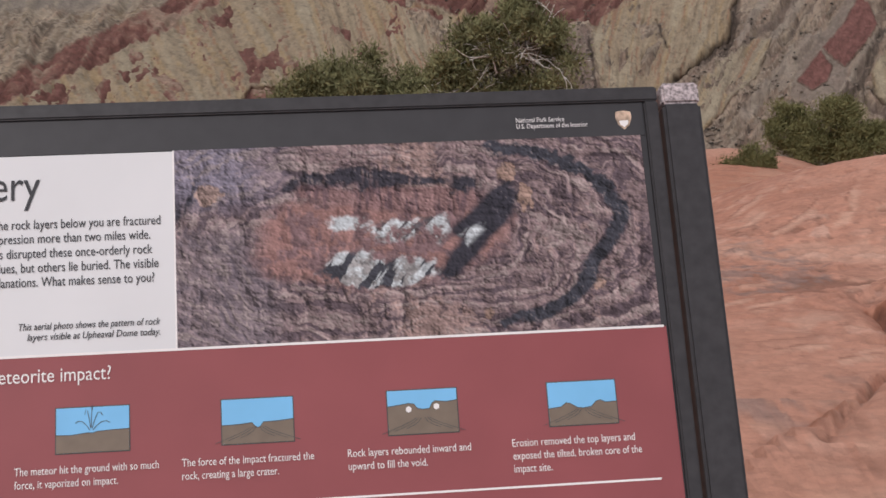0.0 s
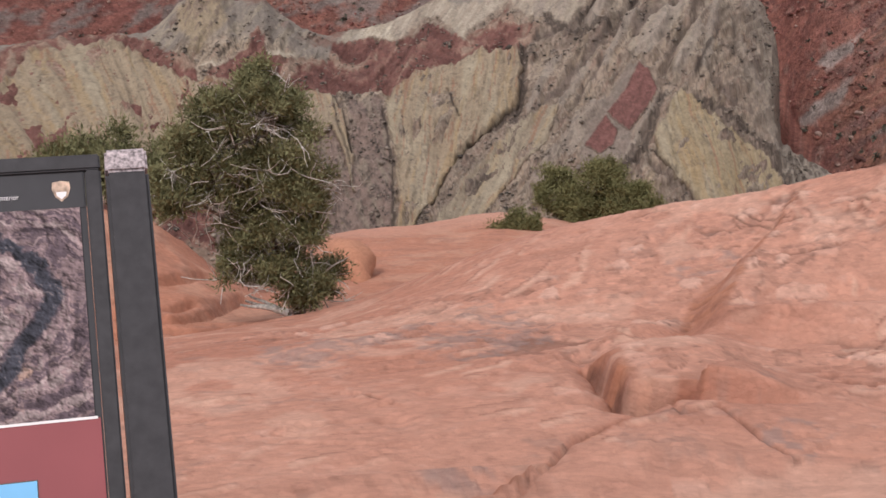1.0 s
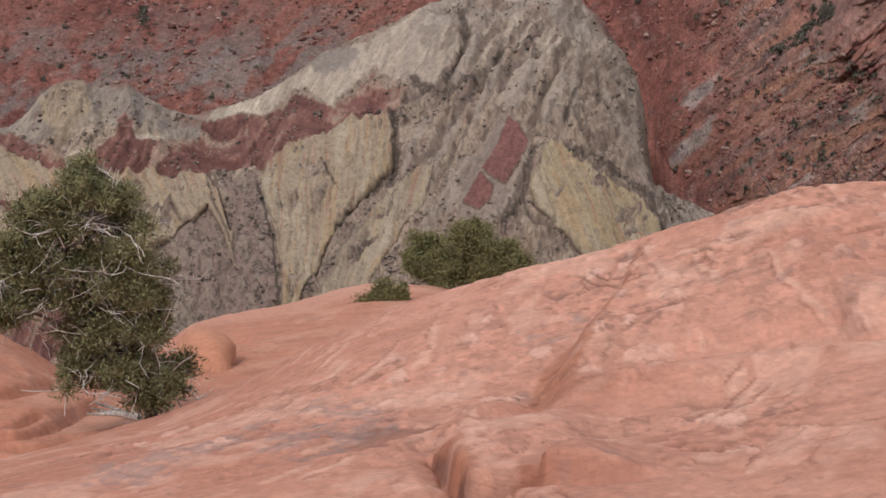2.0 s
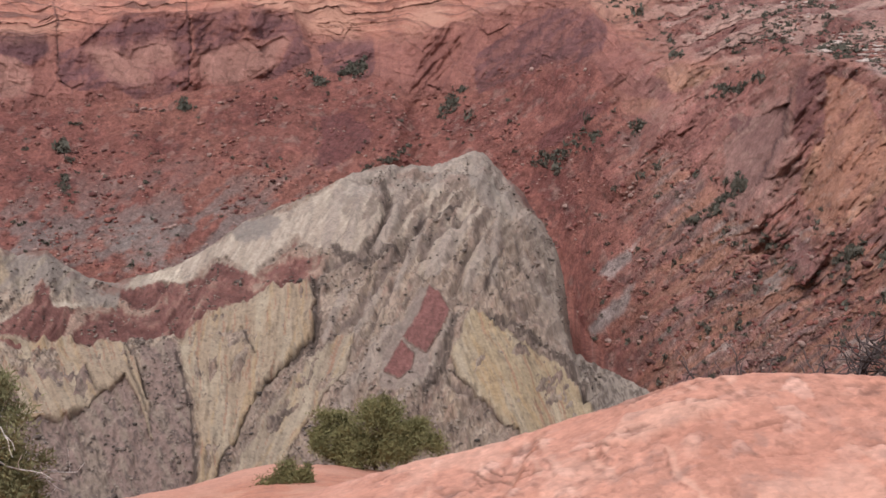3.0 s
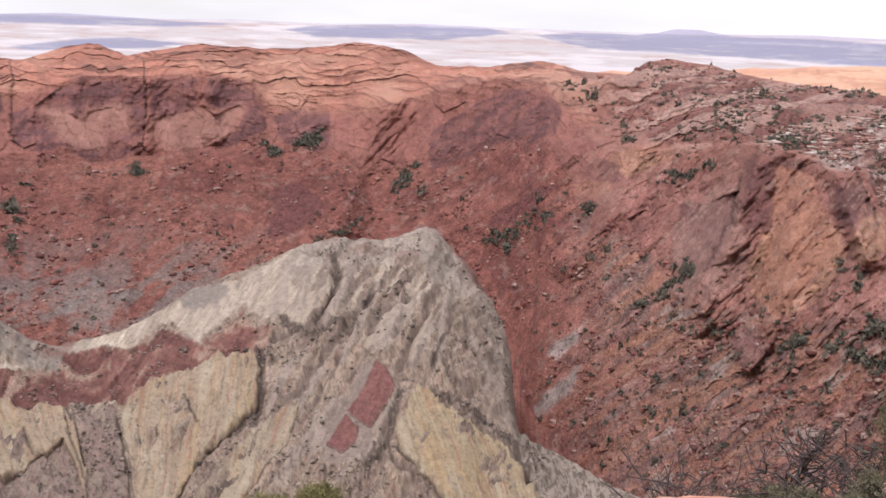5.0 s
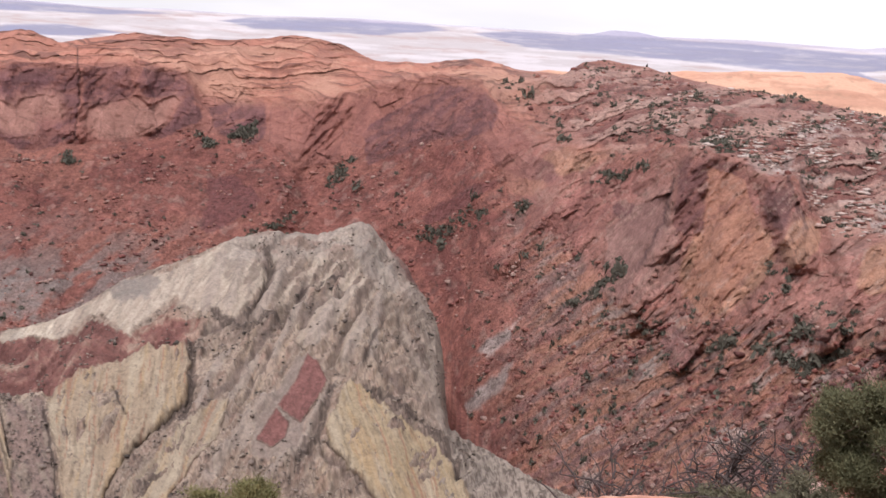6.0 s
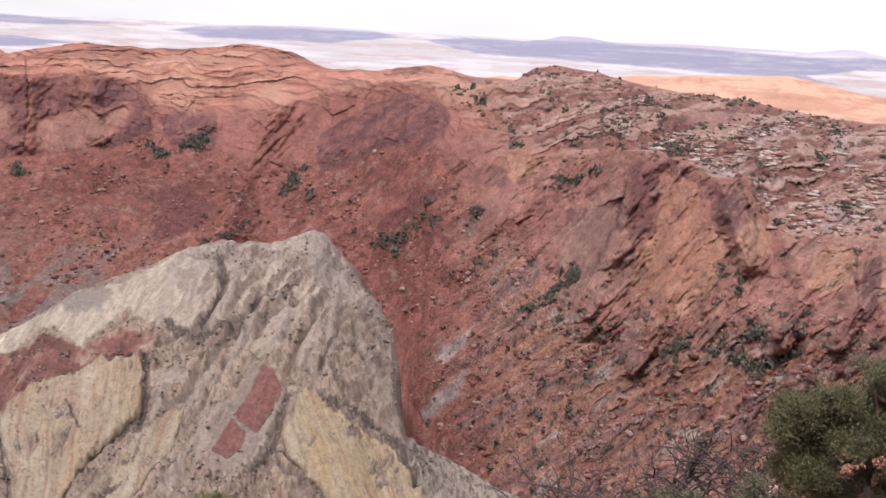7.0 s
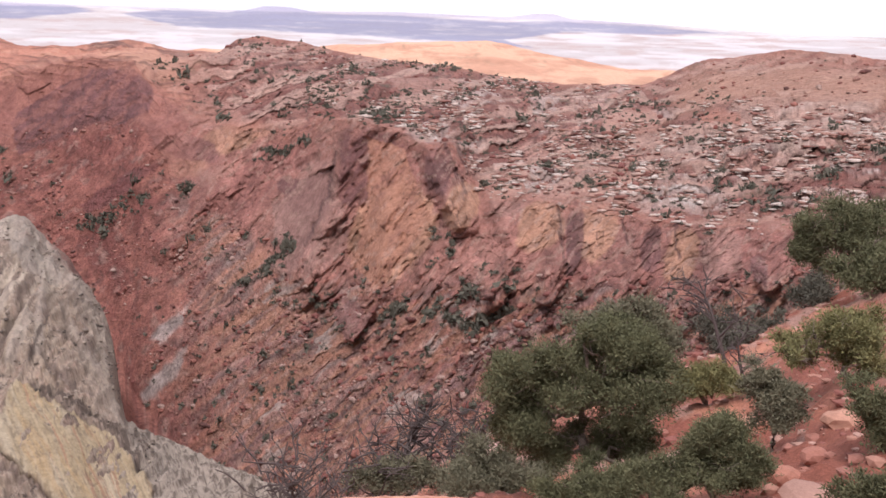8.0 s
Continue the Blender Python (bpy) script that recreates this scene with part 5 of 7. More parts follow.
    c = blend(c, (0.10, 0.08, 0.072), step(0.10, 0.04, seam) * 0.85)
    g["c"], g["zz"] = c, z + dz
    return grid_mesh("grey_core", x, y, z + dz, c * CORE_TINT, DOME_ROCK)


CORE_TINT, BED_TINT = np.array((0.665, 0.625, 0.590)), np.array((0.715, 0.668, 0.605))


def outcrop(g, name, depth, proud, colour, relief, soft=0.09):
    """A bed that stands proud of the slope inside an outline, grows out of its rubble at the edge and dips under it outside."""
    depth = depth + 0.03 * g["rub"]
    near = depth > -0.35
    rows, cols = np.where(near.any(1))[0], np.where(near.any(0))[0]
    cut = (slice(rows[0], rows[-1] + 1), slice(cols[0], cols[-1] + 1))
    d = depth[cut]
    rise = 0.25 + proud * step(-0.03, 0.02 + soft, d) + relief[cut] * step(0.0, 0.3, d) - 7 * step(-0.02, -0.14, d)
    b = np.radians(g["B"][cut])
    x, y, z = g["x"][cut], g["y"][cut], g["z"][cut]
    z = np.where(d > -0.2, z + (g["zz"][cut] - z) * step(0.4, 0.0, d), z - 14)
    c = blend(g["c"][cut] * CORE_TINT, colour[cut] * BED_TINT, step(-0.02, soft, d + 0.04 * g["spot"][cut]))
    return grid_mesh(name, x - np.sin(b) * rise * 0.8, y - np.cos(b) * rise * 0.8, z + rise * 0.5, c, DOME_ROCK, keep=d > -0.2)


def fin_colour(g, sway, seed, tint):
    B, el = g["B"], g["el"]
    B = B + 0.22 * g["bend"] + 0.05 * g["rub"]
    ribs = aslant(B, el, 9 * sway, 0.34, 5, seed, 5, True)
    fine = aslant(B, el, 9 * sway, 0.07, 1.6, seed + 7, 4)
    c = blend(tint, (0.53, 0.475, 0.375), step(-0.1, 0.4, aslant(B, el, 9 * sway, 0.5, 3, seed + 21)) * 0.8)
    c = blend(c, (0.50, 0.37, 0.215), step(0.1, 0.4, aslant(B, el, 6 * sway, 0.26, 2, seed + 31)) * 0.6)
    c = blend(c, (0.34, 0.30, 0.245), step(0.05, 0.3, fine) * 0.26)
    c = blend(c, (0.60, 0.54, 0.43), step(0.1, 0.3, -fine) * 0.22)
    c = blend(c, (0.41, 0.235, 0.17), step(0.30, 0.45, aslant(B, el, 9 * sway, 0.12, 2.0, seed + 41)) * 0.7)
    c = blend(c, (0.22, 0.185, 0.155), step(0.28, 0.42, g["spot"] + 0.3 * fine) * 0.5)
    seams = np.minimum(beside(g["wb"], g["we"], CRACKS), beside(g["wb"], g["we"], CRACKS_LEFT))
    c = blend(c, (0.12, 0.10, 0.085), step(0.07, 0.02, seams) * 0.7)
    return c, ribs * 2.3 + fine * 0.5 + 4 * aslant(B, el, 4 * sway, 1.0, 4, seed + 3, 3) - 2.0 * step(0.12, 0, seams)


uplift = new("rock_uplift")
uplift.location = (0, 0, 0)
tagged(uplift, "pale grey and yellow eroded rock uplift with dark red folded bands", "rock formation")
slope = uplift_slope()
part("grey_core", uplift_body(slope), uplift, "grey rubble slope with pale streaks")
top_line = curve(slope["bs"], FIN1_TOP)[None, :] - slope["we"]
long_fin = np.minimum(np.minimum(top_line, 3.0 + 1.6 * step(-19, -26, slope["wb"]) - 1.5 * step(-19, -16, slope["wb"]) - top_line), (-15.4 - slope["wb"]) * 0.8)
tone, lift = fin_colour(slope, -0.35, 501, YEL)
part("yellow_fin", outcrop(slope, "yellow_fin", long_fin, 2.4, tone, lift), uplift, "fluted yellow rock fin")
tone, lift = fin_colour(slope, 1, 601, YEL)
part("yellow_fin", outcrop(slope, "yellow_fin", inside(slope["wb"], slope["we"], FIN2), 2.2, tone, lift), uplift, "fluted yellow rock fin")
tone, lift = fin_colour(slope, 0.3, 651, (0.40, 0.345, 0.275))
part("grey_fin", outcrop(slope, "grey_fin", inside(slope["wb"], slope["we"], FACET), 1.5, tone, lift * 0.6), uplift, "smooth grey rock fin")
tone, lift = fin_colour(slope, -0.25, 701, (0.46, 0.385, 0.265))
part("yellow_fin", outcrop(slope, "yellow_fin", inside(slope["wb"], slope["we"], FIN3), 2.5, tone, lift * 0.5), uplift, "fluted yellow rock fin")
red_tone = blend((0.285, 0.142, 0.134), (0.22, 0.108, 0.103), step(-0.2, 0.3, slope["rub"] + slope["thin"])) * (1 + 0.3 * slope["grain"])[..., None]
for outline in (SLAB1, SLAB2):
    part("red_slab", outcrop(slope, "red_slab", inside(slope["B"] * 0.75 + slope["wb"] * 0.25, slope["el"] * 0.75 + slope["we"] * 0.25, outline) + 0.05, 1.0, red_tone, slope["thin"] * 0.3, 0.06), uplift, "smooth dark red rock slab")

# boulders and dark shrubs that lie in the trails of the slope
on_beds = np.maximum.reduce([long_fin, *(inside(slope["wb"], slope["we"], o) for o in (FIN2, FIN3, FACET, SLAB1, SLAB2, CREAM))])
lie_w = step(0.15, 0.45, slope["trail"] + 0.4 * slope["spot"]) * (on_beds < -0.05) * (slope["S"] < 1.95) * (slope["B"] > -24) * (slope["B"] < 4)
lie = rs_rocks.choice(lie_w.size, 5200, p=(lie_w / lie_w.sum()).ravel())
on_slope = dict(x=slope["x"], y=slope["y"], z=slope["zz"])
part("rubble", scatter_mesh("rubble", lie, shapes, rs_rocks.lognormal(-0.85, 0.45, 5200), rs_rocks, DOME_ROCK,
     [(0.11, 0.088, 0.074), (0.16, 0.125, 0.10), (0.24, 0.195, 0.16), (0.07, 0.06, 0.05), (0.30, 0.25, 0.20)], ground=on_slope), uplift, "dark boulders strewn down the slope", "stuff")


# ---- the near rim: slickrock sheet that falls away ahead and to the left ----
def plane_z(x, y):
    return 0.13 + 0.143 * x - 0.25 * y


S1 = [(-60, -28), (-45, -27.5), (-30.8, -26.6), (-26.2, -26.3), (-20.7, -25.95), (-18, -25.2), (-15.2, -24.2), (-10.7, -22.3), (-7.2, -21.3), (-3.6, -20.4), (0.3, -19.55), (5.1, -17.9), (8.4, -16.8), (12, -16.35), (15.6, -16.15), (19.4, -16.35), (24, -19.0), (30, -23), (40, -26), (60, -24)]
S2 = [(-60, -19.5), (-45, -19.8), (-29.2, -20.2), (-27.1, -20.8), (-25.7, -21.7), (-23.5, -23.5), (-21.4, -23.9), (-19.4, -22.4), (-18, -21.5), (-13.8, -21.1), (-9.9, -20.5), (-7.3, -20.7), (-3, -21.4), (2, -22), (8, -23), (13, -21), (17.7, -17.1), (20, -16.2), (25.5, -13.9), (28.2, -12.7), (31.4, -10.4), (34, -9.3), (45, -7), (60, -5)]


def along(x, y, line):
    """The distance from a crooked line in plan, and the side (1 on its right hand)."""
    best, side = np.full(x.shape, 1e9), np.ones(x.shape)
    for (ax, ay), (bx, by) in zip(line, line[1:]):
        ux, uy = bx - ax, by - ay
        t = np.clip(((x - ax) * ux + (y - ay) * uy) / (ux * ux + uy * uy), 0, 1)
        d = np.hypot(x - ax - t * ux, y - ay - t * uy)
        s = np.sign((x - ax) * uy - (y - ay) * ux)
        side = np.where(d < best, s, side)
        best = np.minimum(d, best)
    return best, side


def near_ground():
    bs = np.concatenate([np.arange(-180, -52, 1.6), np.arange(-50, 45.001, 0.145), np.arange(47, 180, 1.6)])
    ahead = step(85, 52, np.abs(bs))
    b = np.radians(bs)
    r1 = curve(bs, [(-60, 3.6), (60, 3.6)])
    r2 = curve(bs, [(-60, 7.2), (-30, 7.8), (-20, 8.6), (-8, 8.6), (5, 8.2), (15, 8.0), (24, 7.5), (60, 7)], 2)
    r3 = curve(bs, [(-60, 8.6), (-27, 9.0), (-20.5, 9.5), (-16, 11.5), (-8, 13), (5, 14), (14, 20), (20, 22), (60, 22)], 1)
    r4 = curve(bs, [(-60, 13), (-29, 12.6), (-25.7, 12.6), (-23.5, 13), (-21.4, 15.5), (-18, 18.5), (-13.8, 19.5), (-9.9, 21), (-3, 22), (5, 26), (14, 38), (18, 45), (25, 50), (30, 55), (60, 60)], 0.5)
    e2, e4 = curve(bs, S1, 0.6), curve(bs, S2, 0.25)
    e3 = curve(bs, [(-60, -27.5), (-27, -26.9), (-20.5, -25.6), (-16, -24.4), (-8, -23.0), (2, -23.5), (10, -23.5), (15, -22.5), (22, -21.3), (30, -20), (34, -18.5), (60, -14)], 0.5)
    rm = curve(bs, [(-60, 5.6), (-10, 6.3), (5, 6.2), (60, 5.6)], 2)
    rs = [np.full_like(bs, 0.01), r1, rm, r2, r3, r4, r4 * 1.3 + 1, r4 * 1.6 + 6, r4 * 1.7 + 20]
    z0 = plane_z(0.01 * np.sin(b), 0.01 * np.cos(b))
    z1 = plane_z(r1 * np.sin(b), r1 * np.cos(b))
    z2, z3, z4 = (EYE + r * tan_el(e) for r, e in ((r2, e2), (r3, e3), (r4, e4)))
    zm = plane_z(rm * np.sin(b), rm * np.cos(b))
    zm = zm + 0.35 * step(3, 12, bs) * np.maximum(z2 - zm, 0)
    zs = [z0, z1, zm, z2, z3, z4, z4 - 3.5 - 0.06 * r4, z4 - 25, z4 - 75]
    back = [0, 0.1, 0.15, 0.2, 0.3, 0.3, 0, -0.3, -0.6]
    zs = [h * ahead + k * (1 - ahead) for h, k in zip(zs, back)]
    x, y, z, S, R = loft(bs, rs, zs, [40, 110, 90, 40, 90, 24, 10, 4])
    S = np.interp(S, [0, 1, 3, 8], [0, 1, 2, 7])
    # round the breaks off
    for _ in range(14):
        z[1:-1] = 0.25 * z[:-2] + 0.5 * z[1:-1] + 0.25 * z[2:]
    B = np.repeat(bs[None, :], x.shape[0], 0)
    rightslope = step(11, 16, B) * step(2.3, 2.9, S)
    amp = np.clip(R / 8, 0.15, 1.2)
    wave = fbm(x, y, z, 2.6, 4, 801, 0.5) * 0.10 * amp
    t = z * 1.0 + 0.10 * x + 0.22 * fbm(x, y, z, 3.0, 3, 811)
    ledge = (t / 0.22 - np.floor(t / 0.22)) ** 4 * 0.012
    pit = -0.05 * step(0.45, 0.75, fbm(x, y, z, 0.7, 3, 821, 0.55))
    crack = -0.012 * step(0.74, 0.84, fbm(x * 0.6, y * 1.4, z, 1.7, 3, 831, 0.45, True))
    keep = step(0.3, 1.0, S) * (1 - rightslope)
    dz = keep * (wave + (ledge + pit + crack) * np.clip(R / 6, 0.3, 1))
    dz = dz + rightslope * (fbm(x, y, z, 5, 5, 841, 0.6) * 0.9 + fbm(x, y, z, 1.2, 3, 851, 0.6, True) * 0.25)
    lip = [(-0.75, 5.07), (-0.58, 4.46), (-0.28, 4.36), (-0.13, 4.32), (0.4, 4.30)]
    dug = np.zeros_like(x)
    scarp = [(-0.14, 5.5), (-0.11, 6.21), (-0.06, 6.5), (-0.03, 6.8), (0.06, 7.07), (0.15, 7.41), (0.24, 7.77), (0.36, 8.3)]
    ridge = [(-0.28, 4.36), (-0.54, 3.97), (-0.72, 3.56), (-0.9, 3.1)]
    groove = [(-0.72, 5.31), (-0.39, 5.63), (-0.23, 6.03), (0.11, 6.09), (0.77, 6.05), (1.6, 6.2)]
    cracks = [[(-0.12, 7.92), (0.04, 7.64), (0.17, 7.43)], [(-0.22, 7.33), (-0.07, 7.33), (0.06, 7.29)], [(0.46, 7.54), (0.56, 7.46), (0.62, 7.40)], [(1.62, 7.7), (1.74, 7.63)], [(-0.44, 4.38), (-0.32, 4.04), (-0.2, 4.14), (-0.11, 3.94), (0.0, 3.73), (0.14, 3.52)], [(-0.3, 9.3), (0.13, 9.2), (0.34, 9.6)], [(-2.3, 4.86), (-1.76, 5.28)], [(-2.4, 3.73), (-2.19, 3.78)], [(0.5, 5.0), (0.9, 4.7), (1.3, 4.75)], [(0.4, 3.6), (0.62, 3.45)], [(-1.25, 6.4), (-1.0, 6.5)]]
    wx, wy = x + 0.06 * fbm(x, y, z, 0.6, 3, 951), y + 0.10 * fbm(x, y, z, 0.6, 3, 953)
    d, side = along(wx, wy, lip)
    dz = dz + keep * 0.105 * step(-0.012, 0.03, -side * np.minimum(d, 1)) * step(1.3, 0.3, d) * step(-0.82, -0.6, wx) * step(0.2, -0.25, wx) - keep * step(0.3, 0.0, wx) * 0.05 * step(0.0, 0.02, side * np.minimum(d, 1)) * step(0.16, 0.03, d)
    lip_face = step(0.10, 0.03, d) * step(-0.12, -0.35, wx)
    # the steep pitted face that climbs to the skyline, broad below and narrow above
    d, side = along(wx, wy, scarp)
    across = side * np.minimum(d, 1)
    broad = 0.06 + 0.22 * step(7.3, 6.4, wy)
    stretch_y = step(5.5, 6.0, wy) * step(8.3, 7.7, wy)
    on_face = step(-1.1, -0.85, across / broad) * step(0.1, -0.1, across / broad) * stretch_y * keep
    pits = step(0.25, 0.5, fbm(x, y, z, 0.10, 3, 955, 0.6))
    dz = dz + keep * 0.19 * step(-1.0, 0.0, across / broad + 0.15 * fbm(x, y, z, 0.3, 3, 956)) * step(1.8, 0.3, d) * stretch_y - 0.03 * pits * on_face
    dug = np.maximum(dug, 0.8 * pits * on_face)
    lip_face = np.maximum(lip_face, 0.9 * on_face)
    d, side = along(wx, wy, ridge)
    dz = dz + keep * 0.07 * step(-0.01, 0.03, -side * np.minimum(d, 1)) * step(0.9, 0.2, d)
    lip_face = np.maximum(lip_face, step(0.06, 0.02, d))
    for line in ([(-0.78, 5.12), (-0.75, 5.04), (-0.70, 4.82), (-0.57, 4.44), (-0.46, 4.38), (-0.3, 4.36)], [(-0.46, 4.38), (-0.57, 4.12), (-0.68, 3.92), (-0.72, 3.37), (-0.8, 3.0)]):
        d, side = along(wx, wy, line)
        dz = dz - keep * 0.05 * step(0.045, 0.0, d)
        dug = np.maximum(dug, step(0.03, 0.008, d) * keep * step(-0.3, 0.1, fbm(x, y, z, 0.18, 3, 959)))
    d, side = along(wx, wy, groove)
    dz = dz - keep * 0.06 * step(0.25, 0.02, d)
    cracks += [[(1.46, 7.75), (1.6, 7.68), (1.73, 7.6)], [(-0.12, 8.02), (0.04, 7.78), (0.17, 7.57)], [(-0.34, 3.4), (-0.26, 3.38)], [(-1.72, 4.55), (-1.63, 4.46)], [(-2.38, 5.53), (-2.18, 5.34)]]
    for line in cracks:
        d, side = along(wx, wy, line)
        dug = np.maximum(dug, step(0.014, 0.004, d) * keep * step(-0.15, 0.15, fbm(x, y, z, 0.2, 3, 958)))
        dz = dz - keep * 0.02 * step(0.018, 0.003, d) - keep * 0.012 * step(0.0, 0.1, side * d) * step(0.3, 0.1, d)
    dz = dz * (1 - 0.85 * np.exp(-(((S - 2) / 0.28) ** 2)) * (1 - rightslope))
    for line in ([(-4.9, 8.46), (-4.44, 8.46), (-4.31, 8.49), (-4.19, 8.76), (-4.26, 9.56), (-4.29, 10.2)], [(-4.8, 8.65), (-4.53, 8.68), (-4.41, 8.72), (-4.37, 9.09)], [(-4.8, 9.4), (-4.68, 9.74), (-4.66, 10.21)], [(-5.2, 8.25), (-4.5, 8.2), (-3.9, 8.0)], [(-4.7, 8.4), (-4.1, 8.3), (-3.7, 8.6)], [(-4.3, 13.3), (-3.9, 12.6)]):
        d, side = along(wx, wy, line)
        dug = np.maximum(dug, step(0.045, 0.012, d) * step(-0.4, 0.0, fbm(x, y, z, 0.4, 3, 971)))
        dz = dz - 0.06 * step(0.06, 0.01, d) + 0.04 * step(0.0, 0.1, -side * d) * step(0.5, 0.1, d)
    f1, f1b, f1e = blocks(wx / 0.11, wy / 0.15, 781)
    f2, f2b, f2e = blocks(wx / 0.045, wy / 0.06, 791)
    zone = step(-0.05, 0.25, fbm(x, y, z, 1.6, 3, 795)) * keep * step(2.3, 2.0, S)
    dz = dz + zone * (0.010 * step(0.45, 0.6, f1b) * step(0.02, 0.10, f1e) + 0.005 * step(0.5, 0.6, f2b) * step(0.03, 0.12, f2e))
    # thin laminae that flake off along the slope, and a pale shelf near the skyline
    lam = (z + 0.06 * x + 0.05 * fbm(x, y, z, 0.9, 3, 961) + 0.012 * fbm(x, y, z, 0.15, 3, 963)) / 0.040
    lam_f, lam_bed = lam - np.floor(lam), hash3(np.floor(lam), np.floor(x / 0.14 + 2 * fbm(x, y, z, 0.4, 2, 965)), np.floor(lam * 0), 967)
    flaky = step(-0.25, 0.20, fbm(x, y, z * 2, 0.55, 4, 969, 0.6)) * keep * step(2.25, 2.0, S)
    dz = dz + flaky * 0.009 * (1 - lam_f) * (0.4 + 0.6 * (lam_bed > -0.1))
    flake_edge = flaky * step(0.22, 0.05, lam_f) * step(0.45, 0.6, lam_bed)
    flake_top = flaky * step(0.15, 0.35, lam_f) * step(0.9, 0.6, lam_f) * step(0.5, 0.65, lam_bed)
    shelf = step(-0.02, 0.03, inside(wx, wy, [(0.53, 7.47), (0.62, 7.53), (0.73, 7.80), (1.0, 7.66), (1.35, 7.5), (1.1, 7.3), (0.75, 7.28)]))
    dz = dz + 0.03 * shelf * keep
    thin_crack = fbm(wx * 0.7, wy * 1.5, z, 0.55, 3, 833, 0.45, True)
    dug = np.maximum(dug, step(0.74, 0.82, thin_crack) * keep * (0.25 + 0.75 * zone) * 0.7)
    dz = dz - 0.012 * step(0.70, 0.82, thin_crack) * keep
    z2_ = z + dz
    n1 = fbm(x, y, z * 2, 3.5, 4, 861)
    flake = fbm(x * 0.8, y, z * 2, 0.20, 4, 871, 0.62)
    c = blend((0.52, 0.275, 0.198), (0.47, 0.228, 0.158), step(-0.2, 0.35, n1))
    c = blend(c, (0.62, 0.375, 0.290), step(0.18, 0.45, flake + 0.2 * n1) * 0.28)
    fleck = fbm(x, y, z, 0.07, 3, 876, 0.6)
    c = c * (1 + zone * (0.10 * f1 + 0.10 * f2))[..., None]
    c = blend(c, (0.66, 0.43, 0.34), zone * step(0.45, 0.6, f1b) * step(0.0, 0.3, f1) * 0.7)
    # chip rims: thin shadow edges put into the colour
    c = blend(c, (0.22, 0.12, 0.09), zone * (step(0.10, 0.02, f1e) * step(0.35, 0.6, f1b) + step(0.55, 0.7, -f2b) * step(-0.2, 0.3, flake)) * 0.55)
    c = blend(c, (0.63, 0.40, 0.30), np.maximum(flake_top * 0.65, shelf * keep * 0.6))
    # each lamina's edge gets its shadow line as dark colour
    c = blend(c, (0.25, 0.125, 0.09), flake_edge * 0.8)
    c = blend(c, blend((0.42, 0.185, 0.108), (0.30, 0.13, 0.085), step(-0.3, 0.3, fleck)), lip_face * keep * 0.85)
    # shade in cracks, pits and the undercut lip painted as dark brown
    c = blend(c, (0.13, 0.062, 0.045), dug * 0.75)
    c = blend(c, (0.66, 0.43, 0.345), step(0.35, 0.55, fleck) * step(-0.2, 0.2, flake) * 0.3)
    c = blend(c, (0.25, 0.12, 0.085), step(0.40, 0.58, -fleck) * 0.4)
    c = blend(c, (0.36, 0.175, 0.125), step(0.15, 0.45, -flake) * 0.3)
    c = blend(c, (0.37, 0.165, 0.112), step(0.15, 0.5, fbm(x, y, z, 1.4, 4, 891)) * 0.35)
    c = blend(c, (0.25, 0.175, 0.150), step(0.22, 0.42, fbm(x, y, z, 0.16, 4, 901, 0.68)) * step(0.0, 0.3, fbm(x, y, z, 1.3, 3, 911)) * 0.35)
    pale = fbm(x, y * 0.7, z, 0.45, 4, 913, 0.6)
    c = blend(c, (0.63, 0.40, 0.305), step(0.12, 0.32, pale) * step(2.3, 2.0, S) * 0.45)
    lichen = patches(wx, wy, [(-1.56, 6.0, 0.45, 0.6), (0.1, 3.78, 0.13, 0.22), (-0.28, 7.15, 0.28, 0.2), (-0.92, 3.4, 0.2, 0.15), (-2.2, 5.6, 0.4, 0.3)], 0.8 * fbm(x, y, z, 0.3, 4, 903, 0.6))
    c = blend(c, (0.28, 0.205, 0.185), lichen * step(-0.15, 0.3, fleck + 0.5 * flake) * 0.6)
    c = blend(c, (0.45, 0.205, 0.130), step(2.2, 2.8, S) * 0.75)
    c = blend(c, (0.53, 0.31, 0.22), step(2.3, 2.7, S) * step(-0.1, 0.3, fbm(x, y, z, 0.5, 4, 907, 0.6)) * (1 - rightslope) * 0.6)
    c = blend(c, (0.30, 0.15, 0.11), step(2.3, 2.7, S) * step(0.15, 0.4, fbm(x, y, z * 2, 0.25, 4, 908, 0.65)) * (1 - rightslope) * 0.5)
    c = blend(c, (0.55, 0.31, 0.23), step(3.6, 3.95, S) * step(-20, -16, B) * step(5, -3, B) * 0.6)
    c = blend(c, (0.25, 0.095, 0.066), rightslope * step(-0.5, 0.1, n1))
    c = blend(c, (0.36, 0.235, 0.19), rightslope * step(0.1, 0.35, fbm(x, y, z, 1.5, 4, 921, 0.6)) * 0.8)
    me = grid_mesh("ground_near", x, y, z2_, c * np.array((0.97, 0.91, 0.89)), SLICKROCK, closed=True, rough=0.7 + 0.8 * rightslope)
    return tagged(new("ground_near", me), "smooth pink-orange slickrock at the crater's rim", "rock ground", kind="structure")


rim_rock = near_ground()


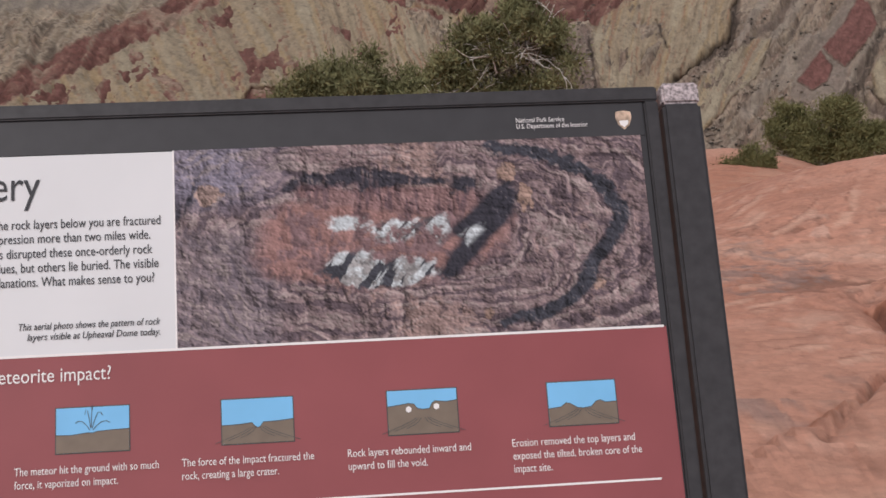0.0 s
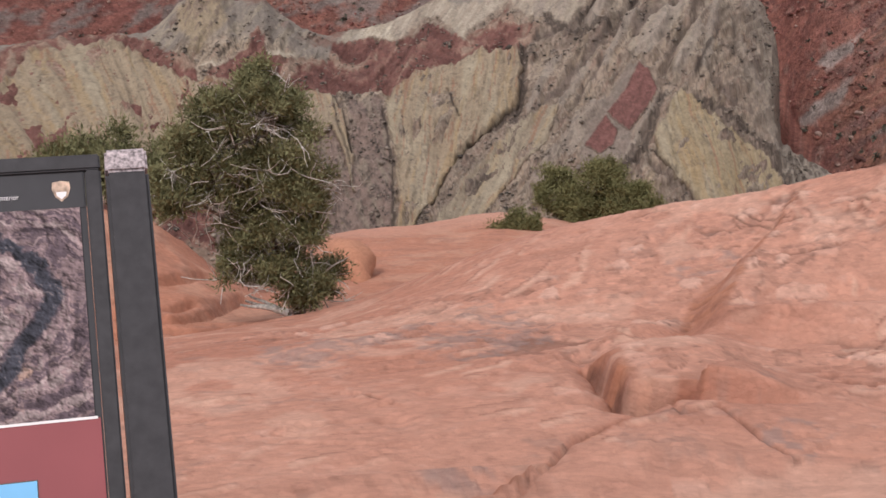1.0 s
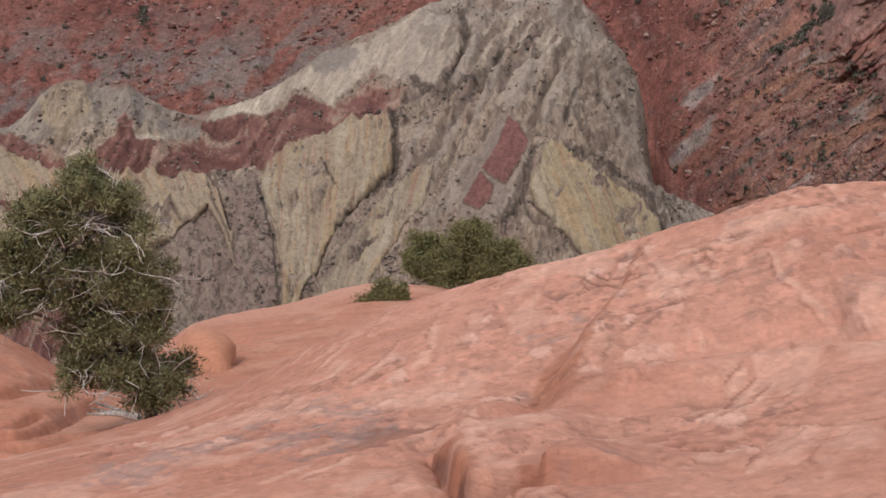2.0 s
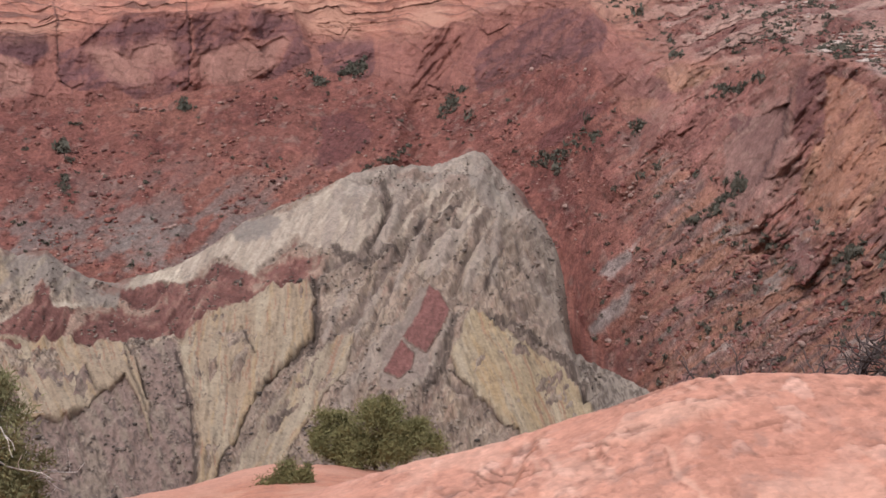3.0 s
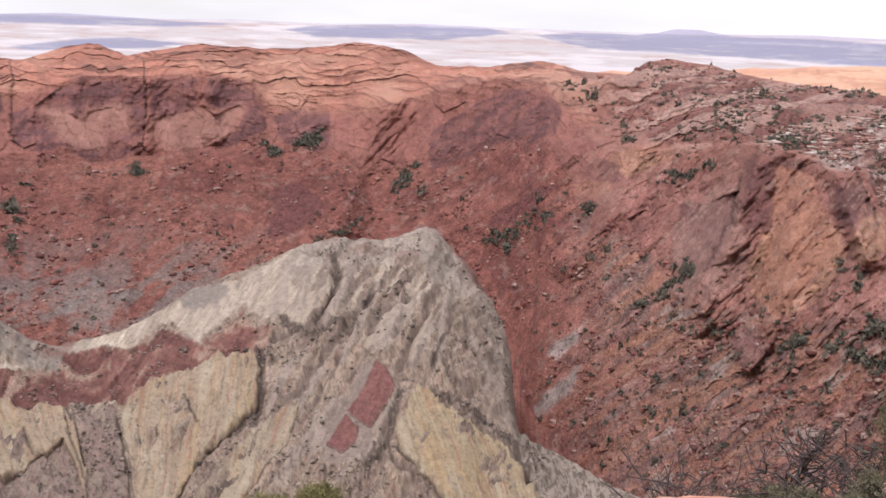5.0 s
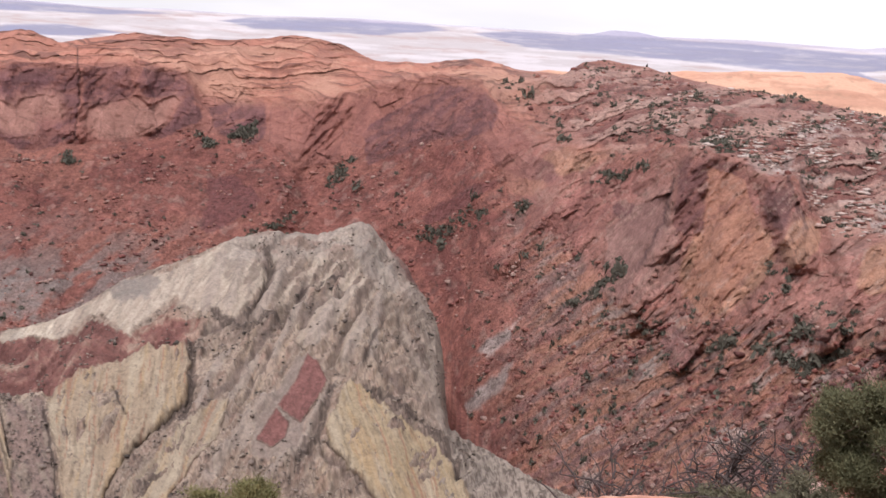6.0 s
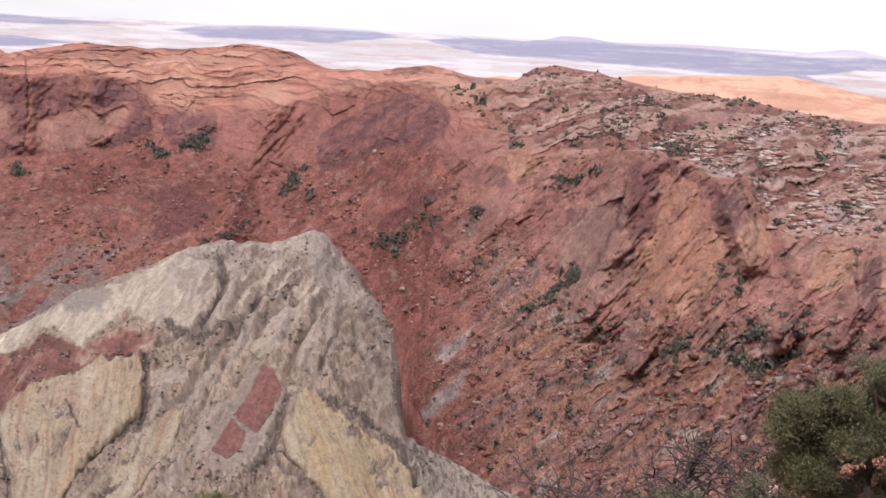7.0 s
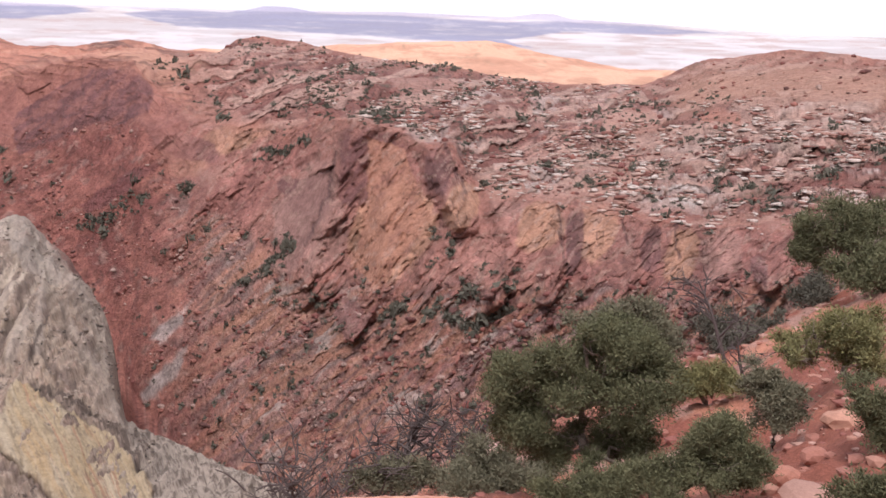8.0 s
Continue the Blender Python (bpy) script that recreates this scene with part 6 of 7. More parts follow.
# ---- plants ----
def tube(path, radii, sides=6):
    """Rings of points along a path, as vertices and faces."""
    vs, fs = [], []
    up = Vector((0.13, 0.21, 1)).normalized()
    for i, p in enumerate(path):
        d = (path[min(i + 1, len(path) - 1)] - path[max(i - 1, 0)]).normalized()
        a = d.cross(up)
        a = a.normalized() if a.length > 1e-3 else Vector((1, 0, 0))
        b = d.cross(a)
        for k in range(sides):
            w = 2 * math.pi * k / sides
            vs.append(p + (a * math.cos(w) + b * math.sin(w)) * radii[i])
    for i in range(len(path) - 1):
        for k in range(sides):
            fs.append((i * sides + k, i * sides + (k + 1) % sides, (i + 1) * sides + (k + 1) % sides, (i + 1) * sides + k))
    return vs, fs


def join(pieces):
    vs, fs = [], []
    for v, f in pieces:
        o = len(vs)
        vs.extend(v)
        fs.extend(tuple(i + o for i in q) for q in f)
    return vs, fs


def py_mesh(name, vs, fs, material, smooth=False):
    me = bpy.data.meshes.new(name)
    me.from_pydata([tuple(v) for v in vs], [], fs)
    me.materials.append(material)
    if smooth:
        me.polygons.foreach_set("use_smooth", [True] * len(me.polygons))
    return me


def limb(rng, start, way, length, bend=0.35, n=7, lift=0.0):
    """A crooked path."""
    p, d, out = Vector(start), Vector(way).normalized(), [Vector(start)]
    for _ in range(n - 1):
        d = (d + Vector((rng.uniform(-1, 1), rng.uniform(-1, 1), rng.uniform(-0.6, 0.6) + lift)) * bend).normalized()
        p = p + d * (length / (n - 1))
        out.append(p.copy())
    return out


def taper(n, r0, r1):
    return [r0 + (r1 - r0) * (i / (n - 1)) ** 0.8 for i in range(n)]


def sprays(rng, clumps, size, thick=75):
    """Small slim leaves round clumps (centre, radius), thickest at the clump's skin and pointing out of it and up."""
    V = []
    for centre, r in clumps:
        n = max(40, int(thick * 0.5 * (r / size) ** 2))
        out = rng.normal(size=(n, 3))
        out /= np.linalg.norm(out, axis=1)[:, None]
        reach = r * np.abs(rng.normal(0.62, 0.34, n))
        p = np.array(centre) + out * reach[:, None] * [1, 1, 0.8]
        d = 0.65 * out + 0.6 * rng.normal(size=(n, 3)) + [0, 0, 0.35]
        d /= np.linalg.norm(d, axis=1)[:, None]
        a = np.cross(d, rng.normal(size=(n, 3)))
        a /= np.linalg.norm(a, axis=1)[:, None]
        s = (size * rng.uniform(0.6, 1.5, n))[:, None]
        V.append(np.stack([p - a * s * 0.17, p + a * s * 0.17, p + d * s], 1).reshape(-1, 3))
    V = np.concatenate(V)
    return V, np.arange(len(V)).reshape(-1, 3)


def skeleton(rng, height, spread, lean, trunk_r, low, count):
    """A trunk with limbs round it: tubes and the limbs' points."""
    trunk = limb(rng, (0, 0, -0.15), (lean[0], lean[1], 1), height * 0.72, 0.22, 8)
    pieces, ends = [tube(trunk, taper(8, trunk_r, trunk_r * 0.25), 8)], []
    for i in range(count):
        f = low + (1 - low) * (i + rng.random()) / count
        at = trunk[min(7, int(f * 7))]
        turn = rng.uniform(0, 2 * math.pi)
        reach = spread * 0.5 * (1.0 - 0.55 * f) * rng.uniform(0.45, 1.3)
        path = limb(rng, at, (math.cos(turn), math.sin(turn), 0.35 + 0.8 * f), reach + 0.12 * height, 0.32, 6, 0.08)
        pieces.append(tube(path, taper(6, trunk_r * 0.45, trunk_r * 0.08), 5))
        ends.extend(path[2:])
        for _ in range(3):
            s = limb(rng, path[rng.randrange(2, 6)], (rng.uniform(-1, 1), rng.uniform(-1, 1), rng.uniform(-0.2, 1)), reach * 0.5 + 0.05 * height, 0.4, 4)
            pieces.append(tube(s, taper(4, trunk_r * 0.3, trunk_r * 0.12), 4))
            ends.extend(s[1:])
    return pieces, ends


def tangle(rng, starts, count, length, thick):
    """Crooked bare twigs with side shoots."""
    pieces = []
    for _ in range(count):
        t = limb(rng, rng.choice(starts), (rng.uniform(-1, 1), rng.uniform(-1, 1), rng.uniform(-0.4, 1)), length * rng.uniform(0.6, 1.3), 0.55, 6)
        pieces.append(tube(t, taper(6, thick, thick * 0.35), 4))
        for _ in range(2):
            t2 = limb(rng, t[rng.randrange(1, 5)], (rng.uniform(-1, 1), rng.uniform(-1, 1), rng.uniform(-0.5, 0.8)), length * 0.5, 0.6, 4)
            pieces.append(tube(t2, taper(4, thick * 0.6, thick * 0.25), 3))
    return join(pieces)


def dead_tree(seed, base, height, spread, lean, trunk_r, twigs, low, label, limbs=20):
    """A bare desert conifer."""
    rng = random.Random(seed)
    ob = new("dead_tree")
    ob.location = base
    pieces, ends = skeleton(rng, height, spread, lean, trunk_r, low, limbs)
    part("trunk", py_mesh("trunk", *join(pieces), DARKWOOD, True), ob, "twisted dark trunk and limbs")
    part("twig_tangle", py_mesh("twig_tangle", *tangle(rng, ends, twigs, height * 0.18, trunk_r * 0.2), DARKWOOD, True), ob, "bare dark twigs", "stuff")
    return tagged(ob, label, "tree", "dead trees")


def evergreen(name, seed, bearing, distance, masses, leaf, size, trunk_r=0.09, twigs=0, label="", category="tree", group="", bleached=False, depth=0.6, thick=75, foot=(0.0, 0.0)):
    """A desert conifer or shrub: masses of foliage (sideways, height, radius in metres, height from the rim's datum) on crooked
    limbs that fork from a leaning trunk; each mass is a handful of clumps."""
    rng, nrng = random.Random(seed), np.random.default_rng(seed)
    base = Vector(spot(bearing, distance))
    ob = new(name)
    ob.location = base
    b = radians(bearing)
    right, away = Vector((math.cos(b), -math.sin(b), 0)), Vector((math.sin(b), math.cos(b), 0))
    wide = max(m[0] for m in masses) - min(m[0] for m in masses)
    count = len(masses)
    rows = [(u, z, r * 1.12) for u, z, r in masses]
    for i, (u, z, r) in enumerate(masses):
        for v, y, q in sorted(masses[:i] + masses[i + 1:], key=lambda m: math.hypot(m[0] - u, m[1] - z))[:2]:
            rows.append(((u + v) / 2, (z + y) / 2 - 0.1 * r, 0.48 * (r + q)))
    masses = rows
    centres = [right * u + away * rng.uniform(-0.55, 0.35) * depth * wide + Vector((0, 0, z - base.z)) for u, z, r in masses]
    top = sum(centres, Vector()) / len(centres)
    top.z = max(top.z, 0.15)
    start = right * foot[0] + Vector((0, 0, -0.12))
    crook = [start.lerp(top + away * 0.12 * wide, 0.85 * i / 6) + Vector((rng.uniform(-1, 1), rng.uniform(-1, 1), 0)) * trunk_r * 0.9 * (0 < i) for i in range(7)]
    pieces = [tube(crook, taper(7, trunk_r, trunk_r * 0.45), 8)]
    clumps, ends = [], []
    for c, (u, z, r) in zip(centres, masses):
        at = min(crook[1:], key=lambda q: (q - c).length + 0.6 * max(0, q.z - c.z))
        bend = [at.lerp(c, k / 5) + Vector([rng.uniform(-1, 1) * 0.10 * (c - at).length for _ in range(3)]) * (0 < k < 5) for k in range(6)]
        if len(pieces) < 1 + 5 * count:
            pieces.append(tube(bend, taper(6, trunk_r * 0.42, trunk_r * 0.14), 5))
        for _ in range(4):
            o = Vector([rng.gauss(0, 1) for _ in range(3)]).normalized() * r * rng.uniform(0.3, 0.95)
            o.z *= 0.85
            clumps.append((c + o, r * rng.uniform(0.45, 0.75)))
            s = limb(rng, c.lerp(at, 0.2), o, o.length * 1.1, 0.25, 4)
            pieces.append(tube(s, taper(4, trunk_r * 0.16, trunk_r * 0.06), 4))
            ends.extend(s[1:])
    part("trunk", py_mesh("trunk", *join(pieces), BARK, True), ob, "twisted grey-brown trunk and limbs")
    v, f = sprays(nrng, clumps, size, thick)
    part("crown", py_mesh("crown", v.tolist(), f.tolist(), leaf), ob, "ragged dull green foliage")
    if twigs:
        high = sum(r for _, _, r in masses) / len(masses)
        v, f = tangle(rng, ends, twigs, high * (2.0 if bleached else 1.5), 0.0068 if bleached else trunk_r * 0.07)
        part("twig_tangle", py_mesh("twig_tangle", v, f, DEADWOOD if bleached else BARK, True), ob, "bare bleached twigs" if bleached else "bare grey twigs", "stuff")
    return tagged(ob, label, category, group)


def ground_at(x, y):
    """The height of the near rock under a place."""
    bpy.context.view_layer.update()
    hit, place, _, _ = rim_rock.ray_cast(Vector((x, y, 60)), Vector((0, 0, -1)))
    return place.z if hit else -6.0


def spot(bearing, distance, sink=0.05):
    x, y = distance * math.sin(radians(bearing)), distance * math.cos(radians(bearing))
    return (x, y, ground_at(x, y) - sink)


evergreen("juniper", 5, -20.59, 9.45, [(-0.27, -1.02, 0.14), (-0.44, -1.1, 0.16), (-0.15, -1.22, 0.17), (-0.68, -1.17, 0.12), (-0.69, -1.33, 0.18), (-0.4, -1.41, 0.24), (-0.07, -1.5, 0.22), (-0.86, -1.52, 0.18), (-0.58, -1.71, 0.25),
           (-0.24, -1.77, 0.25), (0.05, -1.82, 0.17), (-1.0, -1.77, 0.15), (-0.79, -1.92, 0.18), (-1.05, -1.97, 0.11), (-0.46, -2.03, 0.23), (-0.12, -2.09, 0.23), (0.09, -2.12, 0.15), (-0.51, -2.3, 0.15), (-0.26, -2.41, 0.20),
           (-0.04, -2.51, 0.19), (0.13, -2.61, 0.18), (-0.09, -2.7, 0.14), (0.18, -2.74, 0.11), (-0.55, -2.45, 0.14), (-0.4, -2.56, 0.12)], NEAR_JUNIPER, 0.031, 0.06, 360, "bushy green juniper with bleached twigs on slickrock", bleached=True, depth=0.36, thick=56)
evergreen("shrub", 11, -27.4, 13.3, [(-0.9, -2.95, 0.3), (-0.5, -2.85, 0.32), (0.0, -2.85, 0.3), (0.4, -2.95, 0.28), (0.8, -3.05, 0.25)], NEAR_JUNIPER, 0.045, 0.05, 0, "low dark green juniper shrub behind a boulder", "shrub")
evergreen("shrub", 21, -9.6, 17.4, [(-0.03, -5.15, 0.20), (0.16, -5.12, 0.17), (-0.18, -5.31, 0.17), (0.27, -5.24, 0.10), (0.0, -5.36, 0.15), (0.33, -5.05, 0.08)], PINYON, 0.036, 0.03, 8, "small round dark green shrub on slickrock", "shrub")
evergreen("shrub", 22, -5.7, 21.4, [(-0.73, -5.93, 0.33), (-0.36, -5.89, 0.35), (0.1, -5.75, 0.38), (0.47, -5.95, 0.37), (0.79, -6.14, 0.25), (-0.18, -6.29, 0.33), (0.28, -6.29, 0.3), (-0.55, -6.28, 0.26), (-0.97, -6.22, 0.13), (0.05, -5.42, 0.1)],
          PINYON, 0.046, 0.05, 20, "wide olive green shrub on slickrock", "shrub")
TREES = "trees on the rim slope"
evergreen("pinyon_tree", 31, 22.1, 29.0, [(-1.53, -5.36, 0.55), (-0.7, -5.2, 0.6), (0.18, -4.91, 0.62), (1.0, -4.74, 0.6), (1.44, -5.32, 0.5), (-1.75, -6.11, 0.42), (-0.96, -6.2, 0.55), (-0.02, -5.91, 0.68), (0.93, -5.85, 0.58), (-0.34, -6.86, 0.4), (0.61, -6.68, 0.42), (-1.9, -5.25, 0.3), (-1.45, -6.75, 0.45), (-0.8, -7.1, 0.4), (1.2, -6.6, 0.42), (0.35, -7.2, 0.35), (1.0, -7.2, 0.4), (0.1, -4.45, 0.35), (0.75, -4.3, 0.35)],
          JUNIPER, 0.064, 0.17, 30, "large dark green pinyon tree on the rim slope", group=TREES)
evergreen("pinyon_tree", 47, 23.21, 37.0, [(-0.88, -5.99, 0.45), (-0.2, -5.96, 0.5), (0.39, -5.69, 0.5), (0.93, -5.97, 0.56), (1.47, -6.4, 0.42), (0.2, -6.6, 0.6), (0.9, -6.9, 0.6)], FAR_JUNIPER, 0.09, 0.13, 24, "dull green pinyon tree behind a larger one", group=TREES)
evergreen("pinyon_tree", 32, 27.03, 37.0, [(-0.5, -7.3, 0.48), (0.1, -7.29, 0.5), (0.58, -7.53, 0.35), (-0.18, -7.74, 0.42), (-0.7, -7.78, 0.36)], PINYON, 0.08, 0.10, 0, "small bright green pinyon tree among red rocks", group=TREES)
evergreen("pinyon_tree", 33, 27.38, 24.6, [(-0.07, -5.17, 0.36), (0.33, -5.19, 0.33), (-0.14, -5.65, 0.42), (0.45, -5.64, 0.42), (0.8, -5.82, 0.27), (0.18, -6.04, 0.42), (-0.42, -5.94, 0.33), (-0.81, -6.18, 0.38), (-1.12, -5.99, 0.28)],
          JUNIPER, 0.055, 0.10, 12, "bushy green pinyon tree beside a pale boulder", group=TREES)
evergreen("pinyon_tree", 34, 29.81, 29.5, [(-0.31, -5.65, 0.42), (0.16, -5.73, 0.38), (-0.1, -6.25, 0.42), (0.36, -6.14, 0.27), (-0.51, -5.3, 0.3)], FAR_JUNIPER, 0.078, 0.09, 20, "slim green pinyon tree with a bare lower trunk", group=TREES)
evergreen("pinyon_tree", 35, 32.61, 33.0, [(-0.38, -4.93, 0.5), (0.25, -5.01, 0.5), (-0.87, -5.24, 0.42), (-0.08, -5.64, 0.45), (0.67, -5.64, 0.42), (-1.09, -5.81, 0.32), (0.47, -4.59, 0.36), (-1.57, -5.3, 0.34)],
          PINYON, 0.085, 0.13, 60, "light green pinyon tree with open grey branches", group=TREES, thick=48)
evergreen("pinyon_tree", 36, 32.36, 55.0, [(-1.62, -5.67, 0.75), (-0.59, -5.34, 0.85), (0.62, -4.87, 0.8), (0.1, -6.21, 0.8), (-1.13, -6.63, 0.75), (-1.98, -6.58, 0.55), (1.11, -5.92, 0.85), (0.76, -6.82, 0.7)],
          JUNIPER, 0.11, 0.17, 30, "dark spreading pinyon tree on the slope above", group=TREES, thick=60)
evergreen("pinyon_tree", 37, 33.67, 50.0, [(-1.19, -6.43, 0.66), (-0.26, -6.3, 0.75), (0.45, -5.75, 0.75), (0.69, -6.52, 0.75)], JUNIPER, 0.125, 0.16, 16, "dark low pinyon tree on the slope above", group=TREES, thick=60)
evergreen("pinyon_tree", 50, 34.06, 26.0, [(-0.2, -4.86, 0.36), (-0.01, -5.37, 0.38), (-0.47, -4.52, 0.28), (0.1, -4.93, 0.4), (0.5, -5.2, 0.4)], JUNIPER, 0.072, 0.10, 20, "dark green pinyon tree above a flat stone", group=TREES)
evergreen("shrub", 38, 18.43, 33.0, [(-0.44, -8.77, 0.58), (0.4, -9.02, 0.6), (1.1, -9.2, 0.58), (-1.13, -9.15, 0.45), (-0.15, -9.41, 0.56), (1.65, -9.32, 0.52)], FAR_JUNIPER, 0.082, 0.07, 40, "low dull green shrub below the pinyon tree", "shrub")
evergreen("shrub", 51, 23.2, 27.0, [(-1.08, -7.2, 0.41), (-0.41, -7.15, 0.41), (0.2, -6.94, 0.44), (0.76, -7.01, 0.46), (1.21, -7.21, 0.39), (-0.0, -7.4, 0.42), (-0.73, -7.47, 0.39)], JUNIPER, 0.065, 0.06, 24, "dark green shrub at the foot of a pinyon tree", "shrub")
evergreen("shrub", 39, 13.84, 35.0, [(-0.74, -9.95, 0.45), (0.14, -9.83, 0.56), (0.79, -9.55, 0.42), (1.03, -10.0, 0.45)], FAR_JUNIPER, 0.085, 0.06, 40, "low dull green shrub with bare twigs", "shrub", thick=50)
evergreen("shrub", 40, 27.89, 52.0, [(-0.5, -9.06, 0.7), (-1.11, -9.36, 0.6), (0.76, -9.4, 0.7), (0.17, -9.99, 0.6), (1.35, -9.03, 0.55)], SAGE, 0.13, 0.07, 40, "grey-green shrub round a dead tree", "shrub", thick=40)
evergreen("shrub", 44, 31.12, 54.0, [(-0.35, -8.14, 0.62), (0.38, -8.19, 0.55), (-0.08, -7.57, 0.45)], SAGE, 0.13, 0.07, 0, "grey-green shrub on the upper slope", "shrub", thick=55)
evergreen("shrub", 45, 33.38, 20.0, [(0.05, -4.38, 0.28), (-0.24, -4.54, 0.24), (0.28, -4.39, 0.28)], JUNIPER, 0.065, 0.05, 20, "low green shrub beside a flat stone", "shrub")
dead_tree(41, spot(13.7, 36.0), 4.6, 2.6, (0.05, 0), 0.12, 90, 0.3, "bare dark dead juniper with forked branches")
dead_tree(42, spot(10.7, 34.0), 4.2, 4.2, (-0.15, 0), 0.10, 110, 0.2, "bare low dead juniper with tangled branches")
dead_tree(46, spot(16.3, 37.0), 2.9, 2.8, (0.2, 0), 0.09, 80, 0.2, "bare low dead juniper with tangled branches")
dead_tree(43, spot(27.9, 47.0), 5.0, 2.4, (0.0, 0), 0.10, 24, 0.45, "tall bare dead juniper with thin branches", 7)
dead_tree(49, spot(28.6, 40.0), 2.6, 1.8, (0.0, 0), 0.07, 24, 0.3, "small bare dead juniper among red rocks", 8)


# ---- loose rocks ----
def stone(rng, size, squash=0.6, fine=2):
    """A broken angular stone."""
    bm = bmesh.new()
    bmesh.ops.create_icosphere(bm, subdivisions=fine, radius=1)
    off = Vector((rng.uniform(0, 50), rng.uniform(0, 50), rng.uniform(0, 50)))
    for v in bm.verts:
        k = 1 + 0.38 * noise.noise(v.co * 1.1 + off) + 0.14 * noise.noise(v.co * 2.7 + off)
        v.co = Vector((v.co.x * size[0], v.co.y * size[1], v.co.z * size[2])) * k
        if v.co.z < -squash * size[2]:
            v.co.z = -squash * size[2]
    return bm


def stone_mesh(name, seed, size, tint, fine=2):
    rng = random.Random(seed)
    bm = stone(rng, size, 0.6, fine)
    me = bpy.data.meshes.new(name)
    bm.to_mesh(me)
    bm.free()
    me.polygons.foreach_set("use_smooth", [fine > 2] * len(me.polygons))
    att = me.color_attributes.new("rock", "FLOAT_COLOR", "POINT")
    att.data.foreach_set("color", [k for _ in me.vertices for k in (*tint, 0.6)])
    me.materials.append(SLICKROCK)
    return me


for seed, bearing, dist, size, tint in ((51, 26.0, 30.6, (0.75, 0.5, 0.42), (0.50, 0.32, 0.25)), (52, 31.5, 24, (0.7, 0.5, 0.22), (0.35, 0.20, 0.155)), (53, 33.0, 22, (0.9, 0.6, 0.25), (0.33, 0.20, 0.16)),
                                        (54, 27.5, 27, (0.35, 0.3, 0.2), (0.42, 0.22, 0.16)), (55, 30.2, 26, (0.4, 0.3, 0.22), (0.38, 0.17, 0.12)), 
                                        (59, 26.41, 24.6, (0.42, 0.34, 0.30), (0.52, 0.34, 0.27)), (60, 28.4, 31, (0.35, 0.3, 0.2), (0.50, 0.30, 0.23)), (61, 31.6, 22, (0.75, 0.6, 0.16), (0.36, 0.25, 0.21)), (62, 32.2, 20.5, (0.6, 0.5, 0.12), (0.40, 0.25, 0.2)), (63, 31.5, 27, (0.3, 0.26, 0.2), (0.34, 0.15, 0.11)), (64, 18.2, 40, (0.6, 0.4, 0.35), (0.46, 0.30, 0.25)), (57, 32.4, 30, (0.5, 0.4, 0.25), (0.45, 0.24, 0.17)), (58, 28.9, 33, (0.6, 0.4, 0.25), (0.45, 0.23, 0.16))):
    rock = new("boulder", stone_mesh("boulder", seed, size, tint))
    rock.location = spot(bearing, dist, -size[2] * 0.35)
    rock.rotation_euler = (0, 0, seed * 1.3)
    tagged(rock, "pale pink sandstone boulder on red soil", "boulder", "boulders on the rim slope")

block = new("boulder", stone_mesh("boulder", 71, (0.36, 0.6, 0.34), (0.47, 0.22, 0.135), 3))
block.location = spot(-17.9, 12.6, 0.06)
block.rotation_euler = (0.1, 0.05, 0.5)
tagged(block, "rounded orange sandstone block in a hollow", "boulder")

log = new("fallen_branch", None)
log.location = spot(-21.4, 9.15, -0.03)
rng = random.Random(77)
pieces = []
for k in range(4):
    p = limb(rng, (-0.05 * k, 0.03 * k, 0.0), (-1, rng.uniform(-0.4, 0.4), rng.uniform(-0.02, 0.12)), 0.42 - 0.05 * k, 0.16, 6)
    pieces.append(tube(p, taper(6, 0.035 - 0.006 * k, 0.008), 6))
v, f = join(pieces)
part("wood", py_mesh("wood", v, f, DEADWOOD, True), log)
tagged(log, "bleached fallen branch lying beneath the juniper", "branch")

stones = np.random.default_rng(23)
bits = rock_shapes(stones, 8)
places = []
while len(places) < 1900:
    b, r = stones.uniform(11, 40), 15 + 45 * stones.random() ** 1.3
    places.append((r * math.sin(radians(b)), r * math.cos(radians(b))))
bpy.context.view_layer.update()
V, F, C, o = [], [], [], 0
for px, py in places:
    hit, place, _, _ = rim_rock.ray_cast(Vector((px, py, 60)), Vector((0, 0, -1)))
    v, f = bits[stones.integers(len(bits))]
    s = min(0.20, stones.lognormal(-2.35, 0.6))
    V.append(v * s * stones.uniform(0.7, 1.3, 3) + [px, py, place.z + 0.15 * s]), F.append(f + o)
    C.append(np.repeat([[*((0.40, 0.24, 0.19), (0.31, 0.14, 0.105), (0.36, 0.185, 0.135), (0.24, 0.095, 0.075))[stones.integers(4)], 0.6]], len(v), 0))
    o += len(v)
V, F, C = np.concatenate(V), np.concatenate(F), np.concatenate(C)
me = py_mesh("loose_stones", V.tolist(), F.tolist(), SLICKROCK)
me.color_attributes.new("rock", "FLOAT_COLOR", "POINT").data.foreach_set("color", C.reshape(-1))
tagged(new("loose_stones", me), "loose red and pink stones on the rim slope", "stones", kind="stuff")


# ---- the interpretive sign on the rim ----
SIGN_TURN, SIGN_TILT = radians(26.97), radians(50.03)
SIGN_AT = Vector((-1.530, 0.438, 1.058))  # top left corner of the photograph
su = Vector((math.cos(SIGN_TURN), math.sin(SIGN_TURN), 0))
sv = Vector((-math.sin(SIGN_TURN) * math.cos(SIGN_TILT), math.cos(SIGN_TURN) * math.cos(SIGN_TILT), math.sin(SIGN_TILT)))
SIGN_M = Matrix.Translation(SIGN_AT) @ Matrix((su, sv, su.cross(sv))).transposed().to_4x4()
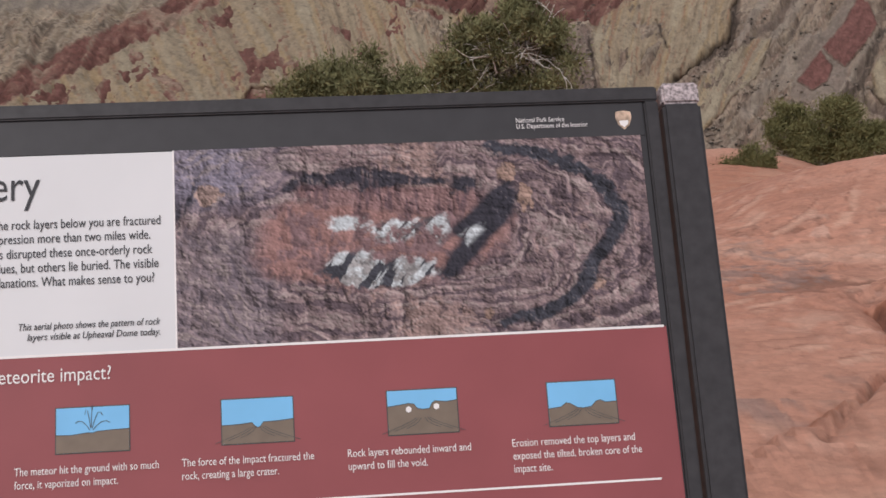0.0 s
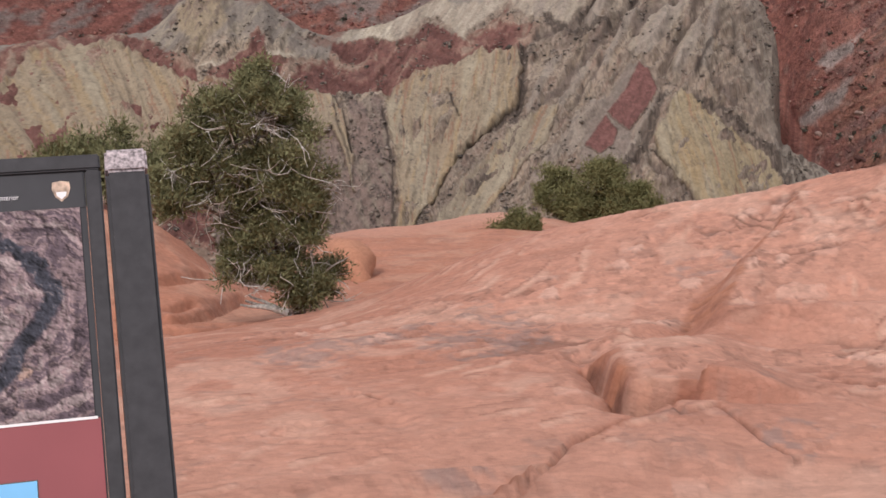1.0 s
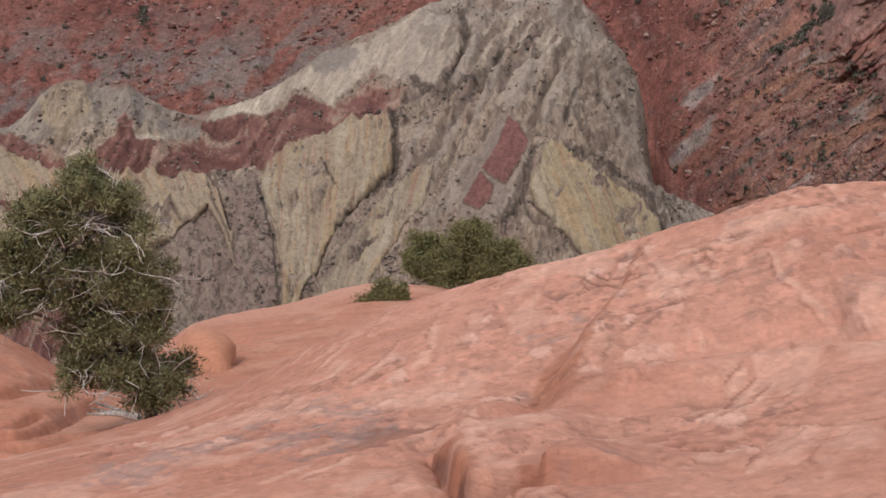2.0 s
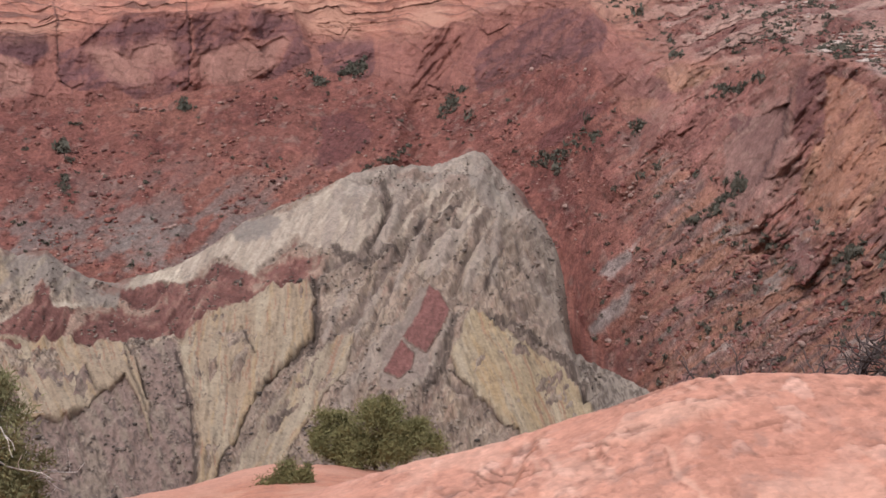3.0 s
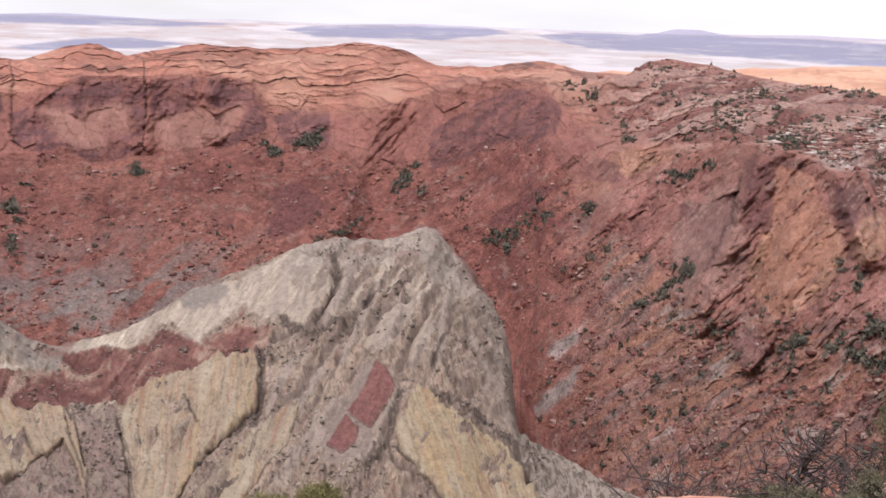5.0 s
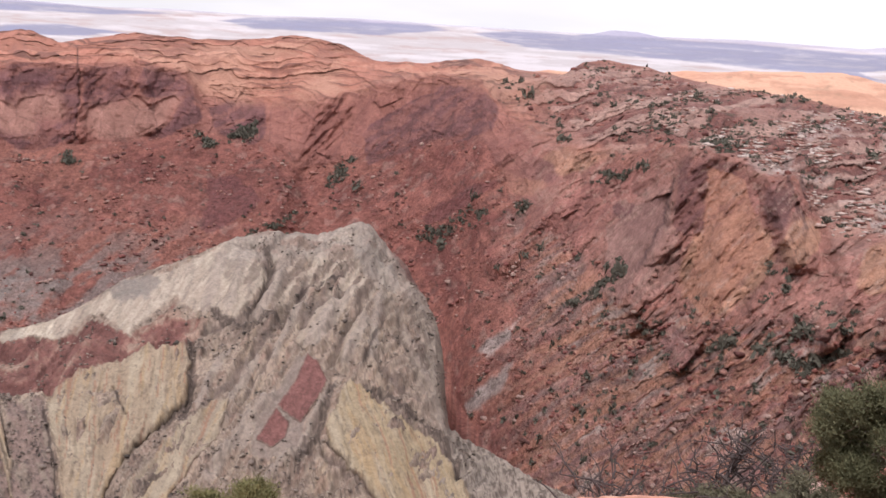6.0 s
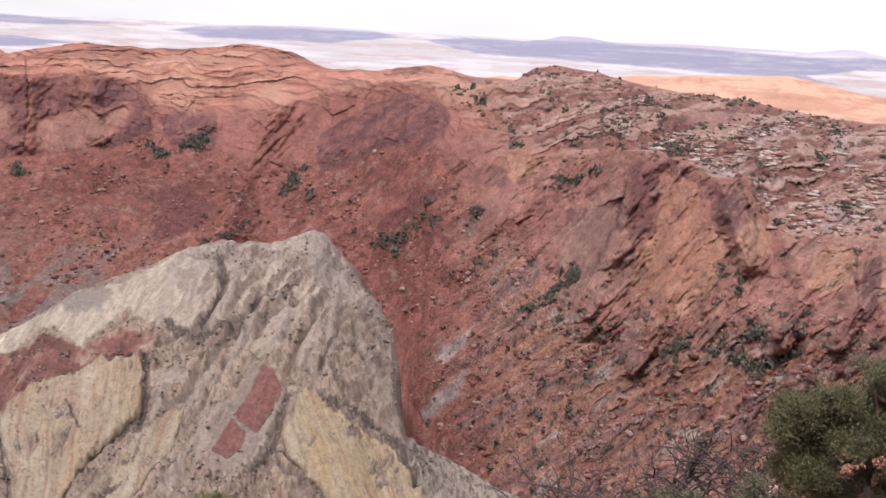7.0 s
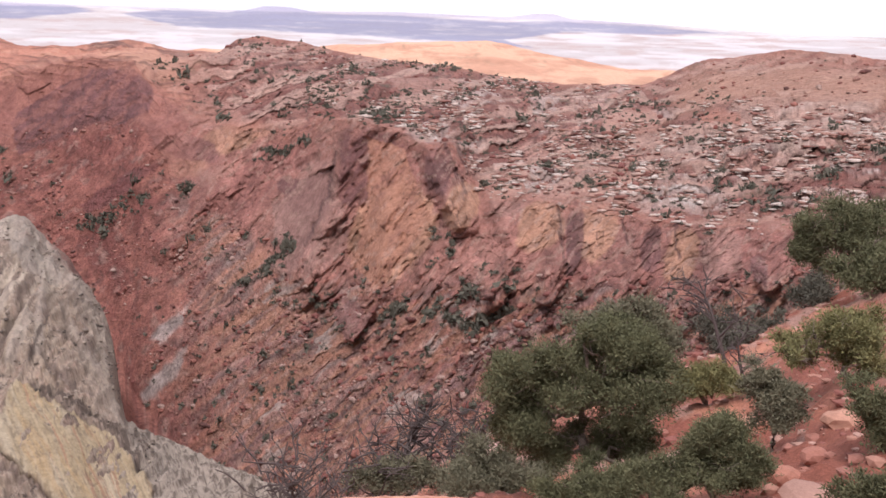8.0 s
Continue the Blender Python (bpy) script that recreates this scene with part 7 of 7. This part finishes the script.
PAINT = plain_material("dark_painted_metal", (0.043, 0.040, 0.043), 0.5, 0.0, 0.015, 0.18, 0.0004)
BAND = plain_material("charcoal_print", (0.047, 0.045, 0.049), 0.5, 0.0, 0.03, 0.08)
WORN = plain_material("worn_bare_metal", (0.40, 0.34, 0.345), 0.7, 0.0, 0.004, 0.65, 0.0006)
PAPER = plain_material("white_print", (0.70, 0.69, 0.70), 0.5, 0.0, 0.2, 0.04)
MAROON = plain_material("maroon_print", (0.285, 0.078, 0.084), 0.5, 0.0, 0.12, 0.06)
INK = plain_material("black_ink", (0.045, 0.045, 0.05), 0.6, 0.0, 0.05, 0.05)
WHITE_INK = plain_material("white_ink", (0.82, 0.78, 0.77), 0.6, 0.0, 0.05, 0.05)
BLUE_INK = plain_material("sky_blue_print", (0.20, 0.50, 0.80), 0.5, 0.0, 0.05, 0.04)
EARTH_INK = plain_material("brown_print", (0.195, 0.150, 0.115), 0.5, 0.0, 0.02, 0.08)
LINE_INK = plain_material("grey_line_print", (0.085, 0.085, 0.085), 0.6, 0.0, 0.05, 0.05)
BADGE_INK = plain_material("tan_badge_print", (0.50, 0.36, 0.27), 0.5, 0.0, 0.008, 0.5)


def photo_material():
    m, n, l, p = nodes_of("aerial_photo_print")
    att = n.new("ShaderNodeAttribute")
    att.attribute_name = "rock"
    l.new(att.outputs["Color"], p.inputs["Base Color"])
    p.inputs["Roughness"].default_value = 0.6
    p.inputs["Specular IOR Level"].default_value = 0.1
    return m


def slab_box(name, u0, u1, v0, v1, n0, n1, material, bevel=0.0):
    bm = bmesh.new()
    bmesh.ops.create_cube(bm, size=1)
    for q in bm.verts:
        q.co = Vector(((u0 + u1) / 2 + q.co.x * (u1 - u0), (v0 + v1) / 2 + q.co.y * (v1 - v0), (n0 + n1) / 2 + q.co.z * (n1 - n0)))
    if bevel:
        bmesh.ops.bevel(bm, geom=bm.edges[:], offset=bevel, segments=2, affect="EDGES")
    me = bpy.data.meshes.new(name)
    bm.to_mesh(me)
    bm.free()
    me.materials.append(material)
    return me


def flat(name, points, height, material):
    """A flat printed shape a little above the panel."""
    return py_mesh(name, [(u, v, height) for u, v in points], [tuple(range(len(points)))], material)


def stroke(name, points, width, height, material):
    """A printed line of even width."""
    vs, fs = [], []
    pts = [Vector((u, v, height)) for u, v in points]
    for i, p in enumerate(pts):
        d = (pts[min(i + 1, len(pts) - 1)] - pts[max(i - 1, 0)]).normalized()
        o = Vector((-d.y, d.x, 0)) * width / 2
        vs += [p - o, p + o]
    for i in range(len(pts) - 1):
        fs.append((2 * i, 2 * i + 2, 2 * i + 3, 2 * i + 1))
    return py_mesh(name, vs, fs, material)


def words(text, u0, u1, v, size, material, italic=0.0, height=0.0022):
    """A line of print between two places on its baseline."""
    cu = bpy.data.curves.new("print", "FONT")
    cu.body, cu.size, cu.shear, cu.extrude, cu.resolution_u = text, size, italic, 0.0001, 3
    ob = bpy.data.objects.new("print", cu)
    scene.collection.objects.link(ob)
    me = bpy.data.meshes.new_from_object(ob.evaluated_get(bpy.context.evaluated_depsgraph_get()))
    bpy.data.objects.remove(ob)
    xs = [q.co.x for q in me.vertices]
    k, lo = (u1 - u0) / (max(xs) - min(xs)), min(xs)
    for q in me.vertices:
        q.co = Vector((u0 + (q.co.x - lo) * k, v + q.co.y, height + q.co.z))
    me.materials.clear()
    me.materials.append(material)
    return me


# outlines on the printed aerial view (along, up)
PRINT_FLOOR = [(0.175, 0.594), (0.23, 0.703), (0.372, 0.67), (0.545, 0.623), (0.639, 0.662), (0.702, 0.578), (0.671, 0.406), (0.545, 0.285), (0.403, 0.253), (0.293, 0.294), (0.191, 0.325), (0.159, 0.424)]
PRINT_WALL = [(0.246, 0.797), (0.372, 0.766), (0.482, 0.765), (0.576, 0.756), (0.647, 0.739), (0.639, 0.643), (0.545, 0.604), (0.435, 0.635), (0.348, 0.672), (0.261, 0.719)]
PRINT_SHADOW = [(0.663, 0.738), (0.71, 0.801), (0.718, 0.693), (0.694, 0.559), (0.647, 0.467), (0.624, 0.392), (0.576, 0.291), (0.537, 0.305), (0.561, 0.399), (0.584, 0.474), (0.576, 0.552), (0.616, 0.626)]
PRINT_MOUNT = [(0.293, 0.352), (0.332, 0.443), (0.387, 0.457), (0.435, 0.394), (0.474, 0.409), (0.529, 0.364), (0.537, 0.315), (0.506, 0.28), (0.435, 0.249), (0.372, 0.276), (0.309, 0.312)]
PRINT_CLIFFS = [[(0.261, 0.863), (0.305, 0.868), (0.309, 0.791), (0.254, 0.796)], [(0.387, 0.87), (0.458, 0.864), (0.47, 0.766), (0.387, 0.764)], [(0.513, 0.83), (0.569, 0.824), (0.576, 0.775), (0.513, 0.781)], [(0.584, 0.823), (0.639, 0.798), (0.647, 0.739), (0.576, 0.746)], [(0.214, 0.791), (0.261, 0.824), (0.254, 0.777), (0.222, 0.761)], [(0.295, 0.868), (0.40, 0.872), (0.40, 0.79), (0.295, 0.792)], [(0.45, 0.862), (0.52, 0.84), (0.52, 0.782), (0.45, 0.775)], [(0.003, 0.763), (0.045, 0.863), (0.041, 0.74), (0.017, 0.648), (0.003, 0.649)]]
PRINT_PALE = [[(0.40, 0.56), (0.46, 0.60), (0.52, 0.57), (0.49, 0.50), (0.43, 0.49)], [(0.317, 0.608), (0.387, 0.626), (0.407, 0.58), (0.348, 0.557), (0.32, 0.564)], [(0.506, 0.589), (0.561, 0.622), (0.576, 0.552), (0.545, 0.459), (0.529, 0.538)], [(0.592, 0.512), (0.624, 0.547), (0.631, 0.508), (0.6, 0.443)], [(0.466, 0.583), (0.498, 0.59), (0.498, 0.522), (0.474, 0.486)]]
PRINT_VALLEY = [[(0.663, 0.971), (0.75, 0.924), (0.828, 0.868), (0.883, 0.794), (0.927, 0.692), (0.937, 0.573), (0.915, 0.457), (0.868, 0.345), (0.848, 0.229), (0.805, 0.137), (0.734, 0.071), (0.671, 0.056)]]


def photo_mesh(material):
    """The printed aerial view: a ringed crater with a pale middle, dark cliffs and a dark outer valley."""
    rows, cols = 215, 520
    a, b = np.meshgrid(np.linspace(0, 1, cols), np.linspace(0, 1, rows))
    X, Y = a * 5.0, b * 2.1
    n1, n2, n3 = fbm(X, Y, 0.0, 0.9, 5, 1001, 0.62), fbm(X, Y, 0.0, 0.16, 4, 1003, 0.65), fbm(X, Y, 0.0, 0.05, 3, 1005, 0.65)
    wa, wb = a + 0.012 * n1 + 0.016 * n2 + 0.006 * n3, b + 0.025 * n1 + 0.035 * n2 + 0.01 * n3

    def area(outlines, soft=0.012):
        return step(-soft, soft, np.maximum.reduce([inside(wa, wb, o) for o in outlines]))

    round_it = np.hypot((a - 0.46) / 0.44, (b - 0.50) / 0.40)
    turn = np.arctan2(b - 0.5, a - 0.46)
    strata = fbm((round_it + 0.26 * n1 + 0.04 * n2) * 24, turn * 3.5 + 0.8 * n1, 0.0, 1.0, 4, 1013, 0.6)
    c = blend((0.215, 0.140, 0.128), (0.105, 0.070, 0.072), step(-0.05, 0.25, strata + 0.25 * n2))
    c = blend(c, (0.30, 0.185, 0.150), step(0.1, 0.45, n1 + 0.4 * n3) * 0.8)
    c = blend(c, (0.20, 0.165, 0.190), step(0.26, 0.08, a + 0.08 * n1) * step(0.60, 0.78, b + 0.1 * n1) * 0.85)
    c = blend(c, (0.165, 0.125, 0.130), step(0.24, 0.12, a + 0.08 * n1) * step(0.66, 0.5, b) * 0.7)
    c = blend(c, (0.37, 0.275, 0.235), step(0.15, 0.4, -strata - 0.4 * n3) * 0.5)
    low = area([PRINT_FLOOR], 0.03)
    c = blend(c, blend((0.30, 0.150, 0.122), (0.20, 0.112, 0.105), step(0.0, 0.3, n2 + 0.6 * n1 + step(0.35, 0.55, a) * 0.25)), low * 0.9)
    rill = fbm(a * 60, b * 5, 0.0, 1.0, 3, 1011, 0.6)
    c = blend(c, blend((0.215, 0.115, 0.102), (0.125, 0.07, 0.07), step(0.0, 0.25, rill)), area([PRINT_WALL], 0.02) * 0.9)
    c = blend(c, (0.045, 0.038, 0.044), area(PRINT_CLIFFS) * step(0.5, 0.25, rill))
    c = blend(c, (0.042, 0.036, 0.042), area([PRINT_SHADOW]))
    ribs = fbm((a - 0.30 * b) * 55 + 0.6 * n2, b * 7, 0.0, 1.0, 3, 1009)
    pale = blend((0.50, 0.48, 0.45), (0.28, 0.24, 0.215), step(0.0, 0.35, n2))
    c = blend(c, blend(pale, (0.055, 0.05, 0.055), step(0.02, 0.14, ribs)), area([PRINT_MOUNT]))
    c = blend(c, blend(pale, (0.10, 0.08, 0.08), step(0.15, 0.3, ribs)), area(PRINT_PALE) * step(0.45, 0.2, n2))
    wob = 0.55 * n1 + 0.75 * n2 + 0.4 * n3
    c = blend(c, (0.42, 0.25, 0.17), patches(a, b, [(0.70, 0.83, 0.022, 0.04), (0.735, 0.69, 0.02, 0.06), (0.64, 0.10, 0.014, 0.03), (0.07, 0.76, 0.03, 0.05), (0.87, 0.23, 0.018, 0.03)], wob) * 0.6)
    c = blend(c, (0.052, 0.047, 0.053), step(0.024, 0.012, beside(wa, wb * 0.6, [[(p, q * 0.6) for p, q in PRINT_VALLEY[0]]]) + 0.008 * step(0.72, 0.64, a)))
    # the print shows broken, side-lit ground
    relief = fbm(X + 0.15 * n1, Y * 1.5, 0.0, 0.42, 6, 1021, 0.62, True) + 0.12 * strata
    lit_side = np.clip(6 * (np.gradient(relief, axis=1) + 0.5 * np.gradient(relief, axis=0)), -0.75, 0.9)
    c = c * np.array((0.98, 1.08, 1.2)) * (1 + 0.25 * n3)[..., None] * (1 + lit_side * (0.95 - 0.35 * low))[..., None]
    c = blend(c, (0.40, 0.30, 0.26), step(0.6, 0.9, lit_side) * (1 - low) * 0.35)
    return grid_mesh("photo", a * 0.580, -0.245 + b * 0.245, a * 0 + 0.0016, c[:, :], material)


def sign():
    top = new("information_sign")
    top.matrix_world = SIGN_M
    part("panel", slab_box("panel", -0.400, 0.588, -0.565, 0.046, -0.012, 0.0, BAND), top, "dark backing panel")
    part("header_band", slab_box("header_band", -0.398, 0.586, 0.0, 0.044, 0.0, 0.0010, BAND), top, "charcoal header strip")
    part("white_field", slab_box("white_field", -0.398, -0.0015, -0.2445, -0.001, 0.0, 0.0012, PAPER), top, "white text field")
    part("maroon_field", slab_box("maroon_field", -0.398, 0.586, -0.562, -0.2465, 0.0, 0.0012, MAROON), top, "maroon field")
    me = photo_mesh(photo_material())
    me.flip_normals()
    part("photo", me, top, "printed aerial photograph of a crater")
    part("divider", slab_box("divider", -0.398, 0.583, -0.2475, -0.2445, 0.0012, 0.0018, WHITE_INK), top, "white line")
    part("divider", slab_box("divider", -0.0015, 0.0005, -0.2445, 0.0, 0.0012, 0.0018, WHITE_INK), top, "white line")
    part("divider", slab_box("divider", 0.02, 0.560, -0.4303, -0.4278, 0.0012, 0.0018, WHITE_INK), top, "white line")
    part("top_rail", slab_box("top_rail", -0.42, 0.6065, 0.0445, 0.0635, -0.016, 0.006, PAINT, 0.002), top)
    part("bottom_rail", slab_box("bottom_rail", -0.42, 0.6065, -0.585, -0.5655, -0.016, 0.006, PAINT, 0.002), top)
    part("side_rail", slab_box("side_rail", 0.5885, 0.6065, -0.565, 0.044, -0.016, 0.006, PAINT, 0.002), top)
    part("side_rail", slab_box("side_rail", -0.42, -0.4005, -0.565, 0.044, -0.016, 0.006, PAINT, 0.002), top)
    for u0, u1 in ((0.6115, 0.6605), (-0.474, -0.425)):
        arm = part("side_arm", slab_box("side_arm", u0, u1, -0.62, 0.0385, -0.052, 0.010, PAINT, 0.004), top, "dark square metal arm")
        part("worn_end", slab_box("worn_end", u0 + 0.0005, u1 - 0.0005, 0.0385, 0.0665, -0.051, 0.0093, WORN, 0.003), arm, "chipped pale metal end")
    down = SIGN_M.to_3x3().inverted() @ Vector((0, 0, -1))
    for u in (0.40, -0.22):
        foot = Vector((u, -0.30, -0.03))
        w = SIGN_M @ foot
        drop = w.z - ground_at(w.x, w.y) + 0.05
        side = Vector((1, 0, 0))
        back = down.cross(side).normalized()
        vs = [foot + side * a * 0.03 + back * b * 0.03 + down * k for k in (0, drop) for a, b in ((-1, -1), (1, -1), (1, 1), (-1, 1))]
        part("leg", py_mesh("leg", vs, [(0, 1, 5, 4), (1, 2, 6, 5), (2, 3, 7, 6), (3, 0, 4, 7), (3, 2, 1, 0), (4, 5, 6, 7)], PAINT), top, "dark square metal leg")
    lines = [
        ("ery", -0.214, -0.158, -0.0565, 0.056, INK, 0), ("he rock layers below you are fractured", -0.2055, -0.017, -0.0925, 0.0165, INK, 0),
        ("pression more than two miles wide.", -0.2050, -0.029, -0.1100, 0.0165, INK, 0), ("s disrupted these once-orderly rock", -0.2040, -0.027, -0.1280, 0.0165, INK, 0),
        ("lues, but others lie buried. The visible", -0.2045, -0.020, -0.1455, 0.0165, INK, 0), ("lanations. What makes sense to you?", -0.2040, -0.025, -0.1630, 0.0165, INK, 0),
        ("This aerial photo shows the pattern of rock", -0.181, -0.019, -0.2150, 0.0118, INK, 0.22), ("layers visible at Upheaval Dome today.", -0.171, -0.019, -0.2275, 0.0118, INK, 0.22),
        ("eteorite impact?", -0.203, -0.076, -0.2770, 0.0235, WHITE_INK, 0),
        ("The meteor hit the ground with so much", -0.184, -0.023, -0.3830, 0.0130, WHITE_INK, 0), ("force, it vaporized on impact.", -0.184, -0.069, -0.3980, 0.0130, WHITE_INK, 0),
        ("The force of the impact fractured the", 0.003, 0.154, -0.3830, 0.0130, WHITE_INK, 0), ("rock, creating a large crater.", 0.003, 0.113, -0.3980, 0.0130, WHITE_INK, 0),
        ("Rock layers rebounded inward and", 0.193, 0.337, -0.3830, 0.0130, WHITE_INK, 0), ("upward to fill the void.", 0.193, 0.285, -0.3980, 0.0130, WHITE_INK, 0),
        ("Erosion removed the top layers and", 0.386, 0.533, -0.3820, 0.0130, WHITE_INK, 0), ("exposed the tilted, broken core of the", 0.386, 0.540, -0.3970, 0.0130, WHITE_INK, 0), ("impact site.", 0.386, 0.431, -0.4120, 0.0130, WHITE_INK, 0),
        ("National Park Service", 0.4235, 0.485, 0.0215, 0.0088, WHITE_INK, 0), ("U.S. Department of the Interior", 0.4235, 0.514, 0.0135, 0.0088, WHITE_INK, 0),
    ]
    for text, u0, u1, v, size, ink, lean in lines:
        part("text_line", words(text, u0, u1, v, size, ink, lean), top)
    # the small arrowhead badge, as plain shapes
    badge = part("badge", flat("badge", [(0.561, 0.008), (0.568, 0.014), (0.5715, 0.024), (0.5705, 0.032), (0.561, 0.0335), (0.5515, 0.032), (0.5505, 0.024), (0.554, 0.014)], 0.0016, BADGE_INK), top, "small tan arrowhead badge")
    part("badge_field", flat("badge_field", [(0.561, 0.011), (0.566, 0.015), (0.567, 0.020), (0.555, 0.020), (0.556, 0.015)], 0.0019, WHITE_INK), badge)
    profiles = [
        [(0, 0.40), (0.2, 0.39), (0.44, 0.43), (0.5, 0.42), (0.56, 0.45), (0.8, 0.47), (1, 0.48)],
        [(0, 0.42), (0.25, 0.43), (0.42, 0.46), (0.46, 0.38), (0.5, 0.34), (0.54, 0.37), (0.58, 0.46), (0.8, 0.47), (1, 0.50)],
        [(0, 0.64), (0.12, 0.66), (0.3, 0.70), (0.38, 0.68), (0.42, 0.58), (0.5, 0.55), (0.6, 0.56), (0.64, 0.68), (0.68, 0.73), (0.85, 0.70), (1, 0.73)],
        [(0, 0.40), (0.18, 0.43), (0.26, 0.52), (0.32, 0.50), (0.42, 0.40), (0.5, 0.38), (0.62, 0.40), (0.70, 0.52), (0.76, 0.55), (0.84, 0.49), (1, 0.50)],
    ]
    for i, (u0, shape) in enumerate(zip((-0.138, 0.0495, 0.242, 0.433), profiles)):
        w, h, v0 = 0.082, 0.0515, -0.3602
        box = part("diagram", slab_box("diagram", u0 - 0.0012, u0 + w + 0.0012, v0 - 0.0012, v0 + h + 0.0012, 0.0012, 0.0016, LINE_INK), top, "small framed diagram of crater forming")
        part("sky_field", flat("sky_field", [(u0, v0), (u0 + w, v0), (u0 + w, v0 + h), (u0, v0 + h)], 0.0019, BLUE_INK), box)
        pts = [(u0 + a * w, v0 + b * h) for a, b in shape]
        part("earth_field", flat("earth_field", [(u0, v0), (u0 + w, v0)] + pts[::-1], 0.0022, EARTH_INK), box)
        part("outline", stroke("outline", pts, 0.0008, 0.0025, LINE_INK), box)
        for k in range(0 if i == 0 else 6):
            s = -1 if k % 2 else 1
            f = 0.10 + 0.14 * (k // 2)
            curve_pts = [(u0 + w * (0.5 + s * (f * 0.25 + (0.12 + f) * q)), v0 + h * (0.36 - 0.36 * q ** (0.45 + f) * (0.55 + f))) for q in (0, 0.2, 0.4, 0.6, 0.8, 1.0)]
            part("stratum_line", stroke("stratum_line", curve_pts, 0.0006, 0.0025, LINE_INK), box)
        if i == 0:
            for s, r, q in ((-1, 0.22, 0.26), (-0.75, 0.12, 0.5), (0.3, 0.06, 0.62), (0.8, 0.2, 0.45), (1, 0.26, 0.24)):
                arc = [(u0 + w * (0.48 + s * r * k), v0 + h * (0.44 + q * math.sin(k * 2.2))) for k in (0.08, 0.3, 0.55, 0.8, 1.0)]
                part("spray_line", stroke("spray_line", arc, 0.0007, 0.0025, LINE_INK), box)
        if i == 2:
            for cx, cy in ((0.30, 0.56), (0.70, 0.60)):
                part("white_block", flat("white_block", [(u0 + w * (cx + 0.045 * math.cos(k * 1.05 + 0.4)), v0 + h * (cy + 0.075 * math.sin(k * 1.05 + 0.4))) for k in range(6)], 0.0027, WHITE_INK), box)
    return tagged(top, "dark-framed slanted information panel with aerial photo", "information sign")


sign()
